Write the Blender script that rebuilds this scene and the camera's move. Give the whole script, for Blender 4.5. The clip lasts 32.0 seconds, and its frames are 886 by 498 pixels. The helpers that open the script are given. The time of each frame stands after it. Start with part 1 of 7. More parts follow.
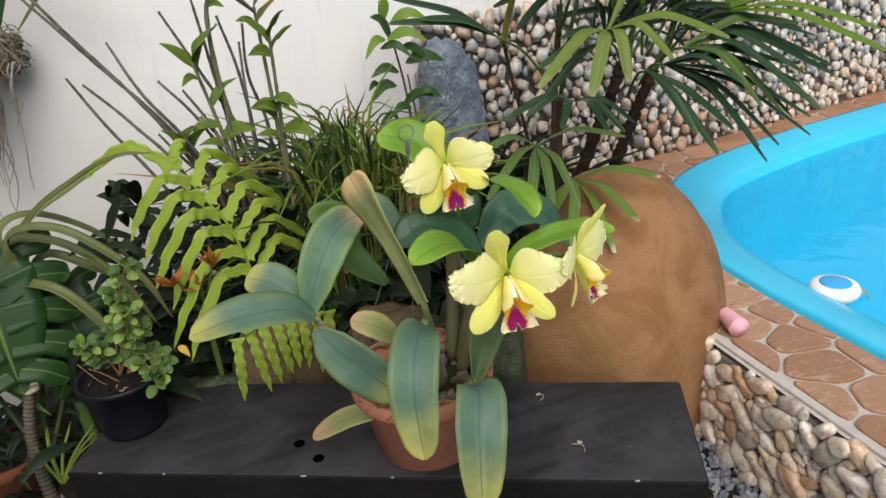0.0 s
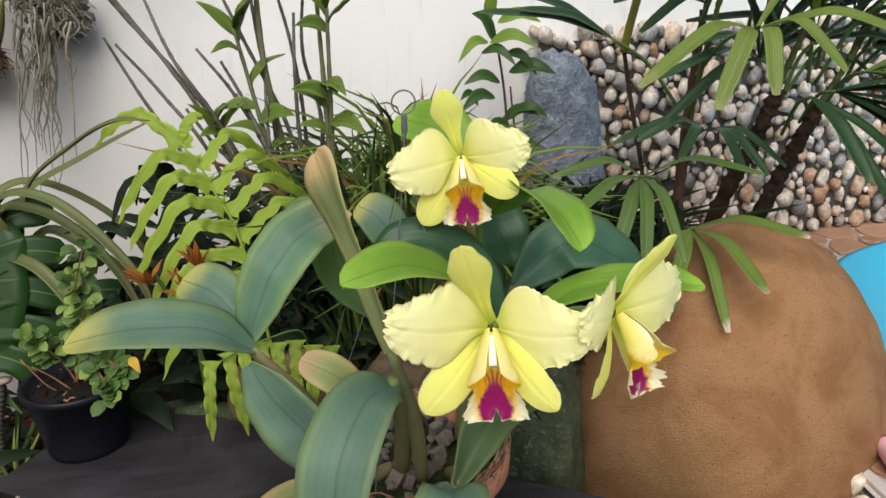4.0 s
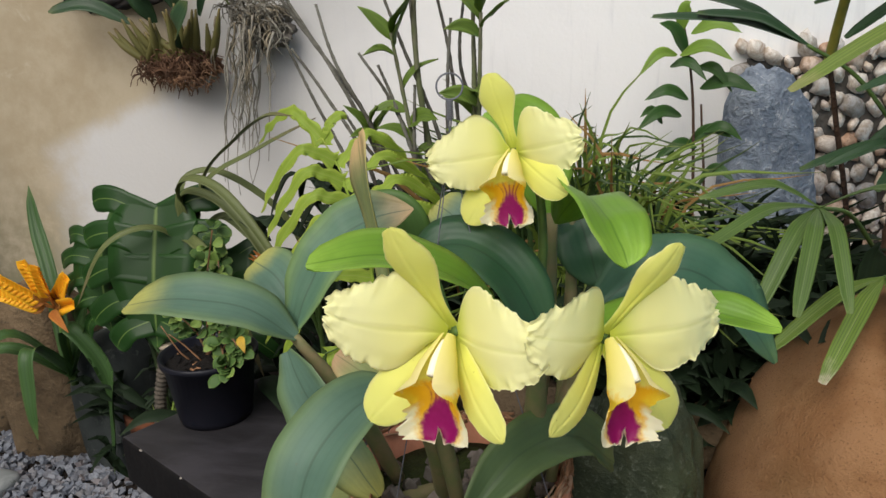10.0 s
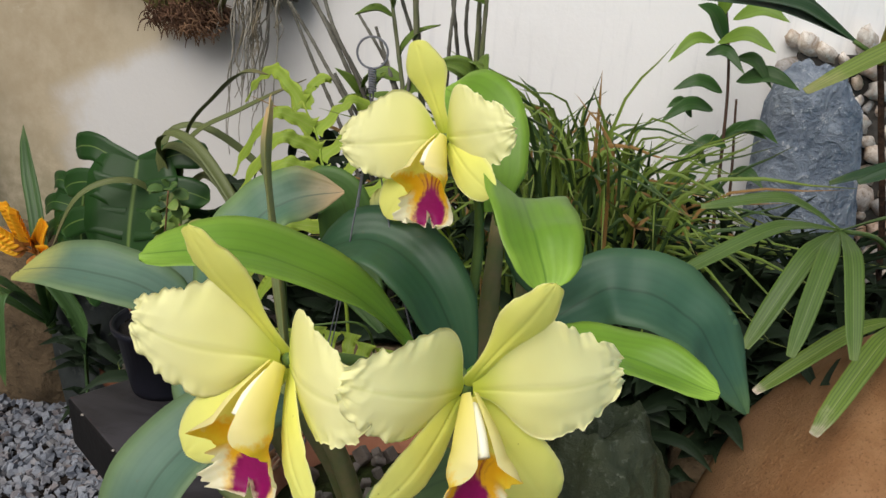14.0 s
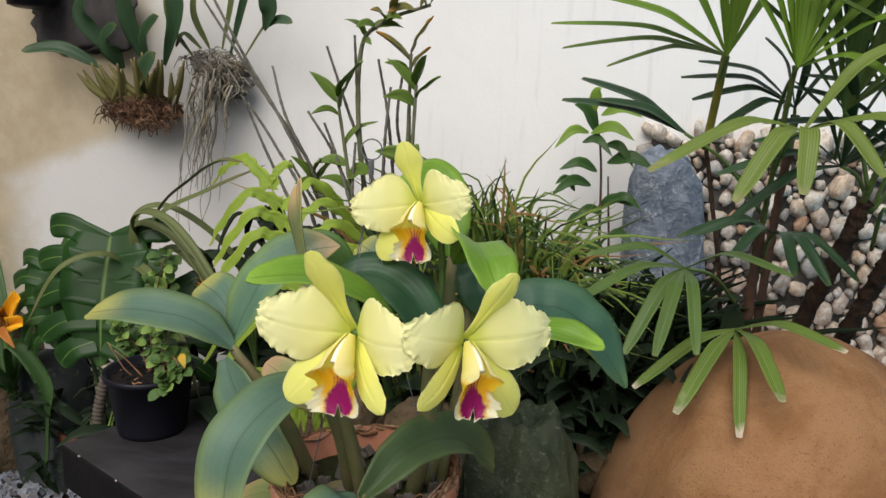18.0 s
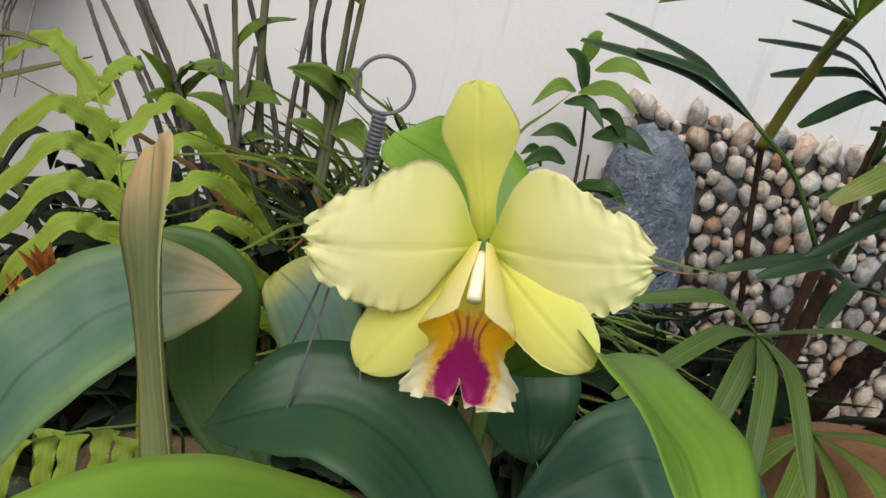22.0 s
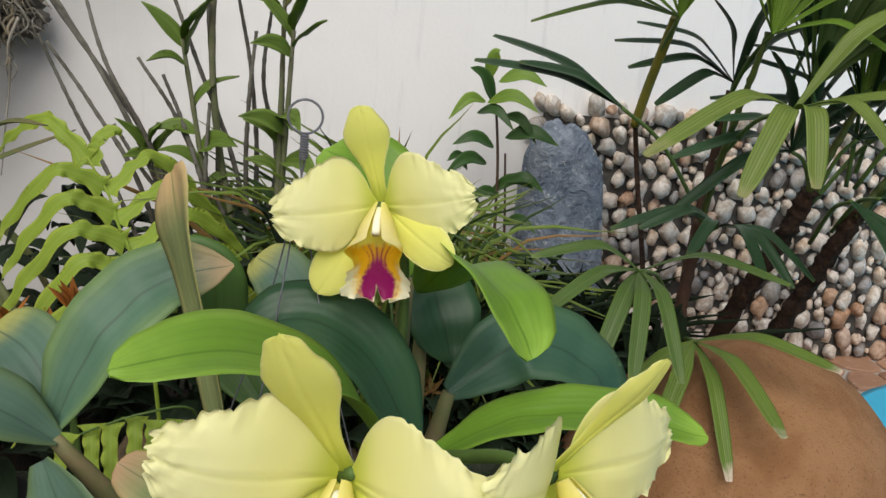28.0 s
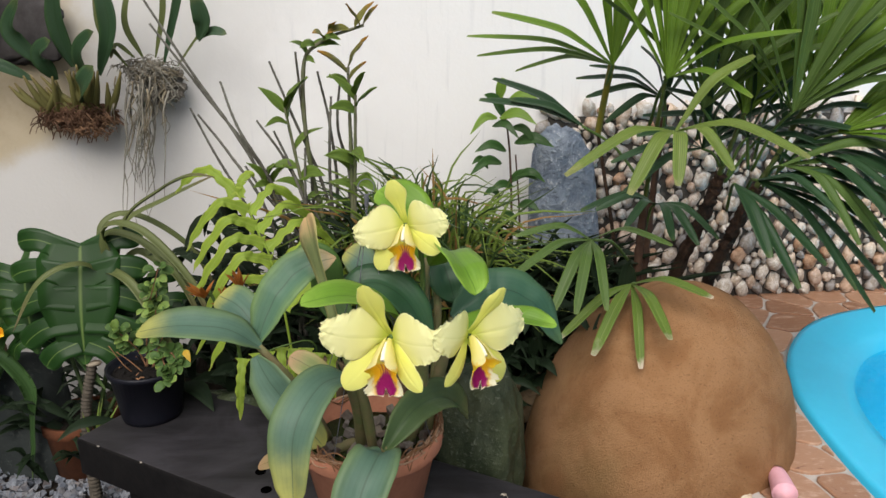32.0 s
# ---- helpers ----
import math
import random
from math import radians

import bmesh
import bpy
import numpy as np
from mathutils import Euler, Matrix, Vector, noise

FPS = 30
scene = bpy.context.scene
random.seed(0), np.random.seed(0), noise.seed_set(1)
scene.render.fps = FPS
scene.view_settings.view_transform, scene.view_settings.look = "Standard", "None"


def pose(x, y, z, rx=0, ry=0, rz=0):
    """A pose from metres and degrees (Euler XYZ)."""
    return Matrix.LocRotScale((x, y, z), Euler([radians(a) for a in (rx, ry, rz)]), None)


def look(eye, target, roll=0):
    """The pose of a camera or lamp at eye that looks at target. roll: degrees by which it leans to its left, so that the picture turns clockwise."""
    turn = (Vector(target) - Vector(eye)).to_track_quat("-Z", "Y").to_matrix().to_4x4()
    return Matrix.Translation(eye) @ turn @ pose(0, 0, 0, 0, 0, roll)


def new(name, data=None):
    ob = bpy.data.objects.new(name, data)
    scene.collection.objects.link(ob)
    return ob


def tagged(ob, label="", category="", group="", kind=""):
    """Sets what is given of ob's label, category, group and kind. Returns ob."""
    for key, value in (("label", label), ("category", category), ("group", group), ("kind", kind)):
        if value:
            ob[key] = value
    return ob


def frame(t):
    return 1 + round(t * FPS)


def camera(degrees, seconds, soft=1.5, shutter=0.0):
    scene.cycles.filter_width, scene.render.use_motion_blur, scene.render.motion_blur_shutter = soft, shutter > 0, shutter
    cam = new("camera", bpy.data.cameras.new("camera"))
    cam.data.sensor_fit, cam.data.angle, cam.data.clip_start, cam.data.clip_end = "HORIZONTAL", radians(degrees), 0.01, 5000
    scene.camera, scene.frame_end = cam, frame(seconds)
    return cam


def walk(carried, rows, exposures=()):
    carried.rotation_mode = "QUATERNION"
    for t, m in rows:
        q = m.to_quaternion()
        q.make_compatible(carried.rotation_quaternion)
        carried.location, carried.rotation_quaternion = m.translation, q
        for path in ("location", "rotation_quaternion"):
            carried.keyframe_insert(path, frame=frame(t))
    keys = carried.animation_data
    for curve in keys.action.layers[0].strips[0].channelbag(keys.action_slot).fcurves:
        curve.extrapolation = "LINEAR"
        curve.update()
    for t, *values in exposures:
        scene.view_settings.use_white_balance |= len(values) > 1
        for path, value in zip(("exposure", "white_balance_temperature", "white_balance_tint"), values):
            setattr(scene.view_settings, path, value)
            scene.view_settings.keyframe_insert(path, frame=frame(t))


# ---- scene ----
cam = camera(63.0, 32.0)

PATH = [
    (0, (-0.276, -0.293, 1.247), (0.28, 1.441, 0.42), -5.7),
    (0.5, (-0.242, -0.289, 1.243), (0.257, 1.469, 0.431), -6.6),
    (1, (-0.202, -0.278, 1.232), (0.195, 1.526, 0.465), -6.6),
    (1.5, (-0.153, -0.252, 1.218), (0.092, 1.585, 0.467), -4.9),
    (2, (-0.113, -0.218, 1.184), (0.089, 1.614, 0.41), -3.0),
    (2.5, (-0.079, -0.196, 1.16), (0.125, 1.672, 0.474), -3.0),
    (3, (-0.059, -0.172, 1.143), (0.113, 1.701, 0.463), -3.5),
    (3.5, (-0.076, -0.117, 1.121), (0.148, 1.751, 0.442), -2.0),
    (5.5, (0.034, 0.014, 1.02), (-0.018, 1.914, 0.398), -1.6),
    (6, (0.044, 0.017, 1.013), (0.0, 1.903, 0.349), -2.3),
    (6.5, (0.044, 0.015, 1.021), (-0.007, 1.904, 0.366), -1.8),
    (7, (0.018, 0.039, 1.014), (0.083, 1.918, 0.331), -0.7),
    (7.5, (-0.037, 0.076, 1.01), (0.19, 1.954, 0.36), 1.3),
    (8, (-0.055, 0.077, 1.003), (0.224, 1.957, 0.381), 3.4),
    (8.5, (-0.046, 0.06, 1.007), (-0.026, 1.959, 0.38), 2.4),
    (9, (0.025, 0.028, 1.021), (-0.326, 1.901, 0.416), 1.5),
    (9.5, (0.089, 0.006, 1.036), (-0.403, 1.857, 0.46), -1.0),
    (10, (0.111, 0.0, 1.042), (-0.373, 1.856, 0.478), -2.1),
    (10.5, (0.137, -0.057, 1.024), (-0.389, 1.788, 0.46), 1.2),
    (11, (0.183, -0.084, 1.025), (-0.388, 1.758, 0.492), 1.2),
    (11.5, (0.215, -0.077, 1.031), (-0.417, 1.75, 0.521), -0.0),
    (12, (0.23, -0.015, 1.036), (-0.41, 1.804, 0.504), 0.3),
    (12.5, (0.233, 0.06, 1.043), (-0.47, 1.847, 0.484), 0.6),
    (13, (0.223, 0.128, 1.032), (-0.549, 1.873, 0.435), 1.1),
    (13.5, (0.21, 0.145, 1.03), (-0.508, 1.894, 0.378), 1.5),
    (15.5, (0.096, -0.057, 1.063), (-0.198, 1.842, 0.511), 2.8),
    (16, (0.103, -0.076, 1.05), (-0.224, 1.81, 0.469), 4.0),
    (16.5, (0.162, -0.131, 1.047), (-0.219, 1.771, 0.558), 3.8),
    (17, (0.199, -0.186, 1.053), (-0.141, 1.748, 0.671), 5.1),
    (17.5, (0.19, -0.171, 1.054), (-0.197, 1.753, 0.665), 3.6),
    (18, (0.178, -0.138, 1.061), (-0.17, 1.786, 0.643), 2.3),
    (18.5, (0.138, -0.084, 1.073), (-0.181, 1.841, 0.635), 0.8),
    (19, (0.079, -0.005, 1.092), (-0.161, 1.935, 0.667), -0.3),
    (19.5, (0.06, 0.034, 1.092), (-0.078, 1.985, 0.675), -0.3),
    (20, (0.044, 0.077, 1.09), (-0.105, 2.017, 0.626), 0.8),
    (20.5, (0.015, 0.156, 1.072), (-0.129, 2.082, 0.55), 3.9),
    (21, (0.004, 0.243, 1.056), (-0.012, 2.187, 0.585), 8.2),
    (21.5, (-0.004, 0.283, 1.034), (0.058, 2.213, 0.514), 12.5),
    (22, (-0.009, 0.306, 1.024), (0.088, 2.228, 0.479), 13.4),
    (22.5, (-0.008, 0.337, 1.02), (0.157, 2.253, 0.472), 13.8),
    (23, (-0.009, 0.349, 1.019), (0.155, 2.268, 0.48), 13.4),
    (23.5, (-0.001, 0.352, 1.016), (0.203, 2.275, 0.505), 14.7),
    (24, (-0.002, 0.351, 1.013), (0.219, 2.266, 0.48), 14.9),
    (24.5, (0.002, 0.35, 1.013), (0.229, 2.267, 0.488), 14.9),
    (26.5, (0.004, 0.283, 1.03), (0.238, 2.209, 0.543), 11.6),
    (27, (0.011, 0.224, 1.04), (0.247, 2.156, 0.58), 8.9),
    (27.5, (0.021, 0.171, 1.038), (0.268, 2.105, 0.592), 6.6),
    (28, (0.022, 0.118, 1.037), (0.195, 2.053, 0.566), 5.3),
    (28.5, (0.037, 0.086, 1.018), (0.113, 2.017, 0.499), 5.3),
    (29, (0.062, 0.077, 1.025), (0.065, 2.005, 0.492), 4.0),
    (29.5, (0.105, 0.051, 1.037), (0.028, 1.978, 0.507), 2.9),
    (30, (0.132, 0.025, 1.049), (-0.058, 1.949, 0.537), 2.0),
    (30.5, (0.164, -0.011, 1.061), (-0.029, 1.908, 0.532), 1.9),
    (31, (0.16, -0.084, 1.109), (0.03, 1.82, 0.509), 1.7),
    (31.5, (0.115, -0.218, 1.162), (0.135, 1.673, 0.51), 0.7),
    (32, (0.083, -0.355, 1.198), (0.059, 1.561, 0.624), -0.0),
]
walk(cam, [(t, look(eye, target, roll)) for t, eye, target, roll in PATH],
     exposures=((0.0, 0.06), (1.0, 0.12), (3.5, 0.12), (6.0, 0.07), (8.0, 0.0), (10.0, -0.02), (12.0, 0.03), (13.0, -0.03), (17.0, 0.03), (20.0, -0.12), (22.0, -0.19), (23.0, -0.19), (24.0, -0.20), (28.0, -0.17), (30.0, -0.12), (31.0, -0.07), (32.0, 0.06)))

# ---- world and light ----
world = bpy.data.worlds.new("sky")
scene.world = world
world.use_nodes = True
wn = world.node_tree
sky = wn.nodes.new("ShaderNodeTexSky")
sky.sky_type = 'NISHITA'
sky.sun_disc = False
sky.sun_elevation = radians(49)
sky.sun_rotation = radians(191.0)
sky.air_density = 1.0
sky.dust_density = 3.0
wn.links.new(sky.outputs[0], wn.nodes["Background"].inputs[0])
wn.nodes["Background"].inputs[1].default_value = 0.08
sun = new("sun", bpy.data.lights.new("sun", 'SUN'))
sun.data.energy = 3.3
sun.data.angle = radians(55)
sun.data.color = (1.0, 0.96, 0.9)
sun.matrix_world = look((-0.70, -3.6, 4.2), (0, 0, 0))


# ---- materials ----
def nodes_of(name):
    m = bpy.data.materials.new(name)
    m.use_nodes = True
    nt = m.node_tree
    return m, nt, nt.nodes["Principled BSDF"]


def link(nt, a, b):
    nt.links.new(a, b)


def math_node(nt, op, a, b=0.0, clamp=False):
    n = nt.nodes.new("ShaderNodeMath")
    n.operation, n.use_clamp = op, clamp
    for i, v in enumerate((a, b)):
        if isinstance(v, (int, float)):
            n.inputs[i].default_value = v
        else:
            link(nt, v, n.inputs[i])
    return n.outputs[0]


def mixc(nt, fac, a, b, kind='MIX'):
    n = nt.nodes.new("ShaderNodeMix")
    n.data_type, n.blend_type = 'RGBA', kind
    for sock, v in ((n.inputs[0], fac), (n.inputs[6], a), (n.inputs[7], b)):
        if isinstance(v, (int, float)):
            sock.default_value = v
        elif isinstance(v, tuple):
            sock.default_value = (*v[:3], 1)
        else:
            link(nt, v, sock)
    return n.outputs[2]


def noise_node(nt, scale, detail=4.0, rough=0.6, vec=None, dist=0.0):
    n = nt.nodes.new("ShaderNodeTexNoise")
    n.inputs["Scale"].default_value, n.inputs["Detail"].default_value = scale, detail
    n.inputs["Roughness"].default_value, n.inputs["Distortion"].default_value = rough, dist
    if vec is not None:
        link(nt, vec, n.inputs["Vector"])
    return n.outputs[0]


def smooth(nt, v, lo, hi):
    n = nt.nodes.new("ShaderNodeMapRange")
    n.interpolation_type = 'SMOOTHSTEP'
    link(nt, v, n.inputs[0])
    n.inputs[1].default_value, n.inputs[2].default_value = lo, hi
    return n.outputs[0]


def bump_to(nt, bsdf, height, strength, dist):
    b = nt.nodes.new("ShaderNodeBump")
    b.inputs["Strength"].default_value, b.inputs["Distance"].default_value = strength, dist
    link(nt, height, b.inputs["Height"])
    link(nt, b.outputs[0], bsdf.inputs["Normal"])


def coords(nt, which="Object"):
    return nt.nodes.new("ShaderNodeTexCoord").outputs[which]


def rock_mat(name, c1, c2, c3, big=6, fine=60, rough=0.8, bump=0.5, dist=0.01, vary=0.0, alga=None, tones=None, world=False):
    """Mottled mineral surface: two scales of noise, speckles, relief; vary: spread of value from piece to piece."""
    m, nt, b = nodes_of(name)
    co = nt.nodes.new("ShaderNodeNewGeometry").outputs["Position"] if world else coords(nt)
    n1 = noise_node(nt, big, 5, 0.65, co, 0.6)
    n2 = noise_node(nt, fine, 4, 0.7, co)
    col = mixc(nt, smooth(nt, n1, 0.35, 0.65), c1, c2)
    col = mixc(nt, smooth(nt, n2, 0.55, 0.72), col, c3)
    if vary:
        info = nt.nodes.new("ShaderNodeObjectInfo")
        isl = nt.nodes.new("ShaderNodeNewGeometry")
        r = math_node(nt, 'FRACT', math_node(nt, 'ADD', info.outputs["Random"], isl.outputs["Random Per Island"]))
        ramp = nt.nodes.new("ShaderNodeValToRGB")
        e = ramp.color_ramp.elements
        e[0].color, e[1].color = (0.30, 0.30, 0.32, 1), (1.0, 0.98, 0.95, 1)
        e[0].position, e[1].position = 0.0, 1.0
        for p, c in tones or ((0.14, (0.96, 0.95, 0.93)), (0.30, (0.97, 0.82, 0.68)), (0.44, (0.98, 0.97, 0.96)), (0.58, (0.68, 0.44, 0.30)), (0.66, (0.98, 0.95, 0.9)), (0.74, (0.46, 0.48, 0.52)), (0.82, (1.0, 0.95, 0.9))):
            k = e.new(p)
            k.color = (*c, 1)
        link(nt, r, ramp.inputs[0])
        col = mixc(nt, vary, col, ramp.outputs[0], 'MULTIPLY')
    if alga:
        col = mixc(nt, math_node(nt, 'MULTIPLY', smooth(nt, noise_node(nt, 2.3, 4, 0.6, co, 0.4), 0.45, 0.7), 0.6), col, alga)
    link(nt, col, b.inputs["Base Color"])
    b.inputs["Roughness"].default_value = rough
    b.inputs["Specular IOR Level"].default_value = 0.25
    bump_to(nt, b, math_node(nt, 'ADD', n1, math_node(nt, 'MULTIPLY', n2, 0.5)), bump, dist)
    return m


def leaf_mat(name, c, edge, tip, tip_from=0.85, edge_from=0.55, rib=(0.03, 0.06, 0.03), rough=0.38, trans=0.15, veins=60, vein_amt=0.06, spots=0.0, mottle=0.35):
    """A leaf: U runs across it and V from base to tip. Colour c, paler margin, aged tip, darker midrib, fine lengthwise veins."""
    m, nt, b = nodes_of(name)
    uv = nt.nodes.new("ShaderNodeSeparateXYZ")
    link(nt, coords(nt, "UV"), uv.inputs[0])
    co = coords(nt)
    across = math_node(nt, 'ABSOLUTE', math_node(nt, 'SUBTRACT', math_node(nt, 'MULTIPLY', uv.outputs[0], 2.0), 1.0))
    n1 = noise_node(nt, 18, 4, 0.6, co)
    n2 = noise_node(nt, 160, 3, 0.6, co)
    wob = math_node(nt, 'MULTIPLY', math_node(nt, 'SUBTRACT', n1, 0.5), 0.5)
    col = mixc(nt, smooth(nt, math_node(nt, 'ADD', across, wob), edge_from, 1.1), c, edge)
    col = mixc(nt, smooth(nt, math_node(nt, 'ADD', uv.outputs[1], math_node(nt, 'MULTIPLY', wob, 0.5)), tip_from, 1.02), col, tip)
    dark = mixc(nt, mottle, col, mixc(nt, n1, (0.35, 0.4, 0.4), (1.5, 1.45, 1.4)), 'MULTIPLY')
    ribf = math_node(nt, 'SUBTRACT', 1.0, smooth(nt, across, 0.0, 0.07))
    dark = mixc(nt, math_node(nt, 'MULTIPLY', ribf, 0.75), dark, rib)
    lines = math_node(nt, 'SINE', math_node(nt, 'MULTIPLY', uv.outputs[0], float(veins)))
    vfac = math_node(nt, 'MULTIPLY', smooth(nt, lines, 0.2, 1.0), vein_amt)
    dark = mixc(nt, vfac, dark, (0.02, 0.04, 0.02))
    if spots:
        dark = mixc(nt, math_node(nt, 'MULTIPLY', smooth(nt, n2, 0.66, 0.74), spots), dark, (0.16, 0.09, 0.03))
    link(nt, dark, b.inputs["Base Color"])
    b.inputs["Specular IOR Level"].default_value = 0.32
    r = math_node(nt, 'ADD', rough - 0.05, math_node(nt, 'MULTIPLY', n1, 0.25))
    link(nt, r, b.inputs["Roughness"])
    bump_to(nt, b, math_node(nt, 'ADD', math_node(nt, 'MULTIPLY', lines, 0.3), n2), 0.15, 0.001)
    if trans:
        tr = nt.nodes.new("ShaderNodeBsdfTranslucent")
        link(nt, mixc(nt, 1.0, dark, (1.5, 1.6, 0.7), 'MULTIPLY'), tr.inputs[0])
        mx = nt.nodes.new("ShaderNodeMixShader")
        mx.inputs[0].default_value = trans
        link(nt, b.outputs[0], mx.inputs[1])
        link(nt, tr.outputs[0], mx.inputs[2])
        link(nt, mx.outputs[0], nt.nodes["Material Output"].inputs[0])
    return m


def plain_mat(name, c, c2=None, rough=0.6, scale=40, bump=0.2, dist=0.002, spec=0.25):
    m, nt, b = nodes_of(name)
    co = coords(nt)
    n = noise_node(nt, scale, 5, 0.65, co)
    n0 = noise_node(nt, scale * 0.12, 3, 0.6, co)
    f = math_node(nt, 'ADD', math_node(nt, 'MULTIPLY', n, 0.5), math_node(nt, 'MULTIPLY', n0, 0.5))
    link(nt, mixc(nt, smooth(nt, f, 0.35, 0.65), c, c2 or tuple(v * 0.7 for v in c)), b.inputs["Base Color"])
    b.inputs["Roughness"].default_value = rough
    b.inputs["Specular IOR Level"].default_value = spec
    bump_to(nt, b, n, bump, dist)
    return m


def wall_paint():
    """White render, yellowed and streaked towards one end, with fine cracks and a faint damp foot."""
    m, nt, b = nodes_of("wall_paint")
    co = coords(nt)
    sp = nt.nodes.new("ShaderNodeSeparateXYZ")
    link(nt, co, sp.inputs[0])
    n1 = noise_node(nt, 2.2, 5, 0.6, co, 0.3)
    n2 = noise_node(nt, 14, 6, 0.7, co)
    n3 = noise_node(nt, 120, 3, 0.6, co)
    mp = nt.nodes.new("ShaderNodeMapping")
    mp.inputs["Scale"].default_value = (9, 9, 0.7)
    link(nt, co, mp.inputs[0])
    streak = noise_node(nt, 1.6, 4, 0.65, mp.outputs[0])
    # base grades from grey on the left to near white on the right
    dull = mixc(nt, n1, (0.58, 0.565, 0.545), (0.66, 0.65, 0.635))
    whiter = mixc(nt, n1, (0.78, 0.77, 0.76), (0.86, 0.855, 0.85))
    base = mixc(nt, smooth(nt, math_node(nt, 'ADD', sp.outputs[0], math_node(nt, 'MULTIPLY', math_node(nt, 'SUBTRACT', n1, 0.5), 0.8)), -0.75, 0.05), dull, whiter)
    base = mixc(nt, math_node(nt, 'MULTIPLY', smooth(nt, noise_node(nt, 5.0, 4, 0.6, mp.outputs[0], 0.5), 0.55, 0.75), 0.35), base, (0.60, 0.60, 0.62))
    edge = math_node(nt, 'ADD', sp.outputs[0], math_node(nt, 'MULTIPLY', math_node(nt, 'SUBTRACT', n2, 0.5), 0.16))
    high = math_node(nt, 'MULTIPLY', smooth(nt, sp.outputs[2], 0.80, 1.0), 0.34)
    edge = math_node(nt, 'SUBTRACT', edge, high)
    tanf = math_node(nt, 'SUBTRACT', 1.0, smooth(nt, edge, -1.25, -1.10))
    tan = mixc(nt, smooth(nt, math_node(nt, 'ADD', math_node(nt, 'MULTIPLY', n1, 0.6), math_node(nt, 'MULTIPLY', n2, 0.4)), 0.40, 0.62), (0.47, 0.39, 0.26), (0.37, 0.29, 0.17))
    tan = mixc(nt, math_node(nt, 'MULTIPLY', smooth(nt, noise_node(nt, 7.0, 5, 0.7, co, 0.8), 0.60, 0.72), 0.5), tan, (0.55, 0.48, 0.36))
    tan = mixc(nt, math_node(nt, 'MULTIPLY', smooth(nt, math_node(nt, 'MULTIPLY', streak, math_node(nt, 'ADD', n2, 0.55)), 0.62, 0.80), 0.8), tan, (0.17, 0.12, 0.07))
    foot = math_node(nt, 'MULTIPLY', math_node(nt, 'SUBTRACT', 1.0, smooth(nt, sp.outputs[2], 0.45, 0.8)), smooth(nt, n2, 0.35, 0.6))
    tan = mixc(nt, foot, tan, (0.22, 0.2, 0.10))
    col = mixc(nt, math_node(nt, 'MULTIPLY', tanf, 0.9), base, tan)
    col = mixc(nt, math_node(nt, 'MULTIPLY', smooth(nt, streak, 0.62, 0.8), 0.18), col, (0.5, 0.5, 0.52))
    link(nt, col, b.inputs["Base Color"])
    b.inputs["Roughness"].default_value = 0.85
    bump_to(nt, b, math_node(nt, 'ADD', n2, math_node(nt, 'MULTIPLY', n3, 0.4)), 0.25, 0.004)
    return m


def petal_mat(name, deep=0.0):
    m, nt, b = nodes_of(name)
    uv = nt.nodes.new("ShaderNodeSeparateXYZ")
    link(nt, coords(nt, "UV"), uv.inputs[0])
    co = coords(nt)
    n1 = noise_node(nt, 30, 3, 0.5, co)
    n2 = noise_node(nt, 260, 2, 0.5, co)
    across = math_node(nt, 'ABSOLUTE', math_node(nt, 'SUBTRACT', math_node(nt, 'MULTIPLY', uv.outputs[0], 2.0), 1.0))
    c_in, c_out = ((0.94, 0.945, 0.26), (0.95, 0.95, 0.33)) if deep else ((0.94, 0.925, 0.42), (0.96, 0.95, 0.56))
    col = mixc(nt, smooth(nt, uv.outputs[1], 0.0, 0.30), (0.66, 0.72, 0.09), c_in)
    col = mixc(nt, smooth(nt, math_node(nt, 'ADD', uv.outputs[1], math_node(nt, 'MULTIPLY', n1, 0.3)), 0.35, 1.0), col, c_out)
    col = mixc(nt, math_node(nt, 'MULTIPLY', smooth(nt, across, 0.8, 1.0), 0.5), col, (0.88, 0.86, 0.5))
    ribf = math_node(nt, 'SUBTRACT', 1.0, smooth(nt, across, 0.0, 0.06))
    col = mixc(nt, math_node(nt, 'MULTIPLY', ribf, 0.04 if deep else 0.2), col, (0.62, 0.66, 0.10))
    if deep:
        col = mixc(nt, math_node(nt, 'MULTIPLY', smooth(nt, n2, 0.73, 0.78), 0.4), col, (0.35, 0.33, 0.06))
    link(nt, col, b.inputs["Base Color"])
    b.inputs["Roughness"].default_value = 0.55
    b.inputs["Specular IOR Level"].default_value = 0.3
    lines = math_node(nt, 'SINE', math_node(nt, 'MULTIPLY', uv.outputs[0], 150.0))
    bump_to(nt, b, math_node(nt, 'ADD', math_node(nt, 'MULTIPLY', lines, 0.03), n1), 0.06, 0.0008)
    tr = nt.nodes.new("ShaderNodeBsdfTranslucent")
    link(nt, col, tr.inputs[0])
    mx = nt.nodes.new("ShaderNodeMixShader")
    mx.inputs[0].default_value = 0.50 if deep else 0.40
    link(nt, b.outputs[0], mx.inputs[1])
    link(nt, tr.outputs[0], mx.inputs[2])
    link(nt, mx.outputs[0], nt.nodes["Material Output"].inputs[0])
    return m


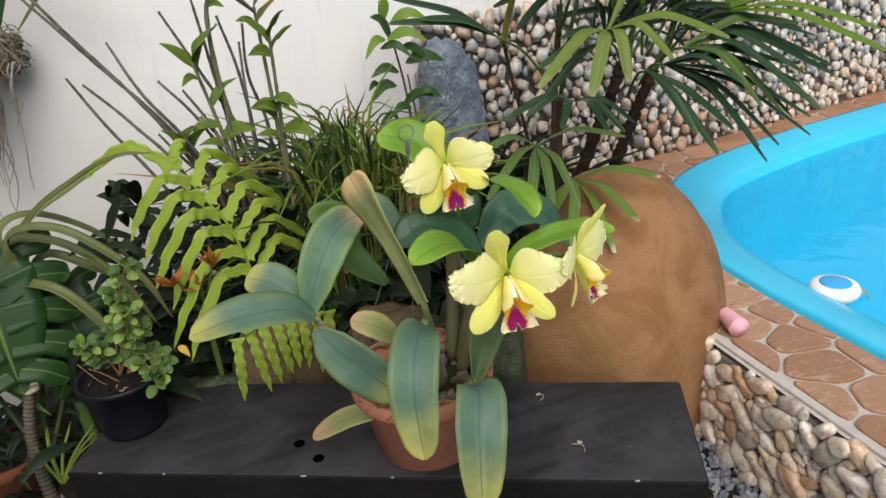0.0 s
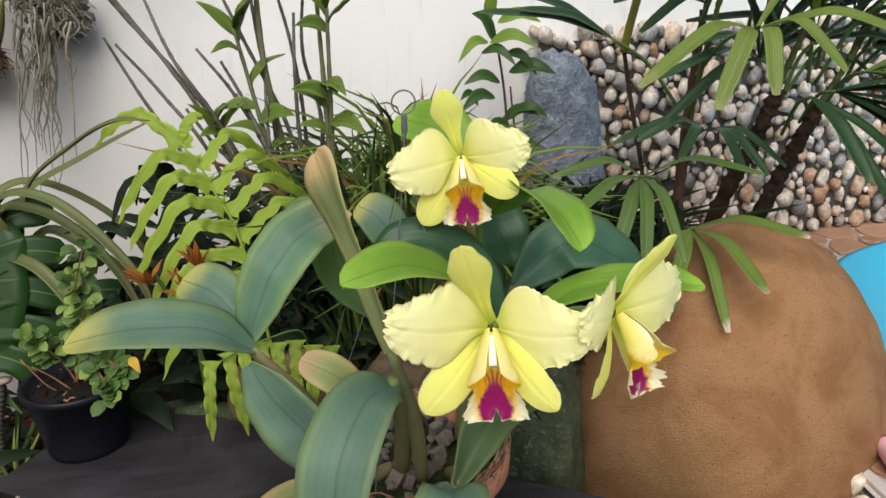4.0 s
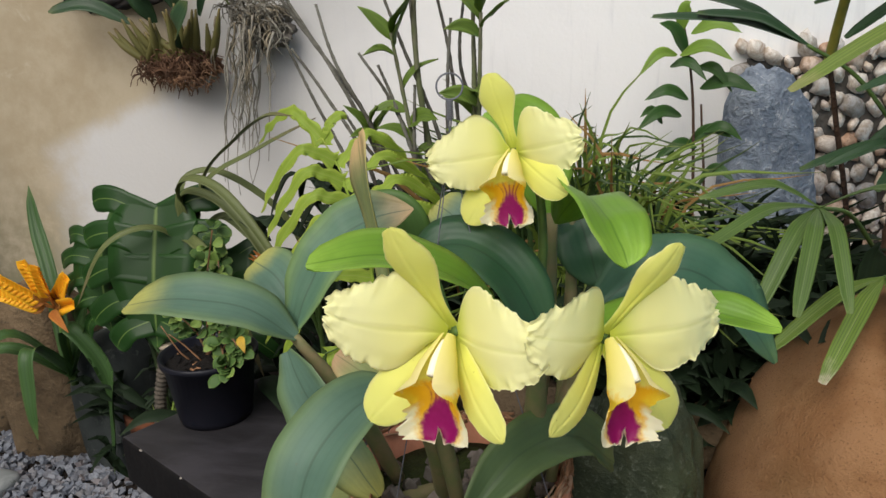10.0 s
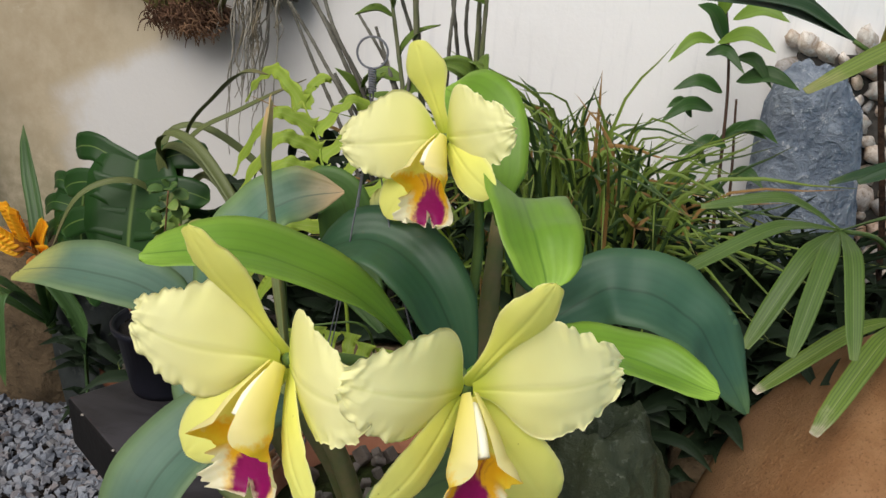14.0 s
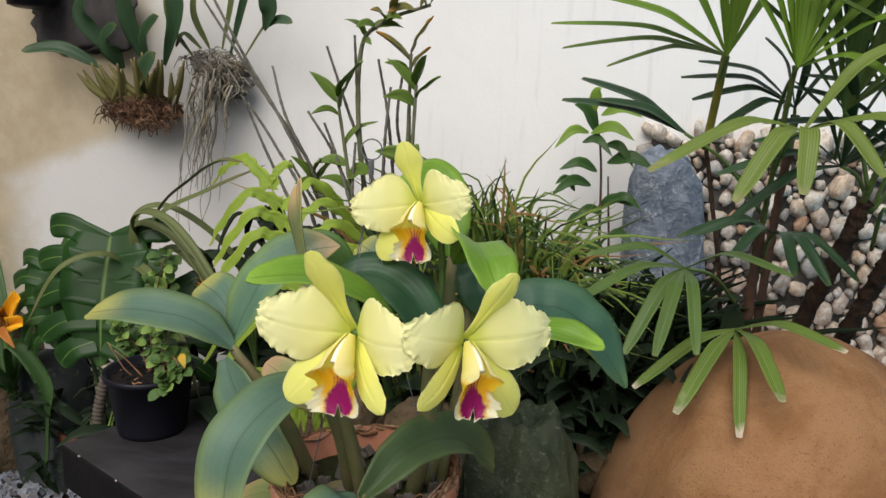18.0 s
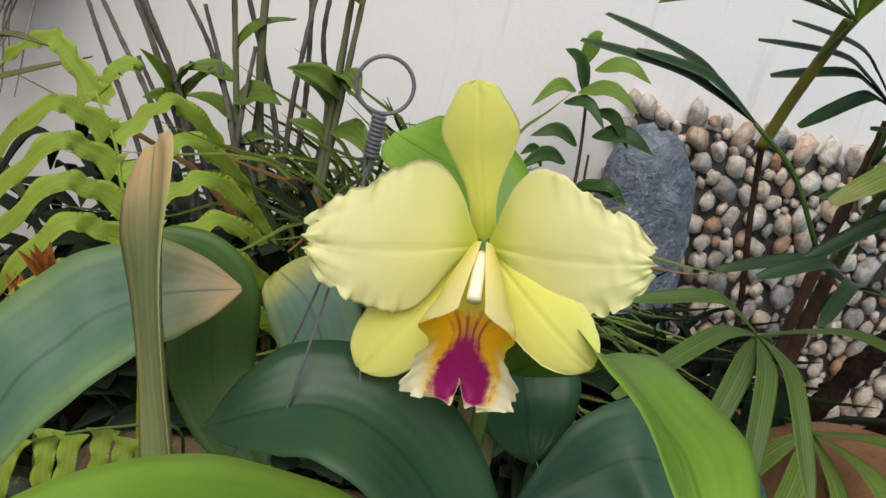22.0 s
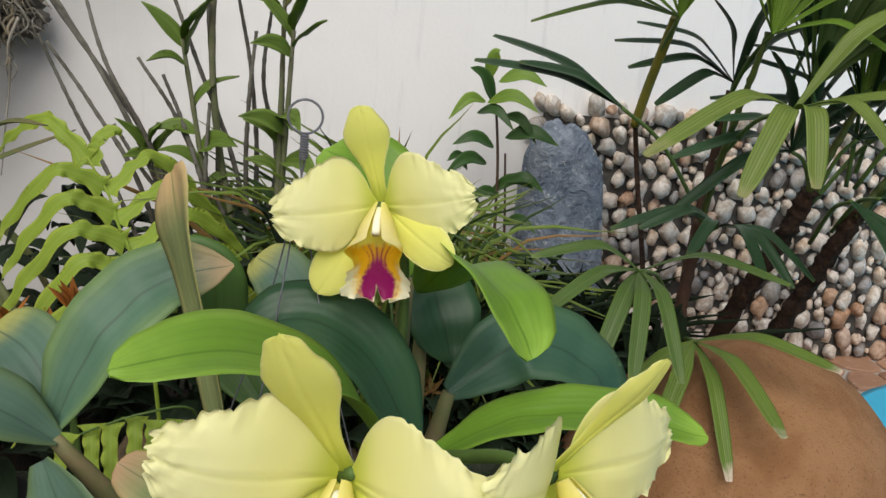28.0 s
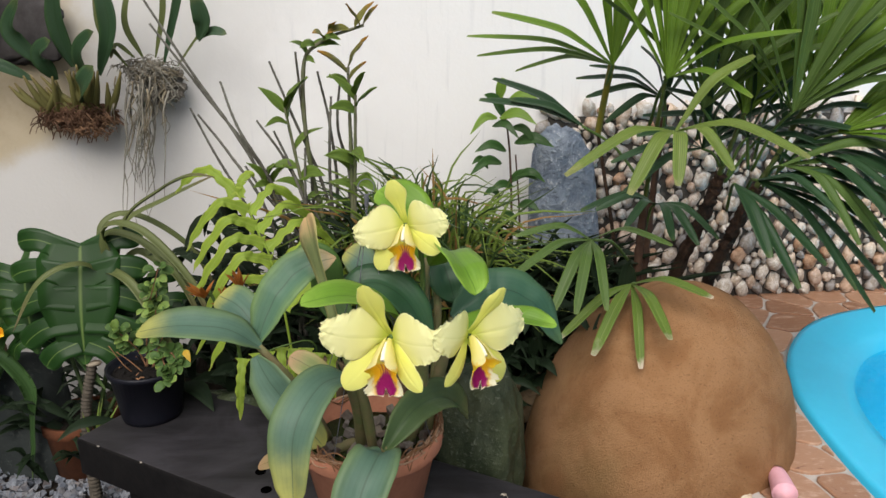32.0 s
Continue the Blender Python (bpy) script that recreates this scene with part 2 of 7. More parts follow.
def lip_mat():
    """Cream frilled margin, orange-yellow throat with brown lines, magenta tongue."""
    m, nt, b = nodes_of("orchid_lip")
    uv = nt.nodes.new("ShaderNodeSeparateXYZ")
    link(nt, coords(nt, "UV"), uv.inputs[0])
    co = coords(nt)
    n1 = noise_node(nt, 220, 4, 0.6, co)
    wob = math_node(nt, 'MULTIPLY', math_node(nt, 'SUBTRACT', n1, 0.5), 0.4)
    across = math_node(nt, 'ABSOLUTE', math_node(nt, 'SUBTRACT', math_node(nt, 'MULTIPLY', uv.outputs[0], 2.0), 1.0))
    aw = math_node(nt, 'ADD', across, wob)
    v = uv.outputs[1]
    vw = math_node(nt, 'ADD', v, math_node(nt, 'MULTIPLY', wob, 0.4))
    hood = mixc(nt, smooth(nt, math_node(nt, 'ADD', across, v), 0.7, 1.4), (0.88, 0.80, 0.22), (0.92, 0.85, 0.42))
    throat_v = smooth(nt, vw, 0.36, 0.44)
    throat = mixc(nt, smooth(nt, aw, 0.55, 0.95), (0.90, 0.48, 0.015), (0.93, 0.66, 0.05))
    lines = smooth(nt, math_node(nt, 'SINE', math_node(nt, 'MULTIPLY', uv.outputs[0], 95.0)), 0.0, 0.7)
    inner = math_node(nt, 'SUBTRACT', 1.0, smooth(nt, aw, 0.16, 0.42))
    throat = mixc(nt, math_node(nt, 'MULTIPLY', math_node(nt, 'MULTIPLY', math_node(nt, 'ADD', math_node(nt, 'MULTIPLY', lines, 0.7), math_node(nt, 'MULTIPLY', smooth(nt, v, 0.40, 0.52), 0.3)), inner), 0.9), throat, (0.36, 0.045, 0.04))
    tongue_w = math_node(nt, 'ADD', 0.13, math_node(nt, 'MULTIPLY', smooth(nt, v, 0.50, 0.80), 0.36))
    tongue = math_node(nt, 'MULTIPLY', smooth(nt, vw, 0.46, 0.60), math_node(nt, 'SUBTRACT', 1.0, smooth(nt, math_node(nt, 'SUBTRACT', aw, tongue_w), -0.10, 0.10)))
    cream_f = math_node(nt, 'MAXIMUM', math_node(nt, 'MULTIPLY', smooth(nt, v, 0.53, 0.66), smooth(nt, aw, 0.50, 0.76)), smooth(nt, vw, 0.93, 0.985))
    col = mixc(nt, throat_v, hood, throat)
    col = mixc(nt, math_node(nt, 'MULTIPLY', smooth(nt, vw, 0.66, 0.8), 0.6), col, (0.9, 0.74, 0.3))
    col = mixc(nt, cream_f, col, (0.93, 0.89, 0.66))
    col = mixc(nt, math_node(nt, 'MULTIPLY', tongue, math_node(nt, 'SUBTRACT', 1.0, smooth(nt, vw, 0.95, 1.0))), col, mixc(nt, n1, (0.24, 0.003, 0.095), (0.38, 0.010, 0.165)))
    link(nt, col, b.inputs["Base Color"])
    b.inputs["Roughness"].default_value = 0.5
    b.inputs["Specular IOR Level"].default_value = 0.3
    bump_to(nt, b, n1, 0.15, 0.001)
    tr = nt.nodes.new("ShaderNodeBsdfTranslucent")
    link(nt, col, tr.inputs[0])
    mx = nt.nodes.new("ShaderNodeMixShader")
    mx.inputs[0].default_value = 0.38
    link(nt, b.outputs[0], mx.inputs[1])
    link(nt, tr.outputs[0], mx.inputs[2])
    link(nt, mx.outputs[0], nt.nodes["Material Output"].inputs[0])
    return m


# ---- mesh helpers ----
def part(name, bm, material, parent=None, label="", flat=False):
    me = bpy.data.meshes.new(name)
    bm.normal_update()
    bm.to_mesh(me)
    bm.free()
    if not flat:
        for p in me.polygons:
            p.use_smooth = True
    me.materials.append(material)
    ob = new(name, me)
    if parent is not None:
        ob.parent = parent
        ob.matrix_parent_inverse = parent.matrix_basis.inverted()
    if label:
        ob["label"] = label
    return ob


def thing(name, at, label, category, group="", kind=""):
    ob = new(name)
    ob.empty_display_size = 0.05
    ob.location = at
    return tagged(ob, label, category, group, kind)


def lerp_table(tab, s):
    for (a, va), (b, vb) in zip(tab, tab[1:]):
        if s <= b:
            k = (s - a) / (b - a)
            return va + (vb - va) * k
    return tab[-1][1]


def curve_points(pts, n):
    """n + 1 points on a smooth curve through pts."""
    P = [Vector(p) for p in pts]
    if len(P) == 2:
        return [P[0].lerp(P[1], i / n) for i in range(n + 1)]
    P = [2 * P[0] - P[1], *P, 2 * P[-1] - P[-2]]
    segs = len(P) - 3
    out = []
    for i in range(n + 1):
        f = i / n * segs
        k = min(int(f), segs - 1)
        t = f - k
        a, b, c, d = P[k:k + 4]
        out.append(0.5 * ((2 * b) + (c - a) * t + (2 * a - 5 * b + 4 * c - d) * t * t + (3 * b - a - 3 * c + d) * t ** 3))
    return out


OBLONG = ((0, .22), (.06, .42), (.2, .8), (.4, .98), (.6, 1), (.8, .86), (.92, .66), (.98, .38), (1, .10))
ACUTE = ((0, .22), (.06, .42), (.2, .8), (.4, .98), (.6, 1), (.78, .82), (.9, .50), (.97, .20), (1, .04))
BLUNT = ((0, .38), (.2, .42), (.4, .55), (.6, .80), (.78, 1), (.9, .98), (.97, .78), (1, .38))
PINNA = ((0, 1.9), (.06, 1.25), (.2, 1), (.6, 1.05), (.8, .8), (.92, .45), (1, .05))
STRAP = ((0, .8), (.15, 1), (.6, .9), (.85, .6), (1, .04))
OVATE = ((0, .1), (.1, .55), (.3, 1), (.5, .92), (.75, .55), (.92, .2), (1, .02))
ROUND = ((0, .15), (.12, .6), (.35, .95), (.6, 1), (.82, .8), (.95, .42), (1, .05))
FINGER = ((0, .22), (.2, .55), (.45, .92), (.65, 1), (.85, .92), (.96, .70), (1, .40))
GRASS = ((0, 1), (.5, .8), (.8, .5), (1, .05))


def blade(bm, pts, half, table=OBLONG, up=(0, 0, 1), fold=0.15, wave=(0, 0), n=14, nu=3, thick=0.0012, twist=0.0, cup=0.0, wob=0.0, scallop=(0, 0)):
    """A leaf with thickness along pts: half is its half width, up its upper side, fold the rise of its halves, wave (height, count) of its margin."""
    uvl = bm.loops.layers.uv.verify()
    C = curve_points(pts, n)
    up = Vector(up).normalized()
    rows = []
    for i, c in enumerate(C):
        s = i / n
        T = (C[min(i + 1, n)] - C[max(i - 1, 0)]).normalized()
        S = T.cross(up)
        S = S.normalized() if S.length > 1e-4 else Vector((1, 0, 0))
        if twist:
            S = Matrix.Rotation(twist * s, 3, T) @ S
        N = S.cross(T)
        w = half * lerp_table(table, s)
        row = []
        for j in range(-nu, nu + 1):
            u = j / nu
            a = abs(u)
            off = fold * a * w - cup * a * a * w
            off += wave[0] * half * a * a * math.sin(s * wave[1] * 2 * math.pi + (1.3 if u > 0 else 0))
            if wob:
                off += wob * half * noise.noise((s * 3 + c.x * 40, u * 1.5, c.y * 30))
            ws = w * (1 + scallop[0] * math.sin(s * scallop[1] * 2 * math.pi + (math.pi if u > 0 else 0)) * a)
            row.append((c + S * (u * ws) + N * off, N, u, s))
        rows.append(row)
    top = [[bm.verts.new(p) for p, *_ in r] for r in rows]
    bot = [[bm.verts.new(p - N * thick * (1.05 - u * u)) for p, N, u, s in r] for r in rows]

    def face(vs, uvs):
        f = bm.faces.new(vs)
        for lp, q in zip(f.loops, uvs):
            lp[uvl].uv = q
    m = 2 * nu
    for i in range(n):
        for j in range(m):
            uv = [(j / m, i / n), ((j + 1) / m, i / n), ((j + 1) / m, (i + 1) / n), (j / m, (i + 1) / n)]
            face([top[i][j], top[i][j + 1], top[i + 1][j + 1], top[i + 1][j]], uv)
            face([bot[i + 1][j], bot[i + 1][j + 1], bot[i][j + 1], bot[i][j]], [uv[3], uv[2], uv[1], uv[0]])
        for j in (0, m):
            q = (j / m, i / n)
            vs = [top[i + 1][j], bot[i + 1][j], bot[i][j], top[i][j]]
            face(vs if j == 0 else vs[::-1], [q] * 4)
    return bm


def tube(bm, pts, r0, r1=None, n=10, k=7, knots=0, bulge=0.0, cap=True):
    """A round stem along pts from radius r0 to r1; knots: swollen joints along it."""
    uvl = bm.loops.layers.uv.verify()
    r1 = r0 if r1 is None else r1
    C = curve_points(pts, n)
    ring, ref = [], None
    for i, c in enumerate(C):
        s = i / n
        T = (C[min(i + 1, n)] - C[max(i - 1, 0)]).normalized()
        if ref is None:
            ref = T.orthogonal().normalized()
        ref = (ref - T * ref.dot(T)).normalized()
        B = T.cross(ref)
        r = r0 + (r1 - r0) * s
        if knots:
            r *= 1 + bulge * (abs(math.cos(s * knots * math.pi)) ** 8)
        elif bulge:
            r *= 1 + bulge * math.sin(math.pi * s)
        ring.append([bm.verts.new(c + r * (math.cos(a) * ref + math.sin(a) * B)) for a in (2 * math.pi * j / k for j in range(k))])
    for i in range(n):
        for j in range(k):
            f = bm.faces.new([ring[i][j], ring[i][(j + 1) % k], ring[i + 1][(j + 1) % k], ring[i + 1][j]])
            for lp, q in zip(f.loops, ((j / k, i / n), ((j + 1) / k, i / n), ((j + 1) / k, (i + 1) / n), (j / k, (i + 1) / n))):
                lp[uvl].uv = q
    if cap:
        bm.faces.new(ring[0][::-1])
        bm.faces.new(ring[-1])
    return bm


def lathe(bm, prof, at, k=40, wob=0.0):
    """A body of revolution of (radius, height) pairs round a vertical axis at `at`."""
    at = Vector(at)
    rings = []
    for r, z in prof:
        rings.append([bm.verts.new(at + Vector((r * math.cos(a) * (1 + wob * math.sin(3 * a)), r * math.sin(a), z))) for a in (2 * math.pi * j / k for j in range(k))])
    for a, b in zip(rings, rings[1:]):
        for j in range(k):
            bm.faces.new([a[j], a[(j + 1) % k], b[(j + 1) % k], b[j]])
    bm.faces.new(rings[0][::-1])
    bm.faces.new(rings[-1])
    return bm


def boulder(bm, at, size, seed=0, rough=0.12, freq=2.2, sub=4, box=0.0, rot=0.0, tilt=0.0, fine=0.02):
    """A stone: a squared-off sphere pushed about by noise at two scales."""
    m = Matrix.Translation(at) @ Euler((tilt, 0, rot)).to_matrix().to_4x4() @ Matrix.Diagonal((*size, 1))
    got = bmesh.ops.create_icosphere(bm, subdivisions=sub, radius=1.0)
    for v in got["verts"]:
        d = v.co.normalized()
        if box:
            p = 2 + box * 6
            k = (abs(d.x) ** p + abs(d.y) ** p + abs(d.z) ** p) ** (-1 / p)
            d = d * k
        q = d * freq + Vector((seed * 7.3, seed * 3.1, seed))
        d = d * (1 + rough * noise.noise(q) + fine * noise.noise(q * 5))
        v.co = m @ d
    return bm


def bevel_box(bm, m, size, bevel=0.004, seg=2):
    got = bmesh.ops.create_cube(bm, size=1.0, matrix=m @ Matrix.Diagonal((*size, 1)))
    edges = list({e for v in got["verts"] for e in v.link_edges})
    if bevel:
        bmesh.ops.bevel(bm, geom=edges, offset=bevel, segments=seg, affect='EDGES', profile=0.6)
    return bm


rnd = random.Random(5)
WALL_SLOPE, WALL_Y = 0.15, 1.60
GROUND_Z, DECK_Z, BENCH_Z = 0.18, 0.43, 0.49


def wall_y(x):
    return WALL_Y + WALL_SLOPE * x


MAT_WALL = wall_paint()
MAT_GROUND = plain_mat("earth", (0.026, 0.019, 0.014), (0.013, 0.010, 0.008), 0.95, 30, 0.8, 0.02)
MAT_SOIL = plain_mat("black_soil", (0.010, 0.008, 0.007), (0.005, 0.004, 0.004), 0.95, 120, 0.9, 0.01)
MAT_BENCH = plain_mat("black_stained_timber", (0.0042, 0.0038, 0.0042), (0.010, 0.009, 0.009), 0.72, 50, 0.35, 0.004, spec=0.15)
MAT_TERRA = plain_mat("terracotta", (0.53, 0.235, 0.145), (0.44, 0.185, 0.11), 0.8, 60, 0.2, 0.002)
MAT_BLACKPOT = plain_mat("black_plastic", (0.006, 0.007, 0.012), (0.009, 0.009, 0.015), 0.42, 40, 0.1, 0.001)
MAT_BOULDER = rock_mat("brown_boulder", (0.25, 0.122, 0.05), (0.35, 0.19, 0.09), (0.13, 0.062, 0.028), 9, 320, 0.9, 0.95, 0.008, alga=(0.15, 0.105, 0.04))
MAT_BLUEROCK = rock_mat("blue_grey_rock", (0.15, 0.185, 0.24), (0.28, 0.325, 0.39), (0.55, 0.58, 0.63), 22, 70, 0.85, 1.0, 0.02)
MAT_DARKROCK = rock_mat("dark_green_rock", (0.026, 0.036, 0.022), (0.06, 0.072, 0.042), (0.15, 0.17, 0.13), 12, 110, 0.5, 0.6, 0.012, alga=(0.055, 0.075, 0.02))
MAT_BROWNROCK = rock_mat("brown_field_stone", (0.10, 0.07, 0.04), (0.17, 0.12, 0.07), (0.05, 0.04, 0.025), 10, 50, 0.9, 0.8, 0.02)
MAT_PEBBLE = rock_mat("river_pebble", (0.74, 0.72, 0.69), (0.44, 0.37, 0.30), (0.24, 0.20, 0.17), 55, 240, 0.6, 0.35, 0.003, 1.0, world=True)
MAT_MORTAR = plain_mat("mortar", (0.24, 0.22, 0.20), (0.14, 0.13, 0.12), 0.95, 80, 0.6, 0.006)
MAT_JOINT = plain_mat("dark_mortar", (0.10, 0.09, 0.08), (0.05, 0.046, 0.042), 0.95, 80, 0.6, 0.006)
STONE_TONES = ((0.12, (0.97, 0.96, 0.94)), (0.24, (0.78, 0.66, 0.50)), (0.36, (0.60, 0.59, 0.58)), (0.46, (0.98, 0.92, 0.82)), (0.56, (0.60, 0.36, 0.20)), (0.64, (0.98, 0.97, 0.97)), (0.74, (0.72, 0.70, 0.68)), (0.82, (0.86, 0.74, 0.60)), (0.9, (0.66, 0.67, 0.70)))
MAT_WALLSTONE = rock_mat("river_stone", (0.90, 0.86, 0.80), (0.62, 0.50, 0.38), (0.34, 0.28, 0.22), 45, 200, 0.55, 0.4, 0.004, 1.0, tones=STONE_TONES, world=True)
MAT_GRAVEL = rock_mat("grey_gravel", (0.16, 0.18, 0.22), (0.26, 0.28, 0.32), (0.09, 0.10, 0.12), 60, 200, 0.85, 0.2, 0.002, 0.7)
MAT_GROUT = plain_mat("grout", (0.50, 0.46, 0.43), (0.40, 0.37, 0.34), 0.9, 60, 0.3, 0.003)
MAT_POOL = plain_mat("pool_gelcoat", (0.05, 0.52, 0.80), (0.04, 0.47, 0.74), 0.25, 8, 0.05, 0.002)
# mottled floor blues stand for light rippling through the water
MAT_POOLFLOOR = plain_mat("caustic_pool_floor", (0.08, 0.62, 0.76), (0.03, 0.44, 0.58), 0.4, 10, 0.05, 0.002)


def veined_tile():
    """Brown stone-look paving: each piece its own tone, with pale and dark veins along it."""
    m, nt, b = nodes_of("deck_stone")
    co = coords(nt)
    info = nt.nodes.new("ShaderNodeObjectInfo")
    mp = nt.nodes.new("ShaderNodeMapping")
    mp.inputs["Scale"].default_value = (14, 42, 14)
    link(nt, co, mp.inputs[0])
    v = noise_node(nt, 1.0, 6, 0.7, mp.outputs[0], 1.6)
    n2 = noise_node(nt, 120, 3, 0.6, co)
    col = mixc(nt, info.outputs["Random"], (0.25, 0.12, 0.065), (0.39, 0.22, 0.135))
    col = mixc(nt, smooth(nt, v, 0.52, 0.72), col, (0.52, 0.36, 0.27))
    col = mixc(nt, math_node(nt, 'SUBTRACT', 1.0, smooth(nt, v, 0.28, 0.42)), col, (0.16, 0.065, 0.04))
    col = mixc(nt, math_node(nt, 'MULTIPLY', smooth(nt, n2, 0.6, 0.75), 0.4), col, (0.55, 0.42, 0.34))
    link(nt, col, b.inputs["Base Color"])
    b.inputs["Roughness"].default_value = 0.45
    bump_to(nt, b, v, 0.25, 0.004)
    return m


MAT_TILE = veined_tile()
MAT_WHITE = plain_mat("white_plastic", (0.8, 0.8, 0.8), (0.74, 0.74, 0.74), 0.4, 30, 0.05, 0.001)

# ---- ground, walls, deck, pool ----
# gravel bed and earth: one sheet to the horizon, with the pool and deck standing in it
bm = bmesh.new()
for x0, y0, x1, y1 in ((-60, -60, 60, -3), (-60, -3, -6, 60), (-6, 8, 60, 60), (20, -3, 60, 8)):
    bm.faces.new([bm.verts.new(p) for p in ((x0, y0, GROUND_Z), (x1, y0, GROUND_Z), (x1, y1, GROUND_Z), (x0, y1, GROUND_Z))])
for x0, y0, x1, y1 in ((4.52, -3, 20, 1.9), (0.64, -3, 4.52, -2.32)):
    bm.faces.new([bm.verts.new(p) for p in ((x0, y0, GROUND_Z), (x1, y0, GROUND_Z), (x1, y1, GROUND_Z), (x0, y1, GROUND_Z))])
bm.faces.new([bm.verts.new(p) for p in ((-6, -3, GROUND_Z), (0.64, -3, GROUND_Z), (0.64, 1.9, GROUND_Z), (-6, 1.9, GROUND_Z))])
bm.faces.new([bm.verts.new(p) for p in ((-6, 1.9, GROUND_Z), (20, 1.9, GROUND_Z), (20, 8, GROUND_Z), (-6, 8, GROUND_Z))])
tagged(part("ground", bm, MAT_GROUND, flat=True), "dark earth under grey gravel and plants", "ground", kind="structure")

# unseen pale slab behind the camera, added to bounce light forward
bm = bmesh.new()
bevel_box(bm, pose(-1.4, -2.45, GROUND_Z + 0.004), (4.0, 4.2, 0.03), 0.004)
tagged(part("patio", bm, plain_mat("bounce_slab_concrete", (0.52, 0.49, 0.45), (0.42, 0.40, 0.37), 0.85, 30, 0.3, 0.004), flat=True), "unseen pale concrete slab added to bounce light onto the flowers", "patio", kind="structure")

# planting bed: raised earth between the bench and the wall
bm = bmesh.new()
cols, rows_ = 46, 26
grid = []
for j in range(rows_ + 1):
    row = []
    for i in range(cols + 1):
        x = -0.95 + 1.66 * i / cols
        v = j / rows_
        y0 = 0.98 - 0.5 * (x + 0.5) if x < 0.35 else 0.72
        y0 = min(max(y0, 0.62), 1.2) + 0.04
        y = y0 + (wall_y(x) - y0) * v
        rise = 0.26 * min(1, v * 2.2) * min(1, max(0.0, (x + 0.95) * 2.2))
        z = GROUND_Z + 0.005 + rise + 0.02 * noise.noise((x * 9, y * 9, 1))
        if x > 0.5:
            z = min(z, 0.41)
        row.append(bm.verts.new((x, y, z)))
    grid.append(row)
for j in range(rows_):
    for i in range(cols):
        bm.faces.new([grid[j][i], grid[j][i + 1], grid[j + 1][i + 1], grid[j + 1][i]])
tagged(part("planting_bed", bm, MAT_GROUND), "raised bed of dark earth along the garden wall", "flower bed", kind="structure")

# unseen wall, added to block sky light from the left
bm = bmesh.new()
bevel_box(bm, pose(-2.55, -0.6, 1.55), (0.12, 3.4, 2.74), 0.004)
tagged(part("light_block_wall", bm, plain_mat("grey_render", (0.5, 0.49, 0.47), (0.42, 0.41, 0.40), 0.9, 20, .3, .004), flat=True), "unseen plain rendered wall added to dim the left side", "wall", kind="structure")

# garden wall
ang = math.atan(WALL_SLOPE)
bm = bmesh.new()
a, bq = Vector((-4, wall_y(-4), 0)), Vector((7, wall_y(7), 0))
d = (bq - a).normalized()
nrm = Vector((-d.y, d.x, 0))
for z0, z1, o0, o1 in ((0, 2.6, 0, 0.18),):
    vs = [bm.verts.new(p) for z in (z0, z1) for p in (a + nrm * o0 + Vector((0, 0, z)), bq + nrm * o0 + Vector((0, 0, z)), bq + nrm * o1 + Vector((0, 0, z)), a + nrm * o1 + Vector((0, 0, z)))]
    for q in ((0, 1, 5, 4), (1, 2, 6, 5), (2, 3, 7, 6), (3, 0, 4, 7), (4, 5, 6, 7), (3, 2, 1, 0)):
        bm.faces.new([vs[i] for i in q])
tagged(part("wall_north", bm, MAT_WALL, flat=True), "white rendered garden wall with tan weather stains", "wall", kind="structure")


# pool
POOL = [(0.83, -2.2), (0.83, -0.6), (0.83, 0.5), (0.825, 0.85), (0.855, 1.12), (0.96, 1.36), (1.15, 1.55), (1.5, 1.67), (2.0, 1.755), (2.8, 1.83), (4.4, 1.9)]
outline = [Vector((p.x, p.y)) for p in curve_points([(x, y, 0) for x, y in POOL], 70)]


def inset(dist):
    out = []
    for i, p in enumerate(outline):
        t = (outline[min(i + 1, len(outline) - 1)] - outline[max(i - 1, 0)]).normalized()
        out.append(p + Vector((t.y, -t.x)) * dist)
    return out


def pool_sheet(steps):
    bm = bmesh.new()
    rings = [[bm.verts.new((*p, z)) for p in inset(o)] for o, z in steps]
    for r0, r1 in zip(rings, rings[1:]):
        for i in range(len(outline) - 1):
            bm.faces.new([r0[i], r0[i + 1], r1[i + 1], r1[i]])
    return bm


pool = thing("swimming_pool", (1.5, 0.8, DECK_Z), "bright blue moulded swimming pool with a smooth rim", "swimming pool")
bm = pool_sheet([(-0.005, 0.405), (-0.005, 0.436), (0.012, 0.438), (0.10, 0.418), (0.14, 0.40), (0.16, 0.36), (0.22, -0.5)])
part("basin_rim", bm, MAT_POOL, pool)
bm = bmesh.new()
ring = [bm.verts.new((*p, -0.5)) for p in inset(0.2)] + [bm.verts.new((4.4, -2.2, -0.5))]
bm.faces.new(ring)
part("basin_floor", bm, MAT_POOLFLOOR, pool)
for at, size in (((4.46, -.15, -.03), (.12, 4.34, .94)), ((2.6, -2.26, -.03), (3.84, .12, .94))):
    bm = bmesh.new()
    bevel_box(bm, pose(*at), size, .01)
    part("basin_wall", bm, MAT_POOL, pool)
mw, nt, b = nodes_of("pool_water")
b.inputs["Base Color"].default_value = (0.3, 0.75, 0.9, 1)
tr = nt.nodes.new("ShaderNodeBsdfTransparent")
tr.inputs[0].default_value = (0.22, 0.93, 1.0, 1)
gl = nt.nodes.new("ShaderNodeBsdfGlossy")
gl.inputs["Roughness"].default_value = 0.05
fr = nt.nodes.new("ShaderNodeFresnel")
fr.inputs[0].default_value = 1.33
bp = nt.nodes.new("ShaderNodeBump")
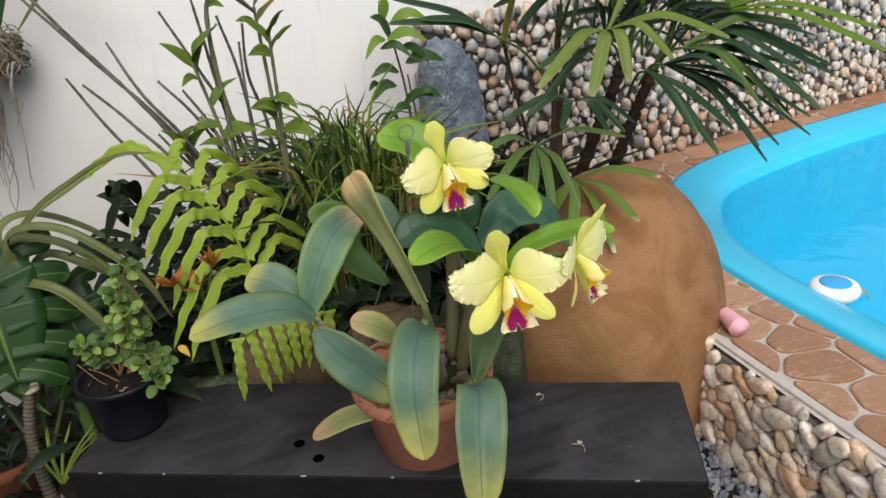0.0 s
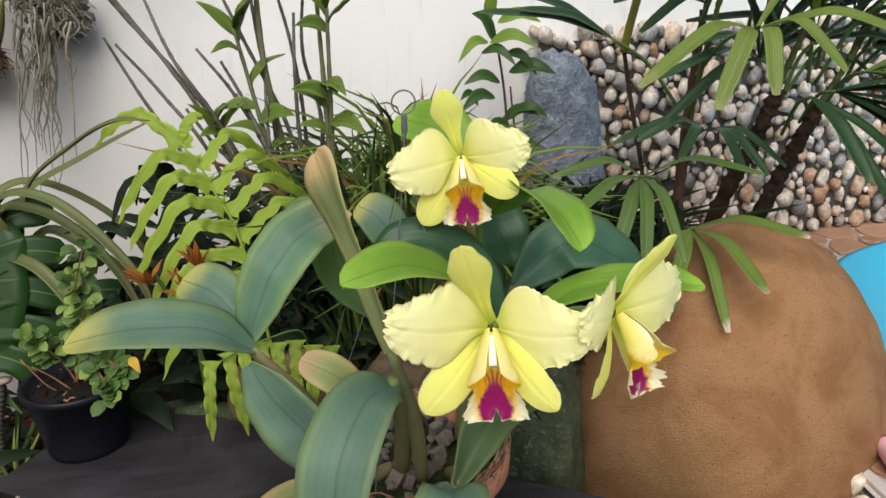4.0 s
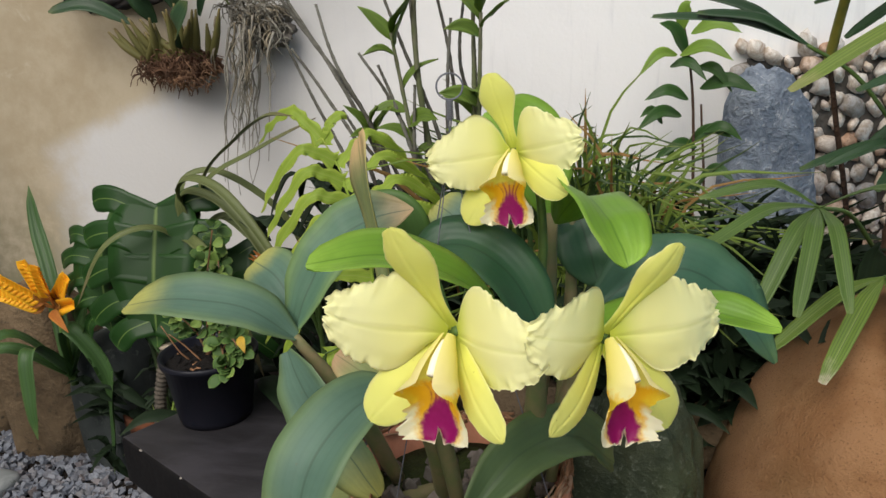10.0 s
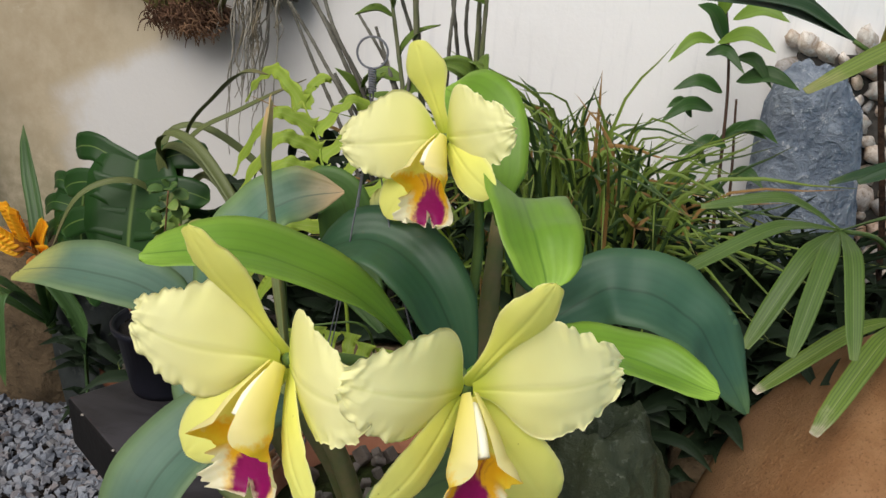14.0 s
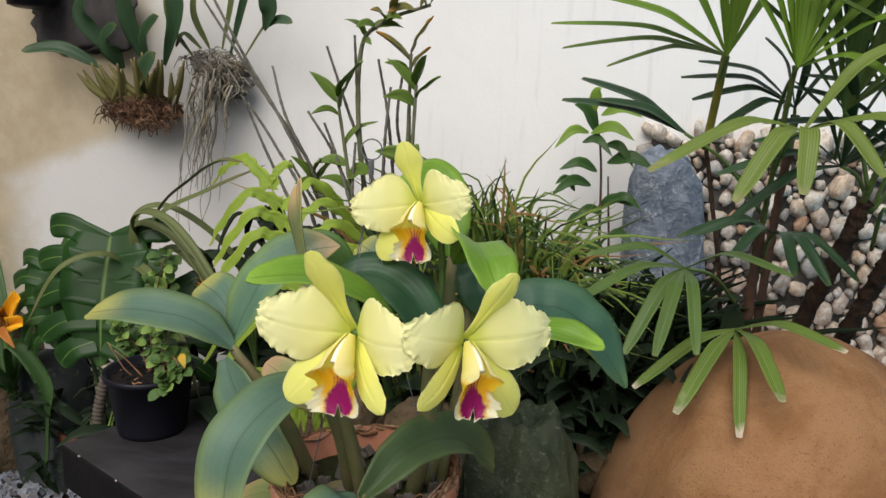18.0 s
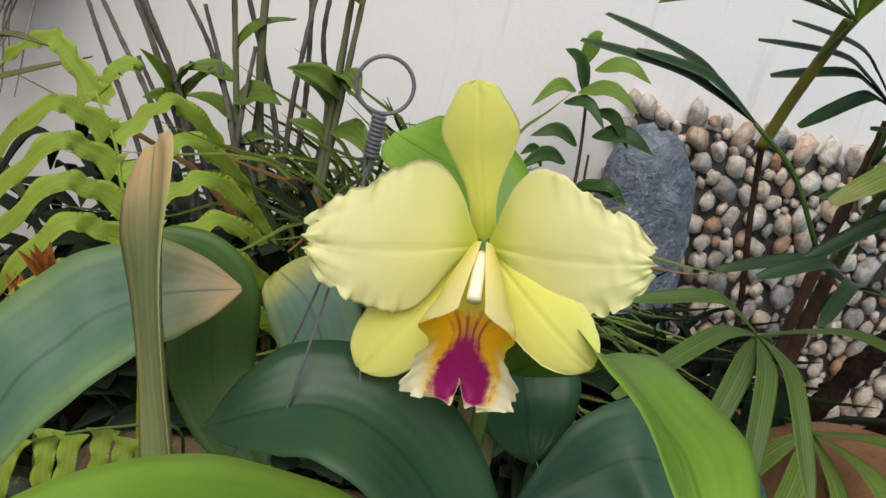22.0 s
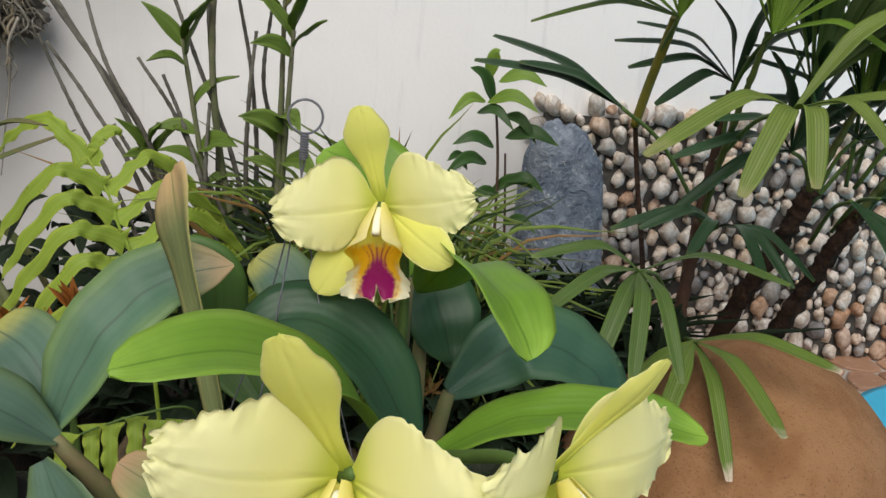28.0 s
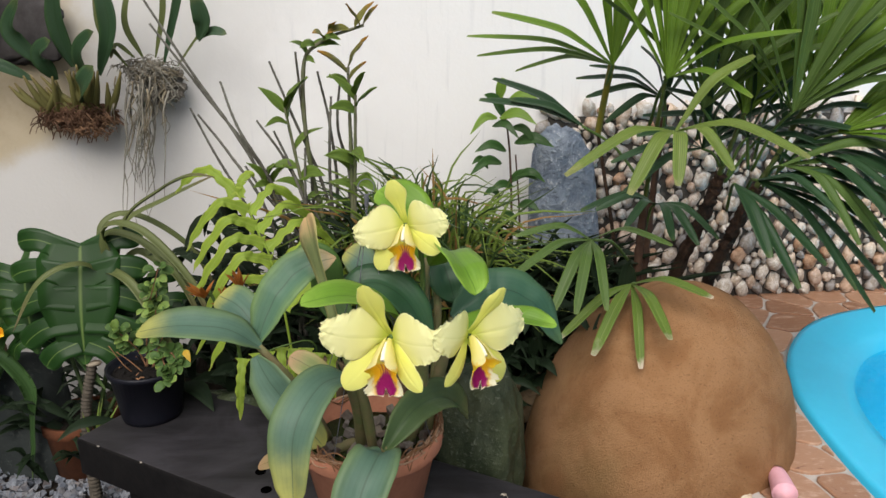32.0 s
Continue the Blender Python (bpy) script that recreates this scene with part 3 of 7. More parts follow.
bp.inputs["Strength"].default_value, bp.inputs["Distance"].default_value = 0.25, 0.02
link(nt, noise_node(nt, 9, 3, 0.5, coords(nt), 0.5), bp.inputs["Height"])
link(nt, bp.outputs[0], gl.inputs["Normal"])
mx = nt.nodes.new("ShaderNodeMixShader")
link(nt, fr.outputs[0], mx.inputs[0])
link(nt, tr.outputs[0], mx.inputs[1])
link(nt, gl.outputs[0], mx.inputs[2])
link(nt, mx.outputs[0], nt.nodes["Material Output"].inputs[0])
bm = bmesh.new()
bm.faces.new(([bm.verts.new((*p, 0.385)) for p in inset(0.145)] + [bm.verts.new((4.4, -2.2, 0.385))])[::-1])
water = part("water", bm, mw, None, flat=True)
water.visible_shadow = False
tagged(water, "clear rippled blue pool water", "water", kind="structure")

# deck base under the tiles, standing on the retaining wall
bm = bmesh.new()
edge_in = inset(-0.006)
top = [bm.verts.new((*p, DECK_Z - 0.006)) for p in edge_in]
outer = []
for p in edge_in:
    if p.y < 1.1:
        q = Vector((0.595, p.y))
    elif p.x < 0.96:
        q = Vector((0.595, 1.1 + 0.6 * (p.x - 0.85) / 0.11))
    else:
        q = Vector((0.595 + 0.905 * (p.x - 0.96) / 0.54 if p.x < 1.5 else p.x, wall_y(p.x) + 0.03))
    outer.append(q)
o = [bm.verts.new((*q, DECK_Z - 0.006)) for q in outer]
for i in range(len(top) - 1):
    bm.faces.new([top[i], o[i], o[i + 1], top[i + 1]])
tagged(part("deck", bm, MAT_GROUT, flat=True), "pool deck of brown crazy paving with pale joints", "pavement", kind="structure")

# retaining wall of the deck
bm = bmesh.new()
bevel_box(bm, pose(0.64, -0.65, (GROUND_Z + DECK_Z) / 2 - 0.01), (0.09, 2.75, DECK_Z - GROUND_Z - 0.02), 0.004)
retaining = tagged(part("wall_low", bm, MAT_MORTAR, flat=True), "low retaining wall faced with river stones", "wall", kind="structure")

# ---- bench ----
BU, BV = Vector((0.891, -0.454, 0)).normalized(), Vector((0.454, 0.891, 0)).normalized()
bench_mid = Vector((-0.10, 0.682, BENCH_Z))
BM = Matrix((( BU.x, BV.x, 0, bench_mid.x), (BU.y, BV.y, 0, bench_mid.y), (0, 0, 1, 0), (0, 0, 0, 1)))
bench = thing("bench", (bench_mid.x, bench_mid.y, GROUND_Z), "black-stained thick timber bench with worn edges", "bench")
bm = bmesh.new()
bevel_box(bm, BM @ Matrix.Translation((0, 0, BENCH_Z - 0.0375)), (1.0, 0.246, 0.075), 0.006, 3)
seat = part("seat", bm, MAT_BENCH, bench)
# top faces: dust, plus a paler base that stands for sky light
m_top, nt, b = nodes_of("dusty_lit_timber_top")
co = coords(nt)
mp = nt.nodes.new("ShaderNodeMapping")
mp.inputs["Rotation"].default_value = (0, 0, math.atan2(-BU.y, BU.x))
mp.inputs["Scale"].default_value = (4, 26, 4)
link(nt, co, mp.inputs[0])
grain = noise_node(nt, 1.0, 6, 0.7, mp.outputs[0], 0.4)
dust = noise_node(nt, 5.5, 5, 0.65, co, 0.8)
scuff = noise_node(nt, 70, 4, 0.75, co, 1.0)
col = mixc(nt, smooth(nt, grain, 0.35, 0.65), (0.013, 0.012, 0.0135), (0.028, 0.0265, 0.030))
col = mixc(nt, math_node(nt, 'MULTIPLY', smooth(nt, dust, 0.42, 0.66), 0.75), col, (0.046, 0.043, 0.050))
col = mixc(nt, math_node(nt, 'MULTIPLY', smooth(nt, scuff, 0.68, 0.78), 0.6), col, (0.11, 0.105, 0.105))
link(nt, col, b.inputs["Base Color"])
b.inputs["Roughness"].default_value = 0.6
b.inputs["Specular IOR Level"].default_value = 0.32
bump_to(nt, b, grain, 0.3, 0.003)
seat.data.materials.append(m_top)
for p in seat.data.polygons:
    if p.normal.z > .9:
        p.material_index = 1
for sx in (-0.36, 0.36):
    bm = bmesh.new()
    bevel_box(bm, BM @ Matrix.Translation((sx, 0, (GROUND_Z + BENCH_Z - 0.075) / 2)), (0.09, 0.2, BENCH_Z - 0.075 - GROUND_Z), 0.005)
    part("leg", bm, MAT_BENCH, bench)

# ---- large stones ----
bm = bmesh.new()
boulder(bm, (0, 0, 0), (0.297, 0.257, 1.0), 3, 0.020, 1.3, 5, 0.0, rot=0.815, fine=0.008)
for v in bm.verts:
    v.co.z *= .357 if v.co.z > 0 else .70
    v.co += Vector((.504 + .079 * v.co.z, .9695, .370))
tagged(part("boulder", bm, MAT_BOULDER), "large smooth brown boulder with a rounded top", "boulder")
bm = bmesh.new()
boulder(bm, (0.384, 1.555, 0.655), (0.094, 0.06, 0.298), 4, 0.10, 1.7, 5, 0.12, rot=0.1, fine=0.05)
for v in bm.verts:
    v.co.x -= 0.05 * (v.co.z - .72)
tagged(part("standing_stone", bm, MAT_BLUEROCK), "upright blue-grey rock leaning on the wall", "rock")
bm = bmesh.new()
boulder(bm, (0.135, 0.80, 0.40), (0.075, 0.06, 0.235), 5, 0.16, 2.4, 5, 0.25, rot=-0.4, fine=0.045)
tagged(part("dark_rock", bm, MAT_DARKROCK), "dark green mossy rock behind the bench", "rock")

# ---- potted orchid ----
LEAF_BLUE = leaf_mat("orchid_leaf_mature", (0.09, 0.165, 0.12), (0.13, 0.20, 0.09), (0.36, 0.36, 0.10), 0.66, 0.4, (0.05, 0.09, 0.06), 0.45, 0.1, mottle=0.6, spots=0.15)
LEAF_TIP = leaf_mat("orchid_leaf_browned_tip", (0.085, 0.17, 0.11), (0.15, 0.24, 0.09), (0.50, 0.36, 0.20), 0.66, 0.4, (0.05, 0.09, 0.06), 0.45, 0.1, mottle=0.6, spots=0.15)
LEAF_DARK = leaf_mat("orchid_leaf_dark", (0.028, 0.078, 0.036), (0.038, 0.095, 0.040), (0.06, 0.12, 0.05), 0.9, 0.6, (0.016, 0.042, 0.018), 0.34, 0.12, mottle=0.5, spots=0.1)
LEAF_TEAL = leaf_mat("orchid_leaf_bluish", (0.045, 0.115, 0.07), (0.06, 0.13, 0.065), (0.08, 0.15, 0.06), 0.85, 0.5, (0.025, 0.06, 0.035), 0.40, 0.12, mottle=0.5, spots=0.1)
LEAF_NEW = leaf_mat("orchid_leaf_young", (0.16, 0.31, 0.032), (0.23, 0.39, 0.05), (0.29, 0.48, 0.065), 0.8, 0.6, (0.09, 0.2, 0.02), 0.36, 0.25)
LEAF_NEW2 = leaf_mat("orchid_leaf_green", (0.06, 0.13, 0.03), (0.08, 0.16, 0.035), (0.1, 0.18, 0.04), 0.8, 0.6, (0.05, 0.1, 0.02), 0.4, 0.2)
LEAF_OLV = leaf_mat("orchid_leaf_olive", (0.07, 0.115, 0.045), (0.10, 0.145, 0.05), (0.14, 0.17, 0.06), 0.85, 0.5, (0.04, 0.07, 0.03), 0.42, 0.12, mottle=0.5)
LEAF_OLD = leaf_mat("orchid_leaf_aged", (0.20, 0.24, 0.09), (0.38, 0.33, 0.14), (0.42, 0.27, 0.15), 0.6, 0.4, (0.12, 0.12, 0.04), 0.5, 0.12)
LEAF_SEN = leaf_mat("orchid_leaf_yellowing", (0.18, 0.22, 0.09), (0.36, 0.35, 0.13), (0.60, 0.43, 0.22), 0.66, 0.4, (0.17, 0.20, 0.07), 0.48, 0.15, mottle=0.5, spots=0.3)
MAT_STEM = plain_mat("green_stem", (0.10, 0.17, 0.04), (0.07, 0.12, 0.03), 0.5, 60)
MAT_BULB = plain_mat("pseudobulb", (0.13, 0.16, 0.06), (0.22, 0.17, 0.09), 0.6, 50, 0.4)
MAT_PETAL, MAT_SEPAL, MAT_LIP = petal_mat("orchid_petal"), petal_mat("orchid_sepal", 1.0), lip_mat()
MAT_COLUMN = plain_mat("column", (0.85, 0.83, 0.7), (0.8, 0.78, 0.6), 0.5, 60)

pot = thing("flower_pot", (-0.04, 0.615, BENCH_Z), "terracotta flower pot with chips of stone, on the black bench", "flower pot")
bm = bmesh.new()
lathe(bm, ((0.070, 0.0), (0.078, 0.002), (0.100, 0.108), (0.106, 0.110), (0.110, 0.114), (0.111, 0.135), (0.108, 0.138), (0.103, 0.136), (0.100, 0.10), (0.095, 0.10)), (-0.04, 0.615, BENCH_Z), 48)
part("pot", bm, MAT_TERRA, pot)
orchid = thing("orchid", (-0.04, 0.615, BENCH_Z + 0.1), "cattleya orchid with three yellow flowers with magenta lips", "orchid")

# name, points from base to tip, half width, upper side, material, fold
LEAVES = (
    ((( -0.185, .575, .775), (-0.225, .558, .808), (-0.285, .547, .818), (-0.345, .549, .806)), .029, (0.1, -.40, .9), LEAF_BLUE, .25),
    (((-0.195, .585, .775), (-0.165, .60, .84), (-0.13, .625, .875), (-0.085, .645, .885)), .030, (-.15, -.85, .55), LEAF_TIP, .3),
    (((-0.19, .60, .78), (-0.225, .625, .815), (-0.262, .648, .825)), .028, (0, -.7, .7), LEAF_BLUE, .2),
    (((-0.055, .50, .80), (-0.078, .525, .87), (-0.098, .553, .925), (-0.111, .58, .962)), .027, (-.80, -.56, .15), LEAF_SEN, .12),
    (((-0.055, .505, .765), (-0.082, .455, .775), (-0.105, .41, .735), (-0.108, .388, .650)), .031, (-.25, -.75, .5), LEAF_BLUE, .3),
    (((-0.006, .475, .672), (-0.012, .44, .68), (-0.03, .40, .645), (-0.045, .37, .56)), .034, (-.1, -.8, .5), LEAF_BLUE, .4),
    (((-0.004, .475, .674), (0.035, .53, .705), (0.075, .59, .69), (0.108, .64, .635)), .026, (.2, -.6, .75), LEAF_OLV, .5),
    (((-0.112, .575, .595), (-0.160, .600, .585), (-0.218, .628, .548)), .0165, (0, -.6, .8), LEAF_OLD, .3),
    (((-0.19, .565, .765), (-0.165, .548, .73), (-0.13, .535, .69), (-0.095, .53, .645)), .032, (-.3, -.8, .3), LEAF_BLUE, .25),
    (((-0.08, .56, .72), (-0.11, .555, .752), (-0.142, .565, .766)), .0185, (0, -.7, .6), LEAF_OLD, .25),
    (((0.03, .525, .815), (0.0, .48, .872), (-0.045, .44, .902), (-0.088, .41, .902)), .024, (.1, -.35, .9), LEAF_NEW, .3),
    (((0.055, .56, .79), (0.02, .565, .851), (-0.025, .57, .873), (-0.075, .567, .854)), .030, (.1, -.5, .85), LEAF_DARK, .3),
    (((0.085, .65, .79), (0.14, .66, .83), (0.2, .668, .812), (0.252, .672, .738)), .035, (.35, -.6, .75), LEAF_TEAL, .25),
    (((0.06, .53, .80), (0.11, .51, .840), (0.165, .49, .856), (0.213, .476, .851)), .0185, (0, -.35, .9), LEAF_NEW, .3),
    (((0.052, .63, .88), (0.074, .588, .913), (0.097, .535, .910), (0.115, .508, .880)), .031, (.45, -.5, .75), LEAF_NEW, .35),
    (((0.04, .66, .88), (0.03, .675, .925), (0.01, .70, .955), (-0.03, .735, .965)), .034, (.3, -.8, .4), LEAF_NEW, .25),
    (((-0.06, .675, .75), (-0.105, .70, .80), (-0.115, .70, .86), (-0.157, .70, .877)), .026, (.3, -.9, .3), LEAF_NEW2, .2),
    (((-0.028, .675, .815), (-0.045, .69, .845), (-0.06, .70, .865), (-0.08, .71, .875)), .026, (.3, -.85, .5), LEAF_BLUE, .2),
    (((0.06, .72, .875), (0.075, .70, .845), (0.09, .683, .80)), .034, (.2, -.8, .45), LEAF_DARK, .2),
)
for pts, half, up, m, fold in LEAVES:
    bm = bmesh.new()
    blade(bm, pts, half, BLUNT if m is LEAF_SEN else ACUTE if m in (LEAF_TIP, LEAF_TEAL, LEAF_DARK) else OBLONG, up, fold, (0.03, 1.5), 36, 4, 0.0022, wob=0.12)
    part("leaf", bm, m, orchid)
# pseudobulbs and stems
for p0, p1, r in (((-0.10, .60, .615), (-0.188, .577, .775), .009), ((-0.05, .59, .61), (-0.055, .505, .77), .010), ((0.0, .58, .61), (-0.005, .478, .674), .008),
                  ((0.02, .60, .61), (0.045, .545, .80), .011), ((0.03, .63, .61), (0.085, .65, .79), .010), ((0.02, .64, .61), (0.045, .66, .88), .010), ((-0.06, .60, .61), (-0.112, .577, .60), .008),
                  ((-0.03, .57, .61), (-0.055, .50, .80), .008), ((0.05, .62, .62), (0.06, .715, .88), .007)):
    bm = bmesh.new()
    a, b2 = Vector(p0), Vector(p1)
    tube(bm, (a, a.lerp(b2, .5) + Vector((0.006, 0.004, 0)), b2), r * .8, r * .55, 12, 9, bulge=0.45)
    part("pseudobulb", bm, MAT_BULB, orchid)
for pts in (((0.04, .60, .80), (0.042, .615, .87), (0.035, .61, .93), (0.02, .585, .948)), ((0.045, .55, .79), (0.04, .47, .83), (0.03, .42, .86), (0.016, .384, .875)), ((0.045, .55, .79), (0.07, .48, .83), (0.088, .43, .86), (0.099, .398, .871))):
    bm = bmesh.new()
    tube(bm, pts, .0045, .003, 14, 8)
    part("flower_stalk", bm, MAT_STEM, orchid)

# half widths along a petal: the upper edge and the lower edge, as shares of its length
PETAL_UP = ((0, .05), (.05, .13), (.11, .27), (.2, .40), (.31, .485), (.42, .50), (.54, .455), (.66, .385), (.78, .31), (.88, .255), (.95, .20), (1, .12))
PETAL_LO = ((0, .04), (.06, .06), (.13, .10), (.21, .19), (.30, .30), (.40, .375), (.52, .385), (.63, .355), (.74, .325), (.85, .275), (.94, .19), (1, .09))
DORSAL_W = ((0, .085), (.18, .08), (.33, .10), (.46, .145), (.57, .195), (.67, .228), (.75, .222), (.83, .185), (.90, .145), (.955, .115), (.985, .08), (1, .03))
SEPAL_W = ((0, .08), (.15, .10), (.3, .145), (.45, .185), (.6, .205), (.75, .20), (.87, .165), (.94, .12), (.98, .07), (1, .02))


def smooth_table(tab, s):
    """A table read with a smooth curve through its values."""
    k = max(i for i in range(len(tab) - 1) if s >= tab[i][0])
    (x0, v0), (x1, v1) = tab[k], tab[k + 1]
    h = x1 - x0
    m0 = (v1 - tab[k - 1][1]) / (x1 - tab[k - 1][0]) if k else (v1 - v0) / h
    m1 = (tab[k + 2][1] - v0) / (tab[k + 2][0] - x0) if k + 2 < len(tab) else (v1 - v0) / h
    t = (s - x0) / h
    return (2 * t ** 3 - 3 * t * t + 1) * v0 + (t ** 3 - 2 * t * t + t) * h * m0 + (3 * t * t - 2 * t ** 3) * v1 + (t ** 3 - t * t) * h * m1


def petal(bm, base, tip, front, up_tab, lo_tab, upward, bow, cup, ruffle, seed, wide=1.0, tipback=0.0, nv=84, nu=15, thick=0.0007):
    """A petal from base to tip that faces front. upward: the way its upper edge lies; bow: forward bulge of its middle;
    cup: how far its edges come forward; ruffle: frill of the margin; tipback: recurve of the end."""
    uvl = bm.loops.layers.uv.verify()
    r = random.Random(seed)
    ph = [r.uniform(0, 6.28) for _ in range(9)]
    nicks = [(r.uniform(.42, .97), r.choice((-1, 1)), r.uniform(.07, .16), r.uniform(.010, .018)) for _ in range(9)]
    base, tip, front = Vector(base), Vector(tip), Vector(front).normalized()
    ax = tip - base
    L = ax.length
    T = ax.normalized()
    N = (front - T * front.dot(T)).normalized()
    S = T.cross(N)
    if S.dot(Vector(upward)) < 0:
        S = -S
    rows = []
    for i in range(nv + 1):
        s = i / nv
        c = base + ax * s + N * (bow * math.sin(math.pi * s) - tipback * L * max(0, s - .6) ** 2 * 2)
        row = []
        wu, wl = smooth_table(up_tab, s) * L * wide, smooth_table(lo_tab, s) * L * wide
        for j in range(2 * nu + 1):
            u = j / nu - 1
            q = abs(u)
            w = wu if u > 0 else wl
            sg = 1 if u > 0 else -1
            frill = ruffle * min(1, max(0, s - .34) * 2.2)
            if frill:
                w *= 1 + q * q * frill * (.036 * math.sin(s * 31 + ph[0] + sg) + .034 * math.sin(s * 57 + ph[1] * sg) + .026 * math.sin(s * 88 + ph[2]) + .05 * noise.noise((s * 24, sg * 3, seed)))
                for n_s, n_g, n_d, n_w in nicks:
                    if n_g == sg:
                        w *= 1 - q ** 5 * frill * n_d * math.exp(-((s - n_s) / n_w) ** 2)
            end = s ** 6 * frill * L * (.022 * math.sin(u * 9 + ph[3]) + .016 * math.sin(u * 21 + ph[4]) + .012 * math.sin(u * 37 + ph[5]))
            d = cup * q * q * w
            # two soft ridges beside the midrib
            d -= .00075 * math.exp(-(u * w / (L * .014)) ** 2) * min(1, s * 6) * (1 - .6 * s)
            d += L * (.016 * noise.noise((s * 2.6, u * 1.5, seed * 1.7)) + .006 * noise.noise((s * 5, u * 3.2, seed * .7))) * min(1, s * 3) * min(1, .35 + ruffle)
            if frill:
                e = max(q ** 5, s ** 10 * .8)
                d += L * frill * e * (.036 * math.sin(s * 27 + ph[6] + 1.5 * sg) + .022 * math.sin(s * 49 + u * 9 + ph[7]) + .012 * math.sin(s * 90 + u * 5 + ph[8]))
                fan = math.atan2(u * w, s * L + .004)
                d += L * frill * .0022 * max(0, q - .35) * math.sin(fan * 62 + ph[5])
            row.append((c + S * (u * w) + T * end + N * d, u))
        rows.append(row)
    V = [[bm.verts.new(p) for p, _ in q] for q in rows]
    W = [[bm.verts.new(p - N * (thick * (1.1 - u * u))) for p, u in q] for q in rows]
    m = 2 * nu
    flip = S.cross(T).dot(N) < 0
    for i in range(nv):
        for j in range(m):
            uv = [(j / m, i / nv), ((j + 1) / m, i / nv), ((j + 1) / m, (i + 1) / nv), (j / m, (i + 1) / nv)]
            idx = [(i, j), (i, j + 1), (i + 1, j + 1), (i + 1, j)]
            for G, order in ((V, (0, 1, 2, 3) if not flip else (3, 2, 1, 0)), (W, (3, 2, 1, 0) if not flip else (0, 1, 2, 3))):
                f = bm.faces.new([G[idx[k][0]][idx[k][1]] for k in order])
                for lp, k in zip(f.loops, order):
                    lp[uvl].uv = uv[k]
        for j in (0, m):
            f = bm.faces.new([V[i][j], V[i + 1][j], W[i + 1][j], W[i][j]])
            for lp in f.loops:
                lp[uvl].uv = (j / m, i / nv)
    return bm


LIP_PHI = ((0, 2.95), (.15, 2.86), (.25, 2.80), (.33, 2.72), (.385, 2.45), (.435, 1.95), (.50, 1.5), (.58, 1.2), (.72, 1.0), (.9, .92), (1, .85))
LIP_W = ((0, .013), (.10, .022), (.20, .0305), (.30, .0365), (.37, .0390), (.42, .0345), (.47, .0255), (.53, .0195), (.60, .0215), (.70, .0240), (.80, .0248), (.89, .0228), (.95, .0190), (1, .0125))
LIP_PITCH = ((0, 46), (.30, 56), (.42, 62), (.6, 78), (.8, 84), (.92, 68), (1, 36))


def lip(bm, seed, nv=60, nu=26, length=.064):
    """The lip: side lobes rolled over the column, a waist, and a spread frilled front lobe cleft at its end."""
    uvl = bm.loops.layers.uv.verify()
    r = random.Random(seed)
    ph = [r.uniform(0, 6.28) for _ in range(5)]
    c = Vector((0, -0.002, 0.003))
    rows = []
    step = length / nv
    for i in range(nv + 1):
        v = i / nv
        pitch = smooth_table(LIP_PITCH, v)
        dr = Vector((0, -math.sin(radians(pitch)), math.cos(radians(pitch))))
        nf = Vector((0, dr.z, -dr.y))
        if i:
            c = c + dr * step
        phi, w = smooth_table(LIP_PHI, v), smooth_table(LIP_W, v)
        rad = w / phi
        row = []
        for j in range(2 * nu + 1):
            u = j / nu - 1
            q, sg = abs(u), (1 if u > 0 else -1)
            f = u * phi
            p = c + rad * (math.sin(f) * Vector((1, 0, 0)) + (1 - math.cos(f)) * nf)
            p += dr * (0.013 * (1 - math.cos(f)) * .5 * min(1, v / .3))
            # the rims of the side lobes turn outward
            rim = q ** 4 * max(0, 1 - abs(v - .39) / .09)
            p += Vector((sg * .0034, .0016, .0032)) * rim
            e = q ** 5 * min(1, max(0, (v - 0.33) * 5)) + 0.6 * max(0, (v - .90) * 10) ** 2
            wav = .8 * math.sin(v * 34 + ph[0] + 2 * sg) + .5 * math.sin(u * 13 + v * 21 + ph[1]) + .6 * math.sin(v * 78 + ph[2] + u * 6) + .7 * noise.noise((v * 20, u * 6, seed))
            p += (nf * 0.0026 + Vector((0.0010 * sg, 0, 0))) * e * wav
            if v > .70:
                # shallow cleft between the two halves of the front lobe, whose corners roll forward
                k = (v - .70) / .30
                p += Vector((0, 0.012, 0)) * max(0, 1 - q * 4.6) ** 1.2 * k ** 2.6
                p += nf * (.0040 * k ** 3 * math.exp(-((q - .55) / .25) ** 2)) + nf * (.003 * q * q * k)
            row.append((p, u, v))
        rows.append(row)
    V = [[bm.verts.new(p) for p, *_ in q] for q in rows]
    m = 2 * nu
    for i in range(nv):
        for j in range(m):
            f = bm.faces.new([V[i][j], V[i][j + 1], V[i + 1][j + 1], V[i + 1][j]])
            for lp, q in zip(f.loops, ((j / m, i / nv), ((j + 1) / m, i / nv), ((j + 1) / m, (i + 1) / nv), (j / m, (i + 1) / nv))):
                lp[uvl].uv = q
    return bm


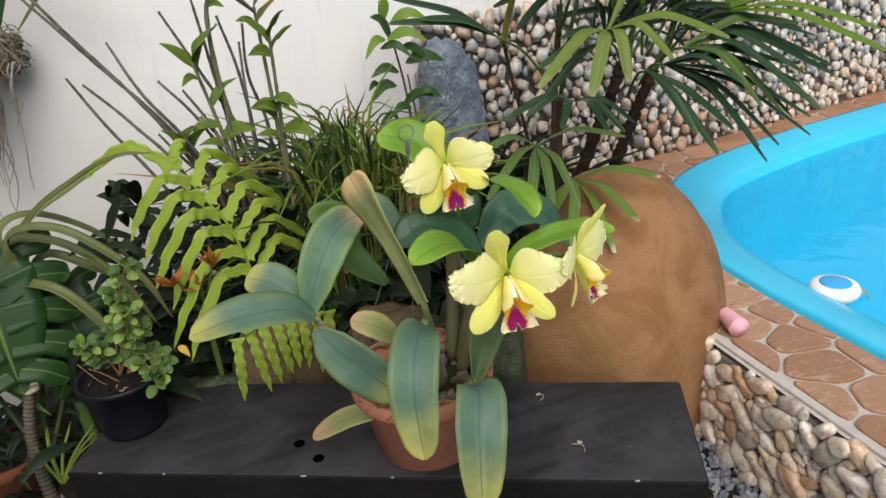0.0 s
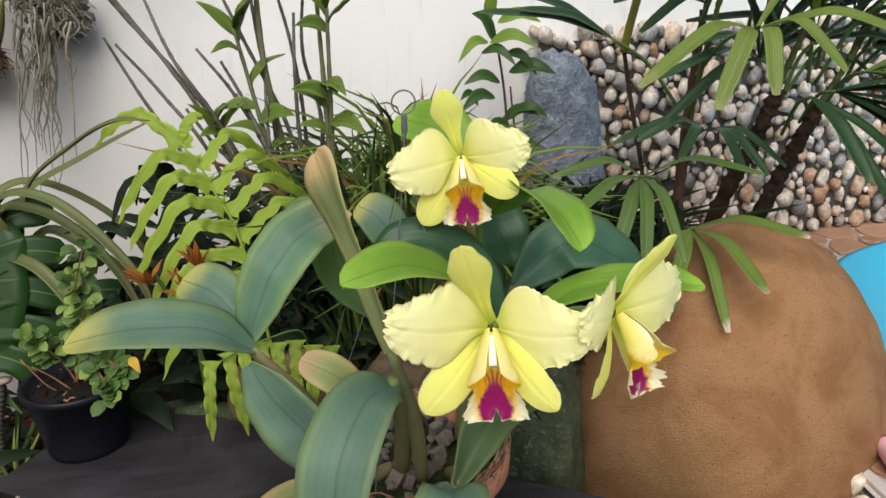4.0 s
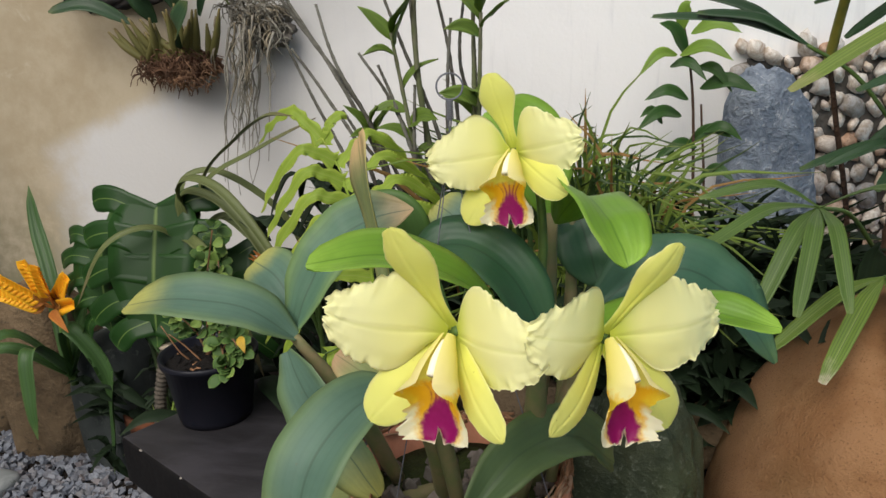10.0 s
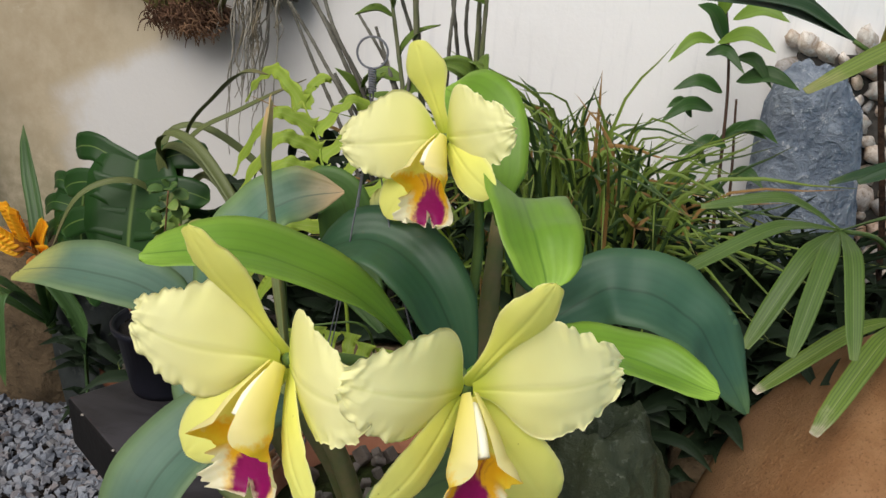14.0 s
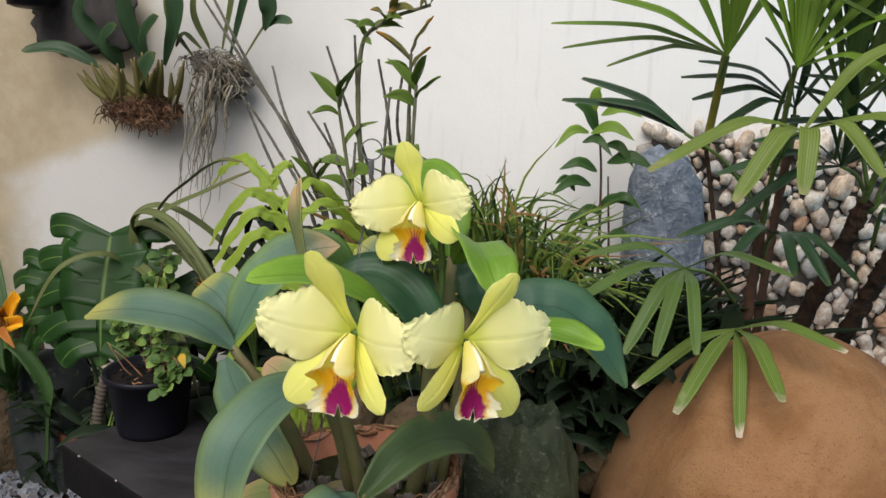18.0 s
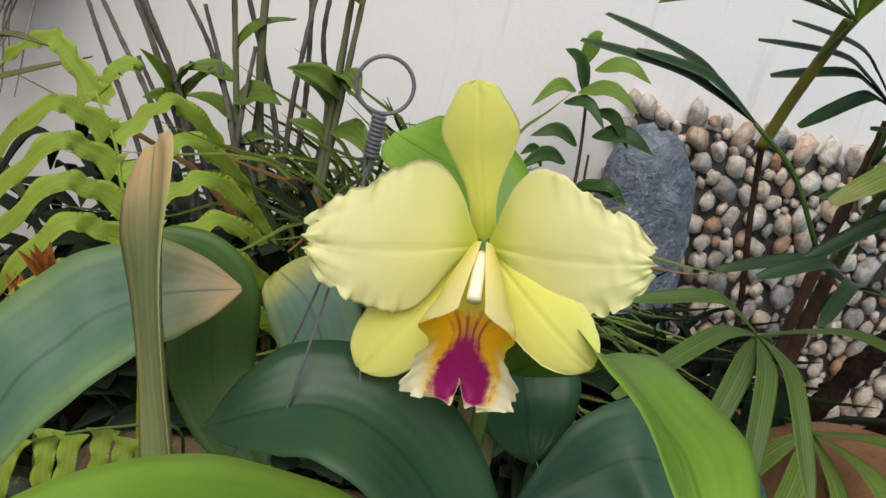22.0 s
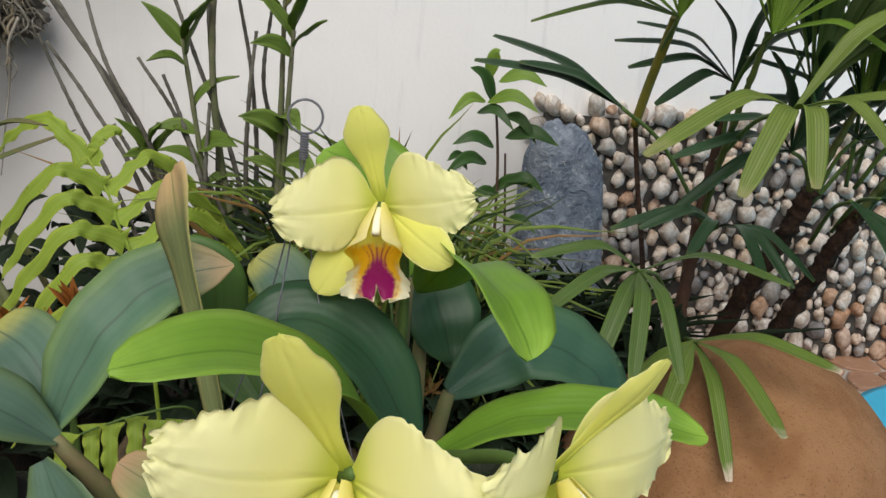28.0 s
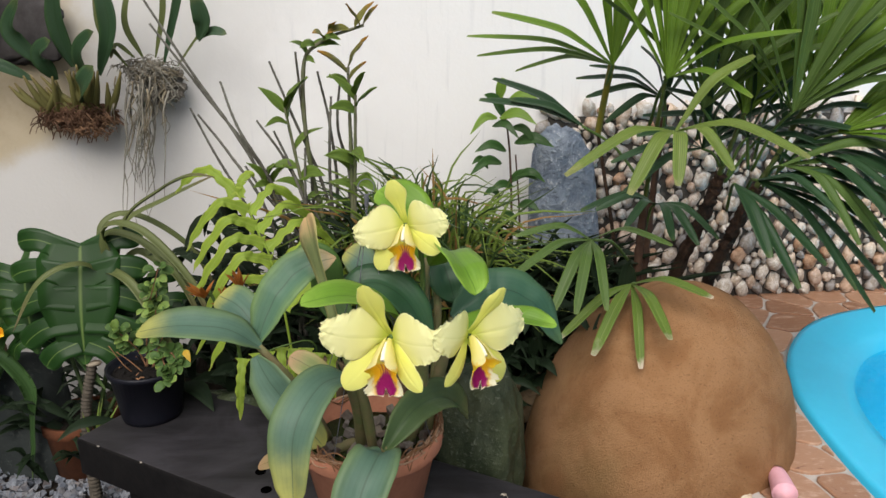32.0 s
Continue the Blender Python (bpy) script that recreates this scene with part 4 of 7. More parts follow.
def flower(at, toward, roll, seed, dorsal, petals, sepals, petal_wide=(1.0, 1.0), dorsal_wide=1.0, sepal_wide=(1.0, 1.0), petal_bow=(.006, .006), dorsal_front=(0, 0, 0), sepal_front=((0, 0, 0), (0, 0, 0)), lip_size=1.0):
    """A flower at `at` that faces `toward`; dorsal, petals and sepals are the places of their tips."""
    at = Vector(at)
    z = Vector(toward).normalized()
    x = Vector((0, 0, 1)).cross(z).normalized()
    y = z.cross(x)
    M3 = Matrix((x, y, z)).transposed().to_4x4()
    turn = M3 @ Matrix.Rotation(radians(roll), 4, 'Z')
    MM = Matrix.Translation(at) @ turn
    y = (turn @ Vector((0, 1, 0)))
    bm = bmesh.new()
    tube(bm, (at - z * .016 - y * .004, at - z * .008 - y * .001, at - z * .001), .0030, .0042, 8, 9)
    head = part("flower", bm, MAT_STEM, orchid, "pale yellow flower with a magenta lip")
    bm = bmesh.new()
    d = Vector(dorsal) - at
    petal(bm, at + d * .03 - z * .002, dorsal, z + Vector(dorsal_front), DORSAL_W, DORSAL_W, turn @ Vector((1, 0, 0)), -.002, -.25, .10, seed, dorsal_wide, .25)
    part("sepal", bm, MAT_SEPAL, head)
    for k, p in enumerate(sepals):
        bm = bmesh.new()
        d = Vector(p) - at
        petal(bm, at + d * .03 - z * .003, p, z + Vector(sepal_front[k]), SEPAL_W, SEPAL_W, y, .004, -.12, .12, seed + 3 + k, sepal_wide[k], .2)
        part("sepal", bm, MAT_SEPAL, head)
    for k, p in enumerate(petals):
        bm = bmesh.new()
        d = Vector(p) - at
        petal(bm, at + d * .04, p, z, PETAL_UP, PETAL_LO, y, petal_bow[k], -.10, .62, seed + 11 + k, petal_wide[k], .15)
        part("petal", bm, MAT_PETAL, head)
    bm = bmesh.new()
    lip(bm, seed)
    bmesh.ops.transform(bm, matrix=MM @ Matrix.Diagonal((lip_size, lip_size ** .5, lip_size ** .5, 1)), verts=bm.verts)
    part("lip", bm, MAT_LIP, head, "frilled lip, orange throat and magenta tongue")
    bm = bmesh.new()
    tube(bm, ((0, -.001, .012), (0, -.0058, .0255), (0, -.0128, .0335)), .0024, .0029, 10, 10)
    bmesh.ops.transform(bm, matrix=MM, verts=bm.verts)
    part("column", bm, MAT_COLUMN, head)


flower((.021, .588, .949), (-.10, -.99, .02), 5, 21, (.003, .571, 1.011), ((-.045, .562, .942), (.076, .551, .965)), ((-.017, .572, .891), (.065, .549, .923)), sepal_wide=(1.1, 1.1))
flower((.014, .387, .872), (-.16, -.98, .03), 3, 44, (-.011, .349, .941), ((-.059, .367, .886), (.072, .348, .879)), ((-.036, .367, .819), (.048, .340, .830)), dorsal_wide=.78, dorsal_front=(-.08, .05, .15), sepal_front=((0, 0, 0), (-.30, .1, 0)), sepal_wide=(1.05, .92))
flower((.103, .391, .874), (.52, -.85, .03), -4, 67, (.142, .376, .931), ((.067, .343, .892), (.168, .421, .880)), ((.080, .346, .833), (.144, .407, .810)), lip_size=.86, dorsal_wide=.74, dorsal_front=(.08, .1, .1), sepal_front=((.30, .32, 0), (0, 0, 0)), sepal_wide=(.92, 1.05))

# ---- things on the bench ----
# wire hanger of the orchid pot
MAT_WIRE = plain_mat("galvanised_wire", (0.16, 0.17, 0.19), (0.10, 0.10, 0.12), 0.45, 200, 0.2, 0.0005)
hanger = thing("wire_hanger", (-0.03, 0.59, 0.63), "twisted galvanised wire hanger with a round loop", "wire hanger")
bm = bmesh.new()
ctr = Vector((-0.030, 0.580, 1.003))
tube(bm, [ctr + Vector((0.0105 * math.sin(a), 0.002 * math.sin(a), -0.0105 * math.cos(a))) for a in (2 * math.pi * i / 16 for i in range(17))], .0008, None, 48, 7)
part("loop", bm, MAT_WIRE, hanger)
bm = bmesh.new()
tube(bm, [Vector((-0.030 + 0.0022 * math.cos(a), 0.580 + 0.0022 * math.sin(a), 0.9925 - 0.0165 * a / 62.8)) for a in (0.785 * i for i in range(80))], .0008, None, 160, 6)
part("coil", bm, MAT_WIRE, hanger)
for e in ((-0.13, 0.66, 0.63), (-0.08, 0.52, 0.628), (0.055, 0.57, 0.63)):
    bm = bmesh.new()
    tube(bm, ((-0.030, 0.580, 0.993), (-0.031, 0.581, 0.965), Vector((-0.032, 0.582, 0.93)).lerp(Vector(e), .3), e), .0006, None, 20, 6)
    part("wire", bm, MAT_WIRE, hanger)

# stone chips, fibre rim and moss in the orchid pot
MAT_CHIP = rock_mat("stone_chip", (0.14, 0.12, 0.105), (0.21, 0.19, 0.175), (0.08, 0.075, 0.07), 40, 150, 0.9, 0.4, 0.004, 0.6)
MAT_HUSK = plain_mat("dry_husk", (0.32, 0.17, 0.09), (0.2, 0.1, 0.05), 0.9, 120, 0.5, 0.003)
MAT_MOSS = plain_mat("moss", (0.05, 0.07, 0.015), (0.03, 0.04, 0.01), 0.95, 150, 1.0, 0.01)
bm = bmesh.new()
lathe(bm, ((0.096, 0.0), (0.098, 0.008), (0.06, 0.012), (0.01, 0.014)), (-0.04, 0.615, BENCH_Z + 0.098), 32)
part("soil", bm, MAT_MOSS, pot)
for i in range(70):
    a, r = rnd.uniform(0, 6.28), 0.092 * math.sqrt(rnd.random())
    bm = bmesh.new()
    s = rnd.uniform(.006, .012)
    bevel_box(bm, Matrix.Translation((-0.04 + r * math.cos(a), 0.615 + r * math.sin(a), BENCH_Z + 0.113 + rnd.uniform(0, .008))) @ Euler((rnd.uniform(0, 3), rnd.uniform(0, 3), rnd.uniform(0, 3))).to_matrix().to_4x4(), (s * 1.6, s * 1.3, s), .0012, 1)
    part("stone_chip", bm, MAT_CHIP, pot, flat=True)
for i in range(34):
    a = rnd.uniform(-2.6, 1.0)
    bm = bmesh.new()
    p0 = Vector((-0.04 + .100 * math.cos(a), .615 + .100 * math.sin(a), BENCH_Z + .118))
    a2 = a + rnd.uniform(-.7, .7)
    p1 = Vector((-0.04 + .108 * math.cos((a + a2) / 2), .615 + .108 * math.sin((a + a2) / 2), BENCH_Z + rnd.uniform(.14, .16)))
    p2 = Vector((-0.04 + .112 * math.cos(a2), .615 + .112 * math.sin(a2), BENCH_Z + rnd.uniform(.118, .15)))
    tube(bm, (p0, p1, p2), .0014, .0007, 8, 5)
    part("root", bm, MAT_HUSK, pot)
MAT_COIR = plain_mat("pale_coir", (0.48, 0.33, 0.22), (0.30, 0.17, 0.10), 0.9, 150, 0.5, 0.002)
for i in range(84):
    a, w = rnd.uniform(0, 6.28), rnd.uniform(.3, .9)
    rr, zz = rnd.uniform(.101, .111), BENCH_Z + rnd.uniform(.130, .143)
    bm = bmesh.new()
    tube(bm, [(-.04 + (rr + rnd.uniform(-.003, .003)) * math.cos(a + w * q / 4), .615 + (rr + rnd.uniform(-.003, .003)) * math.sin(a + w * q / 4), zz + rnd.uniform(-.004, .006)) for q in range(5)], rnd.uniform(.0012, .0026), .001, 14, 5)
    part("root", bm, MAT_COIR if i % 2 else MAT_HUSK, pot)

# black nursery pot with a small rose-like shrub
bp_at = Vector((-0.495, 0.89, BENCH_Z))
black_pot = thing("nursery_pot", bp_at, "black plastic nursery pot with dark soil, on the black bench", "flower pot")
bm = bmesh.new()
lathe(bm, ((0.050, 0.0), (0.054, 0.001), (0.056, 0.010), (0.068, 0.096), (0.073, 0.097), (0.074, 0.106), (0.071, 0.107), (0.067, 0.104), (0.064, 0.085), (0.06, 0.085)), bp_at, 44)
part("pot", bm, MAT_BLACKPOT, black_pot)
bm = bmesh.new()
lathe(bm, ((0.064, 0.0), (0.065, 0.006), (0.05, 0.011), (0.02, 0.014), (0.005, 0.014)), bp_at + Vector((0, 0, .086)), 30)
for v in bm.verts:
    v.co.z += 0.004 * noise.noise(v.co * 90)
part("soil", bm, MAT_SOIL, black_pot)
for i in range(46):
    a, r = rnd.uniform(0, 6.28), .058 * math.sqrt(rnd.random())
    o = bp_at + Vector((r * math.cos(a), r * math.sin(a), .099))
    d = Vector((rnd.uniform(-1, 1), rnd.uniform(-1, 1), rnd.uniform(-.1, .4))).normalized() * rnd.uniform(.005, .011)
    bm = bmesh.new()
    tube(bm, (o, o + d), rnd.uniform(.001, .0022), .0012, 3, 5)
    part("bark_chip", bm, MAT_SOIL if i % 3 else MAT_HUSK, black_pot)
shrub = thing("potted_shrub", bp_at + Vector((0, 0, .095)), "small shrub with rounded green and yellowing leaves in a black pot", "shrub")
SH_A = leaf_mat("shrub_leaf", (0.07, 0.14, 0.032), (0.12, 0.20, 0.05), (0.15, 0.21, 0.05), .8, .6, (.07, .13, .03), .5, .2, 30)
SH_B = leaf_mat("shrub_leaf_pale", (0.20, 0.31, 0.07), (0.24, 0.34, 0.08), (0.32, 0.38, 0.10), .8, .6, (.2, .28, .05), .5, .25, 30)
SH_C = leaf_mat("shrub_leaf_yellow", (0.55, 0.36, 0.04), (0.6, 0.42, 0.06), (0.5, 0.25, 0.04), .8, .6, (.4, .25, .03), .5, .25, 30)
rs = random.Random(9)
stems = (((0, 0, 0), (.018, -.012, .11), (.062, -.045, .212)), ((0, 0, 0), (.022, .012, .08), (.03, .01, .150)), ((0, 0, 0), (-.012, -.01, .045), (-.032, -.03, .085)), ((.01, 0, 0), (.04, -.02, .06), (.06, -.035, .095)), ((0, 0, 0), (.03, -.02, .08), (.045, -.035, .13)), ((.01, 0, 0), (.045, -.035, .035), (.062, -.055, .0)), ((.015, 0, 0), (.055, -.02, .04), (.075, -.035, .02)))
base = bp_at + Vector((0, 0, .098))
for st in stems:
    pts = [base + Vector(p) for p in st]
    bm = bmesh.new()
    tube(bm, pts, .0018, .001, 12, 6)
    part("stem", bm, MAT_HUSK, shrub)
    C = curve_points(pts, 12)
    for k in range(5, 13):
        for q in range((3 if k % 2 else 2) if k < 11 else 6):
            d = Vector((rs.uniform(-1, 1), rs.uniform(-1, .5), rs.uniform(-.2, .7))).normalized()
            L = rs.uniform(.014, .024)
            bm = bmesh.new()
            p0 = C[k] + d * .006
            blade(bm, (p0, p0 + d * L * .5 + Vector((0, 0, .002)), p0 + d * L - Vector((0, 0, .003))), L * .40, ROUND, (rs.uniform(-.4, .4), -.6, .8), .15, (0, 0), 6, 2, .0005)
            hi = (C[k].z - base.z) / .19
            m = SH_B if rs.random() < (.4 if .3 < hi < .9 else .12) else (SH_C if rs.random() < .008 else SH_A)
            part("leaf", bm, m, shrub)
bm = bmesh.new()
p0 = Vector((-.385, .80, .665))
blade(bm, (p0, p0 + Vector((.008, -.008, -.004)), p0 + Vector((.015, -.014, -.016))), .0065, OVATE, (0, -.7, .7), .2, (0, 0), 8, 2, .0006)
part("leaf", bm, SH_C, shrub, "yellow withered leaf")
for st in (((0, -.02, 0), (-.02, -.03, .03), (-.035, -.04, .05)), ((-.02, -.02, 0), (-.03, -.03, .02), (-.05, -.035, .06))):
    bm = bmesh.new()
    tube(bm, [base + Vector(p) for p in st], .0015, .0008, 8, 5)
    part("dead_stem", bm, MAT_HUSK, shrub)

# drill holes, dried petals and scratches on the bench
MAT_HOLE = plain_mat("hole_shade", (0.0015, 0.0015, 0.0015), (0.001, 0.001, 0.001), 1.0, spec=0.0)
MAT_DRY = plain_mat("dry_fibre", (0.55, 0.5, 0.42), (0.4, 0.35, 0.28), 0.9, 200, .4, .001)
# each hole is a black disc, its inner shade painted on top
for hx, hy in ((-0.237, .698), (-0.215, .648)):
    bm = bmesh.new()
    lathe(bm, ((.009, 0.0), (.009, .0012), (.001, .0013)), (hx, hy, BENCH_Z), 16)
    part("drill_hole_disc", bm, MAT_HOLE, bench)
for i, (lx, ly) in enumerate(((.205, -.035), (.19, .02), (.31, -.045), (.26, .085))):
    o = BM @ Vector((lx, ly, BENCH_Z + .0015))
    for q in range(2):
        bm = bmesh.new()
        d = Vector((rnd.uniform(-1, 1), rnd.uniform(-.6, .6), 0)).normalized() * rnd.uniform(.006, .012)
        if i > 3:
            d = BU * rnd.uniform(.004, .010)
        s_ = Vector((rnd.uniform(-.012, .012), rnd.uniform(-.004, .004), 0))
        if q == 0 or i > 3:
            blade(bm, (o + s_, o + s_ + d * .5 + Vector((0, 0, .002 if i < 4 else .0005)), o + s_ + d), .003, OVATE, (0, 0, 1), .2, (.4, 1.5), 8, 2, .0006, wob=.5)
        else:
            tube(bm, (o, o + d * 1.2 + Vector((-d.y, d.x, .002)) * .8, o + d * 2.4), .0006, .0004, 8, 5)
        lit = part("dry_petal", bm, MAT_DRY)
        tagged(lit, "dried pale flower scrap lying on the bench", "plant litter", "dried scraps on the bench")

MAT_CHIPW = plain_mat("bare_wood_chip", (0.42, 0.38, 0.33), (0.2, 0.18, 0.16), .9, 200, .4, .001)
for lx in (-.44, -.33, -.1, .04, .40):
    o = BM @ Vector((lx, -.1222, BENCH_Z + .0002))
    bm = bmesh.new()
    boulder(bm, o, (rnd.uniform(.002, .006), .0018, .0012), int(lx * 100) + 60, .4, 2, 2, 0, rot=math.atan2(BU.y, BU.x), fine=.2)
    part("edge_chip", bm, MAT_CHIPW, bench)

# ---- palm behind the boulder ----
PALM_A = leaf_mat("palm_leaflet", (0.13, 0.235, 0.02), (0.16, 0.27, 0.024), (0.18, 0.25, 0.04), .93, .7, (.16, .24, .07), .42, .18, 44, .4)
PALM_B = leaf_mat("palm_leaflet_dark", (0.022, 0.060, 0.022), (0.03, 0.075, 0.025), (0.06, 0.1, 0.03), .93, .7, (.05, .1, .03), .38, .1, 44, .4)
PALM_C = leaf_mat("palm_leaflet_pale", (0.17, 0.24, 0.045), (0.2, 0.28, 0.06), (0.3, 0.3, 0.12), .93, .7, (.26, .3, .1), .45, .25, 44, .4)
# copy of the leaflet green, darkened so its colour holds the shade
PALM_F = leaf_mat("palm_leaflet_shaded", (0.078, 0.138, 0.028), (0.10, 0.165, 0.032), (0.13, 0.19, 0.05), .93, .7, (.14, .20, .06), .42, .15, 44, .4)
PALM_W = leaf_mat("palm_leaflet_scorched", (0.13, 0.205, 0.032), (0.16, 0.235, 0.04), (0.72, 0.58, 0.5), .94, .7, (.25, .31, .10), .42, .2, 44, .4)
MAT_TRUNK = plain_mat("fibrous_palm_cane", (0.022, 0.015, 0.012), (0.075, 0.042, 0.026), .95, 130, 1.0, .010)
MAT_CANE = plain_mat("palm_cane", (0.10, 0.055, 0.035), (0.06, 0.035, 0.025), .8, 60, .5, .004)
palm = thing("lady_palm", (.56, 1.2, .42), "lady palm with fan leaves on slim fibrous canes", "palm")
MAT_SHEATH = plain_mat("olive_leaf_sheath", (0.075, 0.105, 0.022), (0.05, 0.065, 0.018), .55, 60, .3, .002)
for pts, r, m in ((((.497, 1.18, .40), (.488, 1.15, .69), (.487, 1.13, .86)), .0105, MAT_CANE), (((.565, 1.31, .40), (.592, 1.21, .67), (.620, 1.14, .84), (.632, 1.11, .92)), .0150, MAT_TRUNK),
                  (((.635, 1.29, .40), (.652, 1.16, .68), (.675, 1.12, .80), (.70, 1.09, .90)), .0140, MAT_TRUNK), (((.53, 1.26, .40), (.535, 1.25, .8), (.54, 1.22, 1.05)), .0085, MAT_CANE),
                  (((.487, 1.135, .84), (.484, 1.09, .97), (.475, 1.01, 1.12)), .0050, MAT_SHEATH), (((.628, 1.12, .90), (.635, 1.09, .97), (.645, 1.06, 1.05)), .0055, MAT_SHEATH), (((.695, 1.09, .89), (.73, 1.07, .98), (.76, 1.05, 1.08)), .0055, MAT_SHEATH)):
    bm = bmesh.new()
    tube(bm, pts, r, r * .75, 60, 14, knots=11, bulge=.18)
    for v in bm.verts:
        v.co += Vector((noise.noise(v.co * 110), noise.noise(v.co * 110 + Vector((9, 0, 0))), 0)) * (.007 if m is MAT_TRUNK else .0015)
    part("trunk", bm, m, palm)


rp = random.Random(31)


def fan(hub, tips, foot, m, half=.0120, arch=.025, up=(0, -.45, .9)):
    """A fan leaf: leaf stalk from foot to hub, ribbed leaflets from hub to tips."""
    hub, foot = Vector(hub), Vector(foot)
    bm = bmesh.new()
    tube(bm, (foot, foot.lerp(hub, .5) + Vector((0, 0, .02)), hub), .0035, .0028, 12, 7)
    leaf = part("leaf_stalk", bm, MAT_STEM, palm)
    for tip in tips:
        tip = Vector(tip)
        mid = hub.lerp(tip, .5) + Vector((0, -arch * .3, arch))
        bm = bmesh.new()
        blade(bm, (hub, hub.lerp(mid, .55) + Vector((0, 0, arch * .25)), mid, tip), half * rp.uniform(.85, 1.15), FINGER, up, .28, (0, 0), 14, 3, .0008)
        part("leaflet", bm, m, leaf)


def spread_tips(hub, axis, up, n, ang, length, droop):
    axis, up = Vector(axis).normalized(), Vector(up).normalized()
    side = axis.cross(up).normalized()
    out = []
    for i in range(n):
        a = radians(-ang + 2 * ang * i / (n - 1) + rp.uniform(-5, 5))
        L = length * rp.uniform(.85, 1.1)
        out.append(Vector(hub) + (axis * math.cos(a) + side * math.sin(a)) * L + Vector((0, 0, -droop * L * rp.uniform(.6, 1.4))))
    return out


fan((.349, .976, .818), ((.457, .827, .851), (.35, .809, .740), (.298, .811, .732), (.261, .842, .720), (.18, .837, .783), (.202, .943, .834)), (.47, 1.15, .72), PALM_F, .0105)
fan((.429, .962, .734), ((.279, .852, .668), (.334, .820, .650), (.41, .785, .642), (.452, .772, .702), (.534, .822, .758)), (.50, 1.17, .62), PALM_W, .0105, arch=.020)
fan((.470, .908, 1.033), ((.265, .789, .978), (.372, .80, .945), (.452, .81, .958), (.535, .80, .985), (.655, .80, 1.005), (.60, .93, 1.16)), (.49, 1.12, .95), PALM_C, .0125, arch=.03)
# tall fan on a yellowish cane
fan((.395, 1.10, 1.137), ((.113, 1.20, 1.19), (.16, 1.14, 1.235), (.25, 1.12, 1.34), (.335, 1.10, 1.42), (.40, 1.07, 1.43), (.46, 1.05, 1.40), (.53, 1.02, 1.35), (.135, 1.22, 1.15), (.215, 1.2, 1.12)), (.397, 1.23, .985), PALM_A, .0130, .02)
bm = bmesh.new()
tube(bm, ((.399, 1.225, .985), (.400, 1.19, 1.05), (.397, 1.12, 1.137)), .0075, .0068, 16, 9)
part("young_cane", bm, plain_mat("yellowing_cane", (0.24, 0.21, 0.03), (0.17, 0.16, 0.03), .55, 60, .3, .002), palm, "yellow-green young cane")
bm = bmesh.new()
tube(bm, ((.47, 1.22, .40), (.455, 1.22, .70), (.42, 1.235, .90), (.399, 1.225, .99)), .0045, .0040, 24, 7)
part("thin_cane", bm, MAT_TRUNK, palm)
# upright fans above the canes
fan((.475, 1.0, 1.118), spread_tips((.475, 1.0, 1.118), (.0, -.05, .95), (0, -1, .1), 9, 42, .33, .02), (.475, 1.11, 1.0), PALM_A, .0122)
fan((.475, 1.0, 1.118), ((.66, .90, 1.20), (.60, .92, 1.09)), (.475, 1.11, 1.0), PALM_A, .0120)
fan((.532, 1.20, 1.062), ((.365, 1.18, 1.132), (.342, 1.2, 1.105), (.362, 1.18, 1.068), (.40, 1.15, 1.02), (.46, 1.15, 1.17), (.55, 1.15, 1.19), (.62, 1.15, 1.15)), (.54, 1.22, .98), PALM_B, .0105)
fan((.645, 1.06, 1.045), spread_tips((.645, 1.06, 1.045), (.05, -.05, .95), (0, -1, .1), 10, 48, .36, .02), (.69, 1.12, .93), PALM_A, .0125)
fan((.60, 1.14, 1.12), spread_tips((.60, 1.14, 1.12), (-.05, .05, .95), (0, -1, .1), 8, 40, .30, .02), (.60, 1.18, .98), PALM_B, .0120)
fan((.76, 1.05, 1.08), spread_tips((.76, 1.05, 1.08), (.35, -.1, .9), (0, -1, .15), 10, 55, .36, .03), (.745, 1.11, .95), PALM_A, .0125)
fan((.72, 1.12, 1.06), spread_tips((.72, 1.12, 1.06), (.1, .1, .95), (0, -1, .1), 8, 45, .32, .02), (.70, 1.12, .95), PALM_A, .0120)
fan((.80, 1.0, 1.02), spread_tips((.80, 1.0, 1.02), (.9, -.25, .35), (0, -.4, 1), 9, 48, .34, .16), (.745, 1.10, .93), PALM_A, .0125)
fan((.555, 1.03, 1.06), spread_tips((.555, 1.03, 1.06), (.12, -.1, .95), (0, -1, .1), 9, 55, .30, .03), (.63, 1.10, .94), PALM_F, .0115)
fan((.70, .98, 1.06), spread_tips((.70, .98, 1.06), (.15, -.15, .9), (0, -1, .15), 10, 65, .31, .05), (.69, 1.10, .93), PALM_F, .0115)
fan((.83, 1.06, 1.10), spread_tips((.83, 1.06, 1.10), (.3, .0, .9), (0, -1, .15), 10, 60, .34, .04), (.76, 1.09, .98), PALM_A, .0120)
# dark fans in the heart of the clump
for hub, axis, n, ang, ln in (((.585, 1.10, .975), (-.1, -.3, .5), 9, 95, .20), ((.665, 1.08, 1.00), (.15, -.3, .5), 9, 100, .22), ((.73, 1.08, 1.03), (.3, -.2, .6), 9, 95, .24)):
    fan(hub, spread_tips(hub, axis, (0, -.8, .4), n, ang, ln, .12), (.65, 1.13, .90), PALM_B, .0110)
